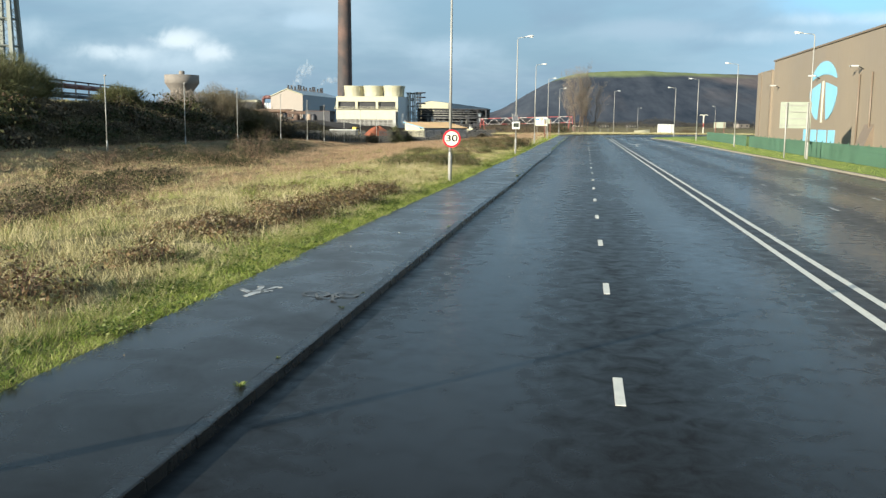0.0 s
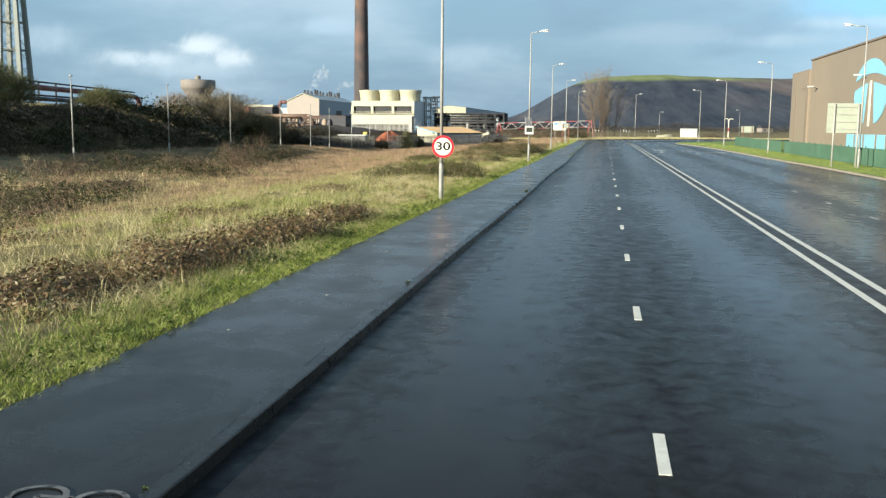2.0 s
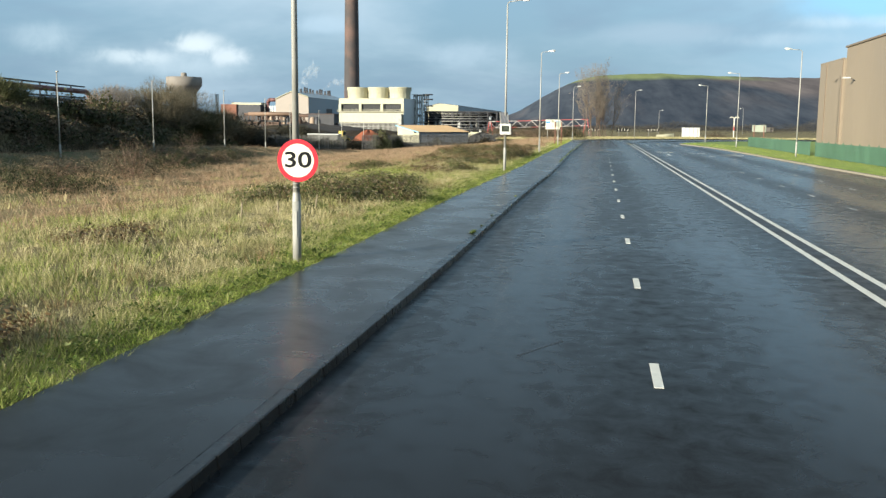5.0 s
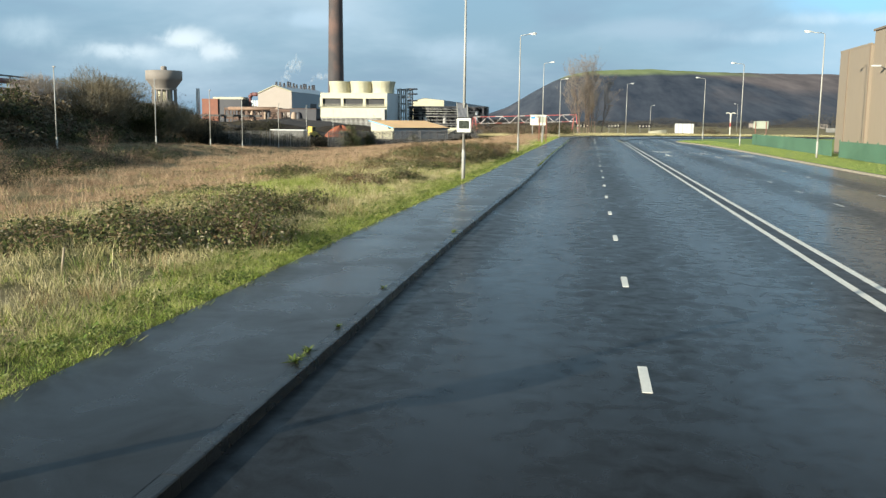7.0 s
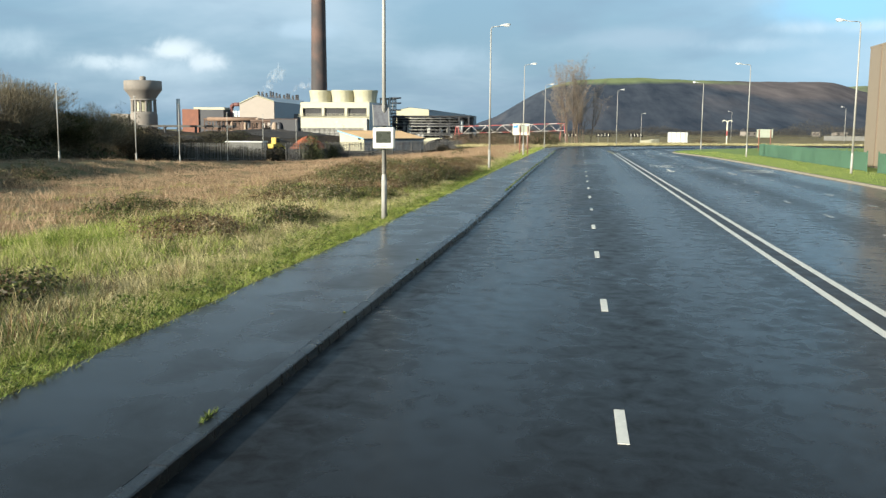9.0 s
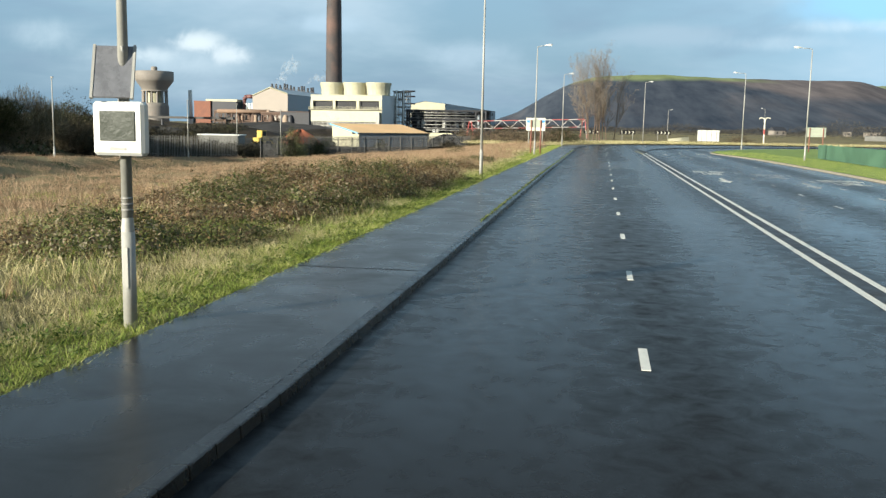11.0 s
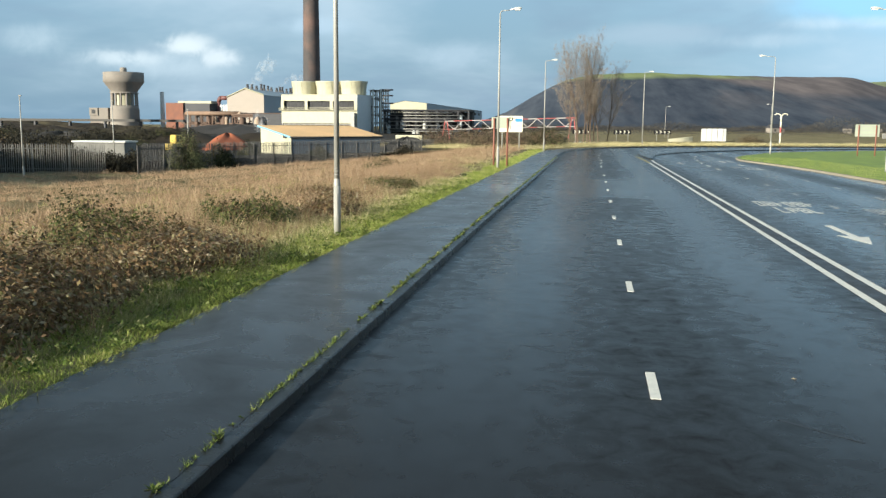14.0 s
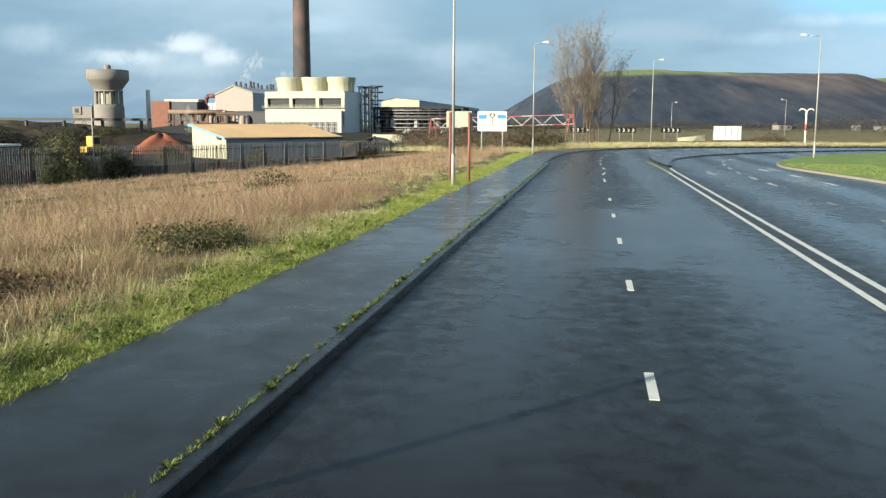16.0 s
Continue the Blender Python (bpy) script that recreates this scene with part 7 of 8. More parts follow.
def pipe_works():
    """Rusty pipe runs and vessels between the halls."""
    r = random.Random(11)
    for n, (x, y, w, h) in enumerate(((-204, 520, 30, 9.5), (-188, 500, 30, 9.0), (-164, 485, 24, 8.5))):
        ob = steel_frame("pipe_rack", (x, y, -2.5), int(w / 6), 1, 2, 6, 6, h / 2, "rusty steel pipe rack with stacked pipes", "steel structure", M_RUST, 0.5)
        for k in range(5):
            part("pipe", Shape().rod((-2, 1 + k, h * (0.5 if k < 3 else 1.0) + 0.8), (w + 2, 1 + k, h * (0.5 if k < 3 else 1.0) + 0.8), 0.5, 0.5, 8), (M_RUST, M_PALE, M_DARK)[k % 3], ob)
        for k in range(3):
            part("vessel", Shape().lathe([(1.5, 0), (1.5, h * 0.8), (1.0, h * 0.95), (0.3, h)], (r.uniform(2, w), -3, 0), 14), (M_RUST, M_SPOILC, M_DARK)[k], ob)
    pipe = thing("overland_pipe", (-192, 497, -2.5), 0, "large rust-brown overland pipe on stubs", "pipe")
    part("run", Shape().rod((0, 0, 10.0), (28, -4, 10.0), 1.0, 1.0, 12), M_ORANGE, pipe)
    part("drop", Shape().tube([(28, -4, 10.0), (29.2, -4.2, 9.5), (29.6, -4.2, 8), (29.6, -4.2, 0)], 1.1, 12), M_SPOILC, pipe)
    for k in range(5):
        part("stub", Shape().box((2 + k * 6, -0.3 - k * 0.9, 4.5), (0.6, 0.6, 10)), M_RUST, pipe)
    dark = thing("dark_annex", (-146, 482, -2.5), 0, "dark sheeted annex beside the cooling tower", "industrial building")
    part("wall", Shape().box((0, 5, 5.0), (14, 10, 10.0)), M_DARK, dark)
    part("roof", Shape().box((0, 5, 10.1), (14.6, 10.6, 0.3)), M_RUST, dark)
    belt = thing("conveyor", (-150, 300, 0), 0, "long low covered conveyor across the yard", "conveyor")
    part("gallery", Shape().box((0, 0, 3.3), (100, 1.5, 0.6)), M_CONVEYOR, belt)
    for k in range(11):
        part("trestle", Shape().box((-48 + k * 9.6, 0, 1.2), (0.4, 0.8, 3.8)), M_DARK, belt)


M_CONVEYOR = mat("dirty_conveyor_sheet", (0.06, 0.055, 0.05), 0.8, var=0.4, scale=0.2, fine=3)
M_SPOILC = mat("stained_concrete", (0.30, 0.22, 0.16), 0.85, var=0.2, scale=0.2, fine=2)
M_ORANGE = mat("rust_brown", (0.19, 0.12, 0.08), 0.8, var=0.25, scale=0.3, fine=3)
pipe_works()


def heap(name, x, y, z, rx, ry, h, material, label, seed):
    n, k = 56, 14
    pts, faces = [], []
    for j in range(k + 1):
        t = j / k
        for i in range(n):
            a = 2 * math.pi * i / n
            rr = (1 - t) * (1 + 0.12 * math.sin(3 * a + seed) + 0.07 * math.sin(7 * a + 2 * seed))
            px, py = rx * rr * math.cos(a), ry * rr * math.sin(a)
            pts.append((px, py, h * (1 - (1 - t) ** 1.8) * (1 + 0.08 * math.sin(5 * a + seed * 3)) + 0.10 * h * min(1, 2 * t) * float(wave(px, py, 5.5, seed))))
    faces = [(j * n + i, j * n + (i + 1) % n, (j + 1) * n + (i + 1) % n, (j + 1) * n + i) for j in range(k) for i in range(n)]
    return single(name, Shape().add(pts, faces, True), material, label, "heap", "", (x, y, z))


heap("ore_mound", -46.5, 199, -1.4, 3.8, 4.5, 2.7, M_HEAP, "orange-red iron ore heap in the yard", 1.0)
heap("coal_mound", -24.5, 205.5, -1.5, 4.2, 4.5, 2.6, M_COAL, "dark spoil heap behind the store shed", 2.2)
heap("coal_mound", -72, 203, -1.5, 15, 9, 2.8, M_COAL, "long dark spoil heap behind the palisade", 3.7)
heap("spoil_mound", -80, 240, -1.5, 22, 12, 3.3, M_SPOIL, "long brown spoil heap in the works yard", 3.1)
heap("spoil_mound", -112, 262, -1.5, 30, 14, 3.3, M_SPOIL, "long brown spoil heap in the works yard", 4.6)
heap("spoil_mound", -160, 330, -2.0, 60, 20, 4.6, M_SPOIL, "long brown spoil heap in the works yard", 5.7)
heap("spoil_mound", -260, 430, -2.5, 75, 24, 6.2, M_SPOIL, "long brown spoil heap in the works yard", 6.3)
heap("spoil_mound", -62, 262, -1.5, 16, 9, 2.6, M_SPOIL, "long brown spoil heap in the works yard", 7.9)
heap("spoil_mound", -120, 385, -2.5, 40, 16, 4.6, M_COAL, "dark spoil heap before the cooling tower", 9.1)


def loader():
    ob = thing("yard_loader", (-49.4, 190.2, -1.15), 65, "yellow wheeled yard loader with cab", "vehicle")
    ob.scale = (0.72, 0.72, 0.72)
    part("body", Shape().soft_box((0, 0, 1.5), (3.0, 1.8, 1.0), 0.12), M_YEL, ob)
    part("cab", Shape().soft_box((0.2, 0, 2.7), (1.4, 1.5, 1.5), 0.12), M_YEL, ob)
    part("window", Shape().box((0.2, -0.77, 2.8), (1.0, 0.04, 0.9)), M_VOID, ob)
    part("bucket", Shape().add([(1.9, -1, 0.5), (1.9, 1, 0.5), (3.0, 1, 0.5), (3.0, -1, 0.5), (1.9, -1, 1.6), (1.9, 1, 1.6)], [(0, 3, 2, 1), (0, 1, 5, 4), (0, 4, 3), (1, 2, 5), (4, 5, 2, 3)]), M_YEL, ob)
    for x in (-1.0, 1.1):
        for y in (-0.95, 0.95):
            part("wheel", Shape().rod((x, y - 0.2, 0.7), (x, y + 0.2, 0.7), 0.7, 0.7, 16), M_BLACK, ob)


loader()

cabin = thing("site_cabin", (-46.0, 168.6, -1.85), 4, "low white site cabin behind the palisade", "cabin")
part("body", Shape().soft_box((0, 0, 1.4), (5.0, 2.5, 2.6), 0.05), M_SHADE, cabin)
part("roof", Shape().soft_box((0, 0, 2.78), (5.3, 2.8, 0.16), 0.03), M_WHITE, cabin)
wall = single("yard_wall", Shape().soft_box((0, 0, 0.9), (5.0, 0.4, 2.6), 0.05), M_CREAM, "low cream yard wall", "wall", "", (-34.0, 254, -1.3))


def truss(name, place, length, rise, label):
    ob = thing(name, place, 0, label, "gantry")
    n = 14
    s = length / n
    zt = lambda x: 5.6 + rise * x / length
    for i in range(n):
        a, b = i * s, (i + 1) * s
        part("top_chord", Shape().rod((a, 0, zt(a)), (b, 0, zt(b)), 0.11, 0.11, 5), M_OLDRED if i % 3 else M_GANTRY, ob)
        part("bottom_chord", Shape().rod((a, 0, zt(a) - 1.9), (b, 0, zt(b) - 1.9), 0.09, 0.09, 5), M_GANTRY if i % 3 else M_OLDRED, ob)
        part("brace", Shape().rod((a, 0, zt(a) - (1.9 if i % 2 else 0)), (b, 0, zt(b) - (0 if i % 2 else 1.9)), 0.075, 0.075, 5), M_GANTRY, ob)
    for x in (0.3, length - 0.5):
        for dx in (-1.2, 1.2):
            part("leg", Shape().rod((x + dx, 0, -0.5), (x + dx * 0.2, 0, zt(x)), 0.15, 0.12, 6), M_OLDRED, ob, "faded red leg")
    return ob


truss("pipe_gantry", (-33.8, 294, -1.9), 29.5, 1.0, "red and white lattice gantry carrying pipes")


def steel_pylon():
    ob = thing("lattice_tower", (-162.2, 236, 0), 8, "tall pale steel lattice tower", "tower")
    H, b0, b1 = 75, 3.3, 1.0
    c = lambda z, sx, sy: Vector((sx * (b0 + (b1 - b0) * z / H), sy * (b0 + (b1 - b0) * z / H), z))
    cs = [(-1, -1), (1, -1), (1, 1), (-1, 1)]
    for sx, sy in cs:
        p, q = c(0, sx, sy), c(H, sx, sy)
        o = [Vector((dx, dy, 0)) for dx, dy in ((-0.62, -0.62), (0.62, -0.62), (0.62, 0.62), (-0.62, 0.62))]
        part("leg", Shape().add([p + v for v in o] + [q + v * 0.7 for v in o], [(3, 2, 1, 0), (4, 5, 6, 7), (0, 1, 5, 4), (1, 2, 6, 5), (2, 3, 7, 6), (3, 0, 4, 7)]), M_PYLON, ob)
    for k in range(10):
        z0, z1 = k * 7.5, (k + 1) * 7.5
        for (ax, ay), (bx, by) in zip(cs, cs[1:] + cs[:1]):
            part("girt", Shape().rod(c(z1, ax, ay), c(z1, bx, by), 0.24, 0.24, 4), M_PYLON, ob)
            for f0, f1, e0, e1 in ((0, 0.5, 0, 1), (0.5, 1, 1, 0), (0, 0.5, 1, 0), (0.5, 1, 0, 1)):
                za, zb = z0 + f0 * 7.5, z0 + f1 * 7.5
                part("brace", Shape().rod(c(za, ax, ay).lerp(c(za, bx, by), e0), c(zb, ax, ay).lerp(c(zb, bx, by), e1), 0.075, 0.075, 4), M_PYLON, ob)


M_PYLON = mat("pale_green_grey_steel", (0.17, 0.185, 0.165), 0.6, 0.1, var=0.2, scale=0.4, fine=4)
steel_pylon()


def pipe_bridge():
    ob = thing("pipe_bridge", (0, 0, 0), 0, "rusty pipe bridge on trestles along the bank top", "pipe bridge")
    pts = [Vector((-71, 70, 0)), Vector((-79, 119, 0)), Vector((-88, 166, 0))]
    def at(t):
        t = t * 2
        i = min(1, int(t))
        return pts[i].lerp(pts[i + 1], t - i)
    n = 16
    for i in range(n):
        a, b = at(i / n), at((i + 1) / n)
        for z, r, m in ((8.5, 0.12, M_DARK), (7.7, 0.40, M_PIPERED), (6.6, 0.14, M_DARK), (6.1, 0.3, M_DARK), (5.3, 0.2, M_DARK)):
            part("pipe" if r > 0.2 else "chord", Shape().rod(a + Vector((0, 0, z)), b + Vector((0, 0, z)), r, r, 8), m, ob)
        part("trestle", Shape().rod(a + Vector((0, 0, 3)), a + Vector((0, 0, 8.5)), 0.14, 0.14, 5), M_DARK, ob)
    e = at(1.0)
    d = (pts[2] - pts[1]).normalized()
    part("end_bend", Shape().tube([e + Vector((0, 0, 7.7)), e + d * 1.5 + Vector((0, 0, 7.5)), e + d * 2.6 + Vector((0, 0, 6.7)), e + d * 3.0 + Vector((0, 0, 5.6)), e + d * 3.0 + Vector((0, 0, 2.5))], 0.45, 10), M_PIPERED, ob, "faded red down-turned pipe end")
    part("end_sleeve", Shape().rod(e + d * 3.0 + Vector((0, 0, 6.6)), e + d * 3.0 + Vector((0, 0, 4.2)), 0.5, 0.5, 10), M_SIGNWHITE, ob, "white pipe sleeve")


pipe_bridge()


def steam(place, drift, size, n, seed, label):
    """A plume of steam: hundreds of thin wisps that spread as they drift up and away."""
    r = np.random.default_rng(seed)
    t = r.uniform(0, 1, n) ** 0.8
    c = np.array(drift) * t[:, None] + r.normal(size=(n, 3)) * (size * (0.16 + 0.5 * t))[:, None] * np.array([1, 0.6, 0.8])
    c[:, 2] += size * 0.35 * np.sin(t * 7 + seed) * t
    s = size * (0.22 + 0.40 * t) * r.uniform(0.5, 1.3, n)
    u = r.normal(size=(n, 3))
    u /= np.linalg.norm(u, axis=1)[:, None]
    w = np.cross(u, r.normal(size=(n, 3)))
    w /= np.linalg.norm(w, axis=1)[:, None]
    k = 9
    ring = [u * math.cos(2 * math.pi * i / k) + w * math.sin(2 * math.pi * i / k) for i in range(k)]
    v = np.stack([c + q * s[:, None] * r.uniform(0.7, 1.1, n)[:, None] for q in ring], 1).reshape(-1, 3)
    me = raw_mesh("steam", v, np.arange(n * k), k)
    me.materials.append(M_STEAM)
    tagged(new("steam_plume", me), label, "steam", "", "stuff").matrix_basis = pose(*place)


M_STEAM = bpy.data.materials.new("thin_steam")
M_STEAM.use_nodes = True
tree = M_STEAM.node_tree
body, clear = tree.nodes.new("ShaderNodeBsdfTranslucent"), tree.nodes.new("ShaderNodeBsdfTransparent")
front, both, thin = tree.nodes.new("ShaderNodeBsdfDiffuse"), tree.nodes.new("ShaderNodeAddShader"), tree.nodes.new("ShaderNodeMixShader")
body.inputs[0].default_value, front.inputs[0].default_value = (0.48, 0.48, 0.48, 1), (0.48, 0.48, 0.48, 1)
link(tree, body.outputs[0], both.inputs[0])
link(tree, front.outputs[0], both.inputs[1])
thin.inputs[0].default_value = 0.10
link(tree, clear.outputs[0], thin.inputs[1])
link(tree, both.outputs[0], thin.inputs[2])
link(tree, thin.outputs[0], tree.nodes["Material Output"].inputs[0])
steam((-202.5, 600, 24.5), (17, 0, 13), 4.2, 42, 3, "white steam drifting off the roof vents of the hall")
steam((-182, 600, 24), (13, 0, 8), 3.2, 32, 5, "white steam drifting off the roof vents of the hall")
steam((-38.6, 188.6, 1.6), (0.6, 0.4, 1.9), 0.75, 34, 8, "white steam rising at the corner of the store shed")


# ---- bushes, hedges and houses beyond the bend ----
for i, (x, y, rx, rz) in enumerate([(-12.5, 192, 2.0, 2.3), (-9.4, 197, 2.2, 2.6), (-6.6, 201, 2.0, 2.7), (-14.5, 199, 2.6, 2.2), (-17, 206, 2.8, 2.3), (-11.5, 206, 2.8, 2.6), (-8, 211, 2.2, 2.4), (-21, 214, 3.2, 2.3), (-5.4, 207, 1.9, 2.9), (-16, 218, 3.2, 2.4), (-11, 222, 3.0, 2.0), (-24, 226, 3.4, 2.2), (-6, 226, 2.4, 1.6)]):
    bush("thicket", x, y, rx, rx, rz, 500 + i, M_SHRUB if i in (2, 8) else M_BROWNSHRUB, "bare brown thicket behind the road signs", 2600, 0.08, 60, z=0.0, group="thicket behind the signs")
for i, (x, y, rx, rz) in enumerate([(-33.2, 165.5, 1.2, 1.9), (-46.5, 160.5, 1.6, 1.9), (-52.0, 176, 2.4, 2.0), (-58, 170, 3.2, 2.4), (-29.5, 183, 1.0, 1.3), (-22, 193, 1.6, 1.4), (-18.5, 198, 2.0, 1.6), (-66, 178, 3.6, 2.6), (-36.5, 181, 1.0, 1.8)]):
    bush("yard_bush", x, y, rx, rx, rz, 560 + i, M_SHRUB if i % 2 == 0 else M_BROWNSHRUB, "grey-brown bush by the palisade fence", 5200, 0.09, 60, z=-1.2, group="bushes by the palisade")


scrub_mesh = [leaf_cloud(2.6, 2.6, 1.5, 2200, 0.085, 620 + i, 0.35) for i in range(3)]
for i, me in enumerate(scrub_mesh):
    me.materials.append((M_DARKSCRUB, M_SHRUB, M_DARKSCRUB)[i])
sr = random.Random(77)
for i in range(60):
    y = sr.uniform(182, 290)
    x = -sr.uniform(53 + 0.35 * (y - 182), 70 + 0.75 * (y - 182))
    ob = part("yard_scrub", scrub_mesh[i % 3], None, None)
    k = sr.uniform(0.7, 1.5)
    ob.matrix_basis = pose(x, y, -1.2 + sr.uniform(0, 1.6), 0, 0, sr.uniform(0, 360)) @ Matrix.Diagonal((k * 1.3, k, k * sr.uniform(0.7, 1.1), 1))
    tagged(ob, "low brown scrub growing over the works yard", "bush", "scrub in the works yard")
bush("verge_bush", 28.2, 262, 2.8, 2.0, 1.5, 640, M_BROWNSHRUB, "low dark brown bush beside the white container", 2600, 0.09, 40, z=-0.1)
bush("yard_bush", -34.4, 161.6, 1.75, 1.75, 3.1, 641, M_OLIVE, "tall grey-green bush behind the palisade fence", 9000, 0.075, 60, z=-1.4, group="bushes by the palisade")


for i, (x, y, rx, rz) in enumerate([(-48.5, 155.5, 2.4, 1.7), (-45.0, 157.5, 2.2, 1.5), (-50.5, 160, 2.8, 2.6), (-41.5, 159.0, 2.0, 1.5), (-38.6, 159.6, 1.6, 1.4), (-46.8, 156.8, 2.2, 1.6), (-43.3, 158.4, 2.0, 1.6), (-49.0, 147.5, 2.4, 2.2), (-51.5, 149.5, 2.8, 3.0), (-53.0, 153.0, 2.6, 4.6), (-56.5, 152.0, 3.4, 5.4), (-54.5, 149.0, 3.2, 2.6), (-59.0, 147.0, 3.8, 3.2), (-65, 145, 4.0, 3.6), (-52.8, 153.5, 2.4, 2.2), (-72, 142, 4.2, 3.6)]):
    bush("bank_bush", x, y, rx, rx, rz, 660 + i, M_DARKSCRUB, "dark dense bush where the bank meets the palisade", 6500, 0.10, 50, z=-1.3, group="bushes at the end of the bank")


def far_woods():
    """Hedges and winter woods at the foot of the hill."""
    r = np.random.default_rng(9)
    n = 90000
    band = r.choice(4, n, p=(0.06, 0.16, 0.33, 0.45))
    az = np.radians(r.uniform(-9, 40, n))
    d = np.array([330, 430, 600, 820])[band] + 14 * np.sin(az * 40 + band) + r.uniform(-8, 8, n)
    hmax = np.array([0.7, 1.5, 4.0, 7.5])[band] * (1 + 0.9 * ss(0.14, 0.24, az)) * (0.55 + 0.45 * np.sin(az * 23 + band * 2) * np.sin(az * 57 + band)) * (0.7 + 0.5 * r.uniform(0, 1, n))
    c = np.stack([d * np.sin(az), 80 + d * np.cos(az), np.abs(hmax) * r.uniform(0, 1, n)], 1)
    s = np.array([0.14, 0.2, 0.34, 0.5])[band] * r.uniform(0.5, 1.2, n)
    u = r.normal(size=(n, 3))
    u /= np.linalg.norm(u, axis=1)[:, None]
    w = np.cross(u, r.normal(size=(n, 3)))
    w /= np.linalg.norm(w, axis=1)[:, None]
    v = np.stack([c - u * s[:, None], c + w * s[:, None] * 0.6, c + u * s[:, None], c - w * s[:, None] * 0.6], 1).reshape(-1, 3)
    me = raw_mesh("far_woods", v, np.arange(n * 4), 4)
    me.materials.append(M_FARWOOD)
    tagged(new("far_woods", me), "dark winter hedges and woods below the hill", "woods", "", "stuff")


far_woods()


def house(x, y, w, d, h, rz, wall_m, roof_m):
    ob = thing("house", (x, y, 0), rz, "small distant house with pitched roof below the hill", "house", "houses below the hill")
    part("wall", Shape().box((0, 0, h / 2), (w, d, h)), wall_m, ob)
    part("roof", Shape().add([(-w / 2 - .3, -d / 2 - .3, h), (w / 2 + .3, -d / 2 - .3, h), (w / 2 + .3, d / 2 + .3, h), (-w / 2 - .3, d / 2 + .3, h), (-w / 2, 0, h + d * 0.4), (w / 2, 0, h + d * 0.4)],
                             [(0, 1, 5, 4), (2, 3, 4, 5), (0, 4, 3), (1, 2, 5), (3, 2, 1, 0)]), roof_m, ob)
    for i in (-0.25, 0.25):
        part("window", Shape().box((w * i, -d / 2 - 0.02, h * 0.55), (1.2, 0.1, 1.3)), M_VOID, ob)


hr = random.Random(2)
for i, (x, y) in enumerate([(108, 660), (160, 700), (172, 690)]):
    house(x, y, 6 + hr.uniform(-1, 3), 6, 3.0, hr.uniform(-30, 30), M_CONC, M_DARK)
single("field_wall", Shape().soft_box((0, 0, 0), (75, 0.5, 1.4), 0.1), M_SHADE, "long pale wall across the far field", "wall", "", (110, 335, 1.0))
single("barrier_board", Shape().add([(0, 0, 0.5), (4.4, 0, 0.5), (4.4, 0, 2.0), (0, 0, 1.5), (0, .15, .5), (4.4, .15, .5), (4.4, .15, 2.0), (0, .15, 1.5)], [(0, 1, 2, 3), (7, 6, 5, 4), (0, 3, 7, 4), (1, 5, 6, 2), (3, 2, 6, 7)]), M_CREAM, "low pale barrier board on the verge", "barrier", "", (13.6, 262, -0.9))


# ---- small things beside the kerb ----
def weed_mesh(seed, r):
    g = np.random.default_rng(seed)
    n = 34
    a = g.uniform(0, 2 * math.pi, n)
    l = r * g.uniform(0.5, 1.1, n)
    up = g.uniform(0.1, 0.8, n) * r
    w = 0.005 + 0.004 * g.uniform(0, 1, n)
    b = np.zeros((n, 3))
    t = np.stack([np.cos(a) * l, np.sin(a) * l, up], 1)
    m = t * np.array([0.55, 0.55, 0.85])
    s = np.stack([-np.sin(a) * w, np.cos(a) * w, np.zeros(n)], 1)
    v = np.stack([b, m + s, t, m - s], 1).reshape(-1, 3)
    me = raw_mesh("leaf_rosette", v, np.arange(n * 4), 4)
    me.materials.append(M_WEED)
    return me


weeds = [weed_mesh(700 + i, 0.085) for i in range(4)]
wr = random.Random(21)
places = [(7.45, 1.0), (8.6, 0.4), (11.4, 0.7), (12.6, 0.4), (21.6, 0.8), (23.4, 0.35), (43.9, 1.3), (44.4, 1.0), (45.6, 0.8), (48.3, 0.8), (52, 0.4), (55.7, 0.9), (60.5, 0.5), (66, 0.5)]
y = 87.6
while y < 166:
    places.append((y, wr.choice((0.3, 0.4, 0.4, 0.5, 0.6, 0.8, 1.05))))
    y += wr.choice((0.12, 0.16, 0.2, 0.3, 0.5))
for i, (y, s) in enumerate(places):
    ob = part("weed", weeds[i % 4], None, None)
    ob.matrix_basis = pose(float(kerb_x(y)) - 0.165 + wr.uniform(-0.03, 0.02), y, 0.118, 0, 0, wr.uniform(0, 360)) @ Matrix.Diagonal((s, s * 1.4, s, 1))
    tagged(ob, "small green weed growing in the kerb joint", "weed", "weeds along the kerb")
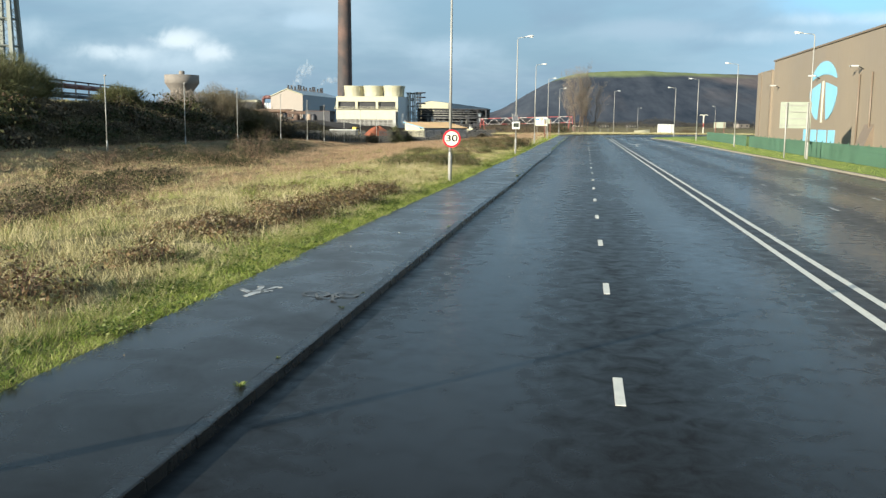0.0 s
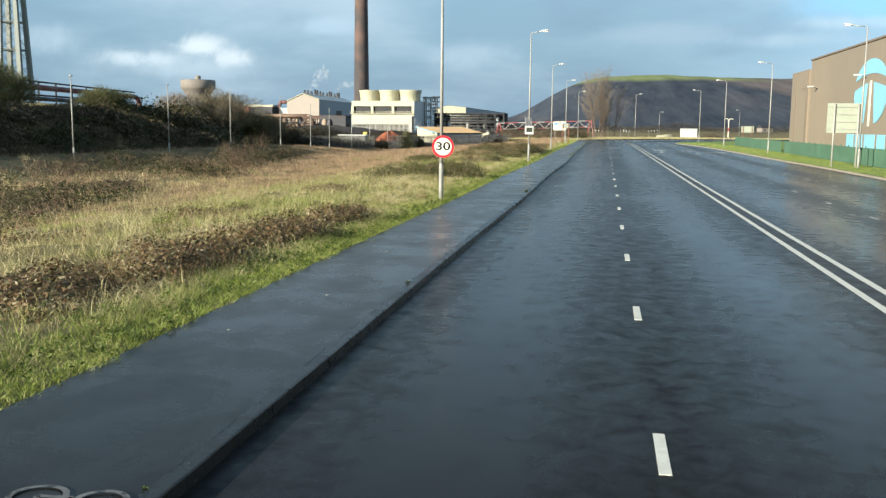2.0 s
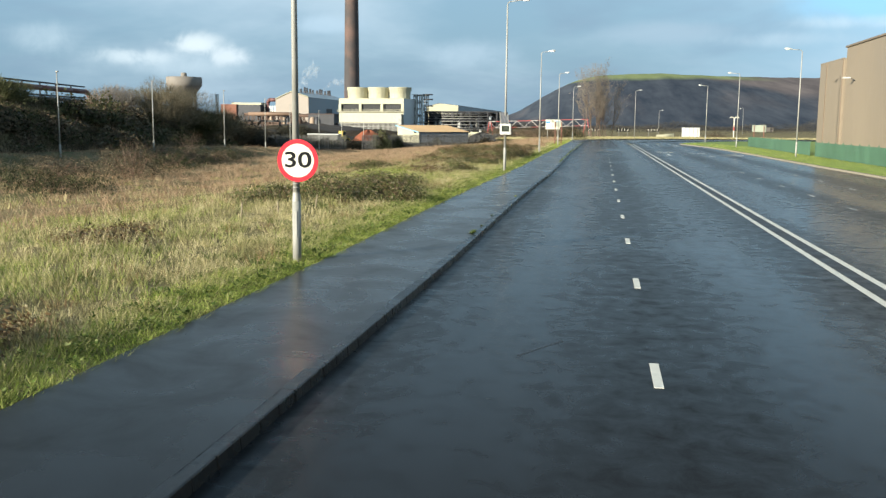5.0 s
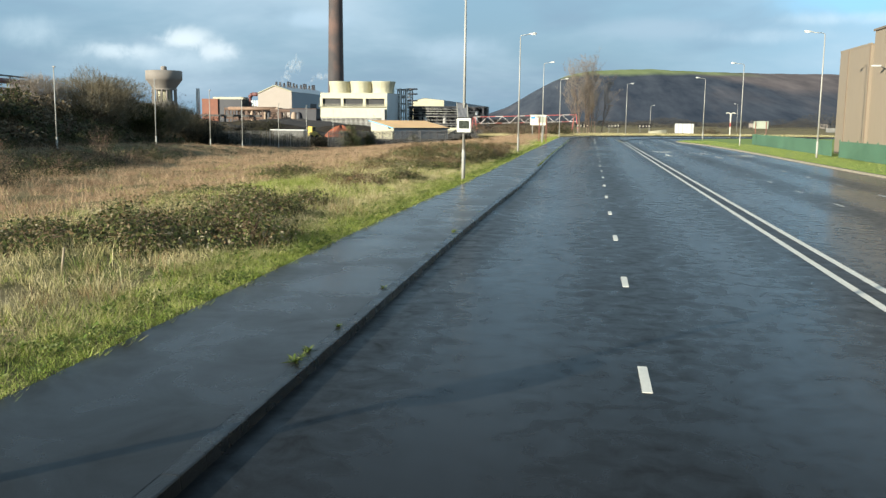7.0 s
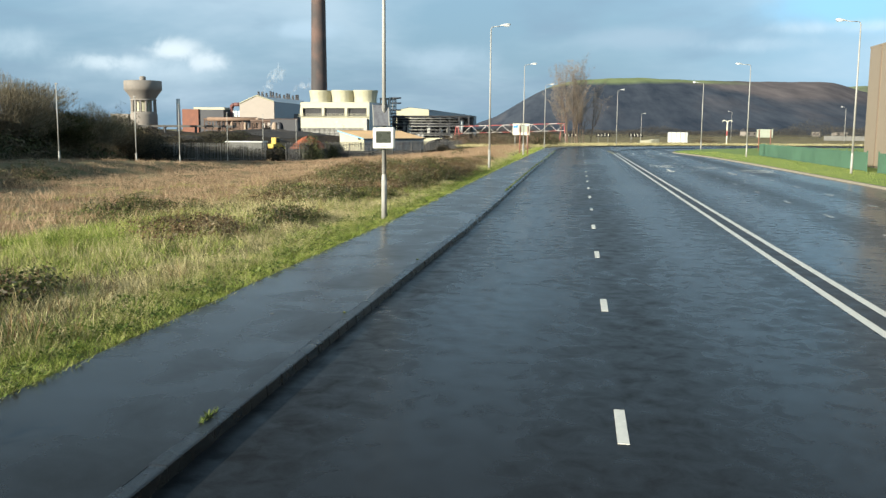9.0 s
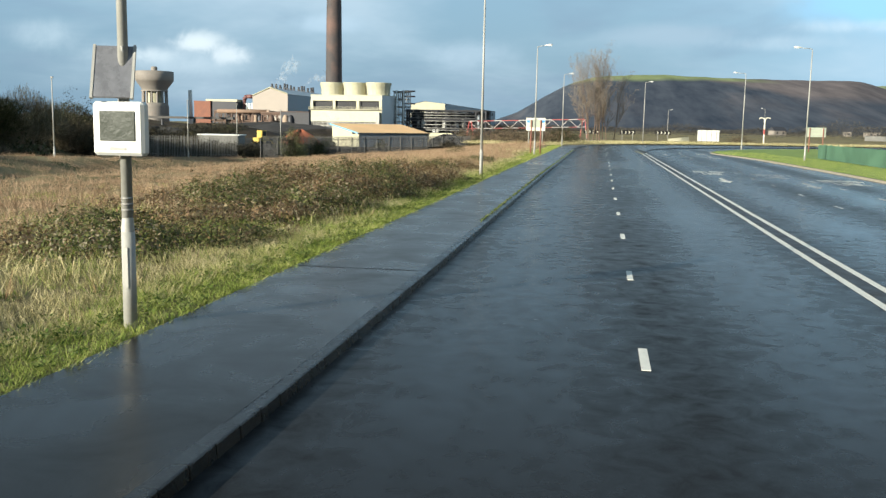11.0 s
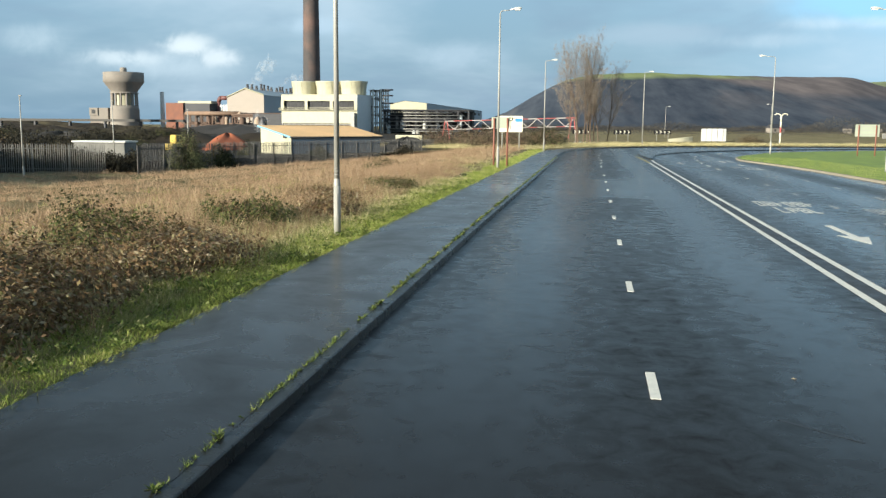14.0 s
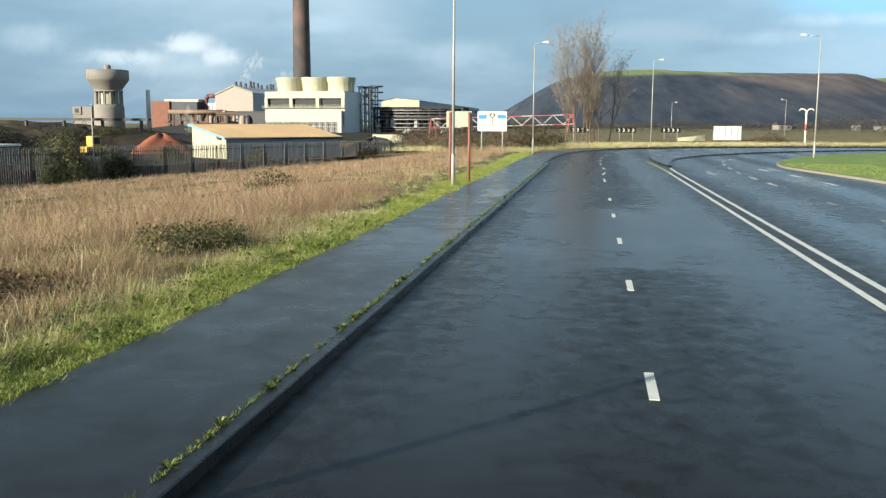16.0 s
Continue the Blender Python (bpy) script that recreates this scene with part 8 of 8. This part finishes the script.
# moss and fine grass that fill the joint behind the kerb
n = 9000
y = np.concatenate([rng.uniform(87.4, 168, n - 120), rng.uniform(43.9, 44.4, 60), rng.uniform(55.5, 55.9, 60)])
keep = (wave(y * 0, y, 2.3, 0.7) + 0.7 * wave(y * 0, y, 0.8, 1.9) > -0.15) | (y < 60)
y = y[keep]
blades("kerb_moss", kerb_x(y) - 0.163 + rng.normal(0, 0.011, len(y)), y, rng.uniform(0.02, 0.075, len(y)), 0.013, 1.0, M_WEED, "moss and fine grass in the joint behind the kerb", np.full(len(y), 0.135), bend=False)
for i, (x, y) in enumerate([(-4.9, 17.5), (-4.1, 24.6), (-4.6, 25.1), (-4.4, 20.1), (-5.1, 8.3), (-4.3, 60.2), (-4.0, 93.0), (1.9, 99.0), (-2.1, 84.8)]):
    ob = part("litter_scrap", Shape().add([(0, 0, 0), (0.07, 0.01, 0.01), (0.08, 0.05, 0.004), (0.01, 0.04, 0.015), (0, 0, 0.004), (0.07, 0.01, 0.014), (0.08, 0.05, 0.008), (0.01, 0.04, 0.019)],
                                          [(3, 2, 1, 0), (4, 5, 6, 7), (0, 1, 5, 4), (1, 2, 6, 5), (2, 3, 7, 6), (3, 0, 4, 7)]), M_SIGNWHITE if i % 3 == 0 else M_WOOD, None)
    ob.matrix_basis = pose(x, y, 0.137 if x < -3 else 0.002, 0, 0, wr.uniform(0, 360)) @ Matrix.Diagonal((0.6, 0.6, 0.6, 1))
    tagged(ob, "small scrap of litter lying on the asphalt", "litter")
stakes = Shape().rod((0, 0, -0.1), (0.02, 0.01, 0.42), 0.025, 0.02, 6).mesh("stake")
stakes.materials.append(M_WOOD)
for x, y in ((-9.2, 46.5), (-8.6, 48.0), (-9.6, 44.8), (-7.6, 116.5), (-8.3, 120.2), (-8.9, 128.5), (-9.4, 127.6)):
    ob = part("wooden_stake", stakes, None, None)
    ob.matrix_basis = pose(x, y, float(ground_z(x, y)) - 0.02, wr.uniform(-8, 8), wr.uniform(-8, 8), 0)
    tagged(ob, "weathered wooden stake in rough grass", "stake")


# ---- kerb stones along the footway ----
def kerb_stones():
    def block(l):
        prof = [(0.014, -0.04), (0.012, 0.010), (0.003, 0.108), (-0.003, 0.117), (-0.014, 0.121), (-0.155, 0.1245), (-0.155, -0.04)]
        n = len(prof)
        pts = [(x, yy, z) for yy in (0.0, 0.012, l - 0.012, l) for x, z in prof]
        pts = [(x - (0.003 if i // n in (0, 3) and -0.1 < x < 0.03 else 0), y, z - (0.002 if i // n in (0, 3) and z > 0 and x > -0.1 else 0)) for i, (x, y, z) in enumerate(pts)]
        faces = [tuple(reversed(range(n))), tuple(range(3 * n, 4 * n))] + [(k * n + i, k * n + (i + 1) % n, (k + 1) * n + (i + 1) % n, (k + 1) * n + i) for k in range(3) for i in range(n)]
        return pts, faces
    me = Shape().add(*block(0.4565)).mesh("kerb_stone")
    me.materials.append(M_KERB)
    r = random.Random(33)
    for i in range(300):
        y = -4.0 + 0.457 * i
        part("kerb_stone", me, None, kerb_left).matrix_basis = pose(float(kerb_x(y)) + r.uniform(-0.0015, 0.0015), y, r.uniform(-0.0015, 0.0015), 0, 0, r.uniform(-0.1, 0.1))
    rest = Shape()
    y = -4.0 + 0.457 * 300
    while y < 168:
        pts, faces = block(0.91)
        rest.add([(x + float(kerb_x(y)), b + y, z) for x, b, z in pts], faces)
        y += 0.915
    tagged(part("kerb_stone_run", rest, M_KERB, kerb_left), kind="stuff")


kerb_stones()
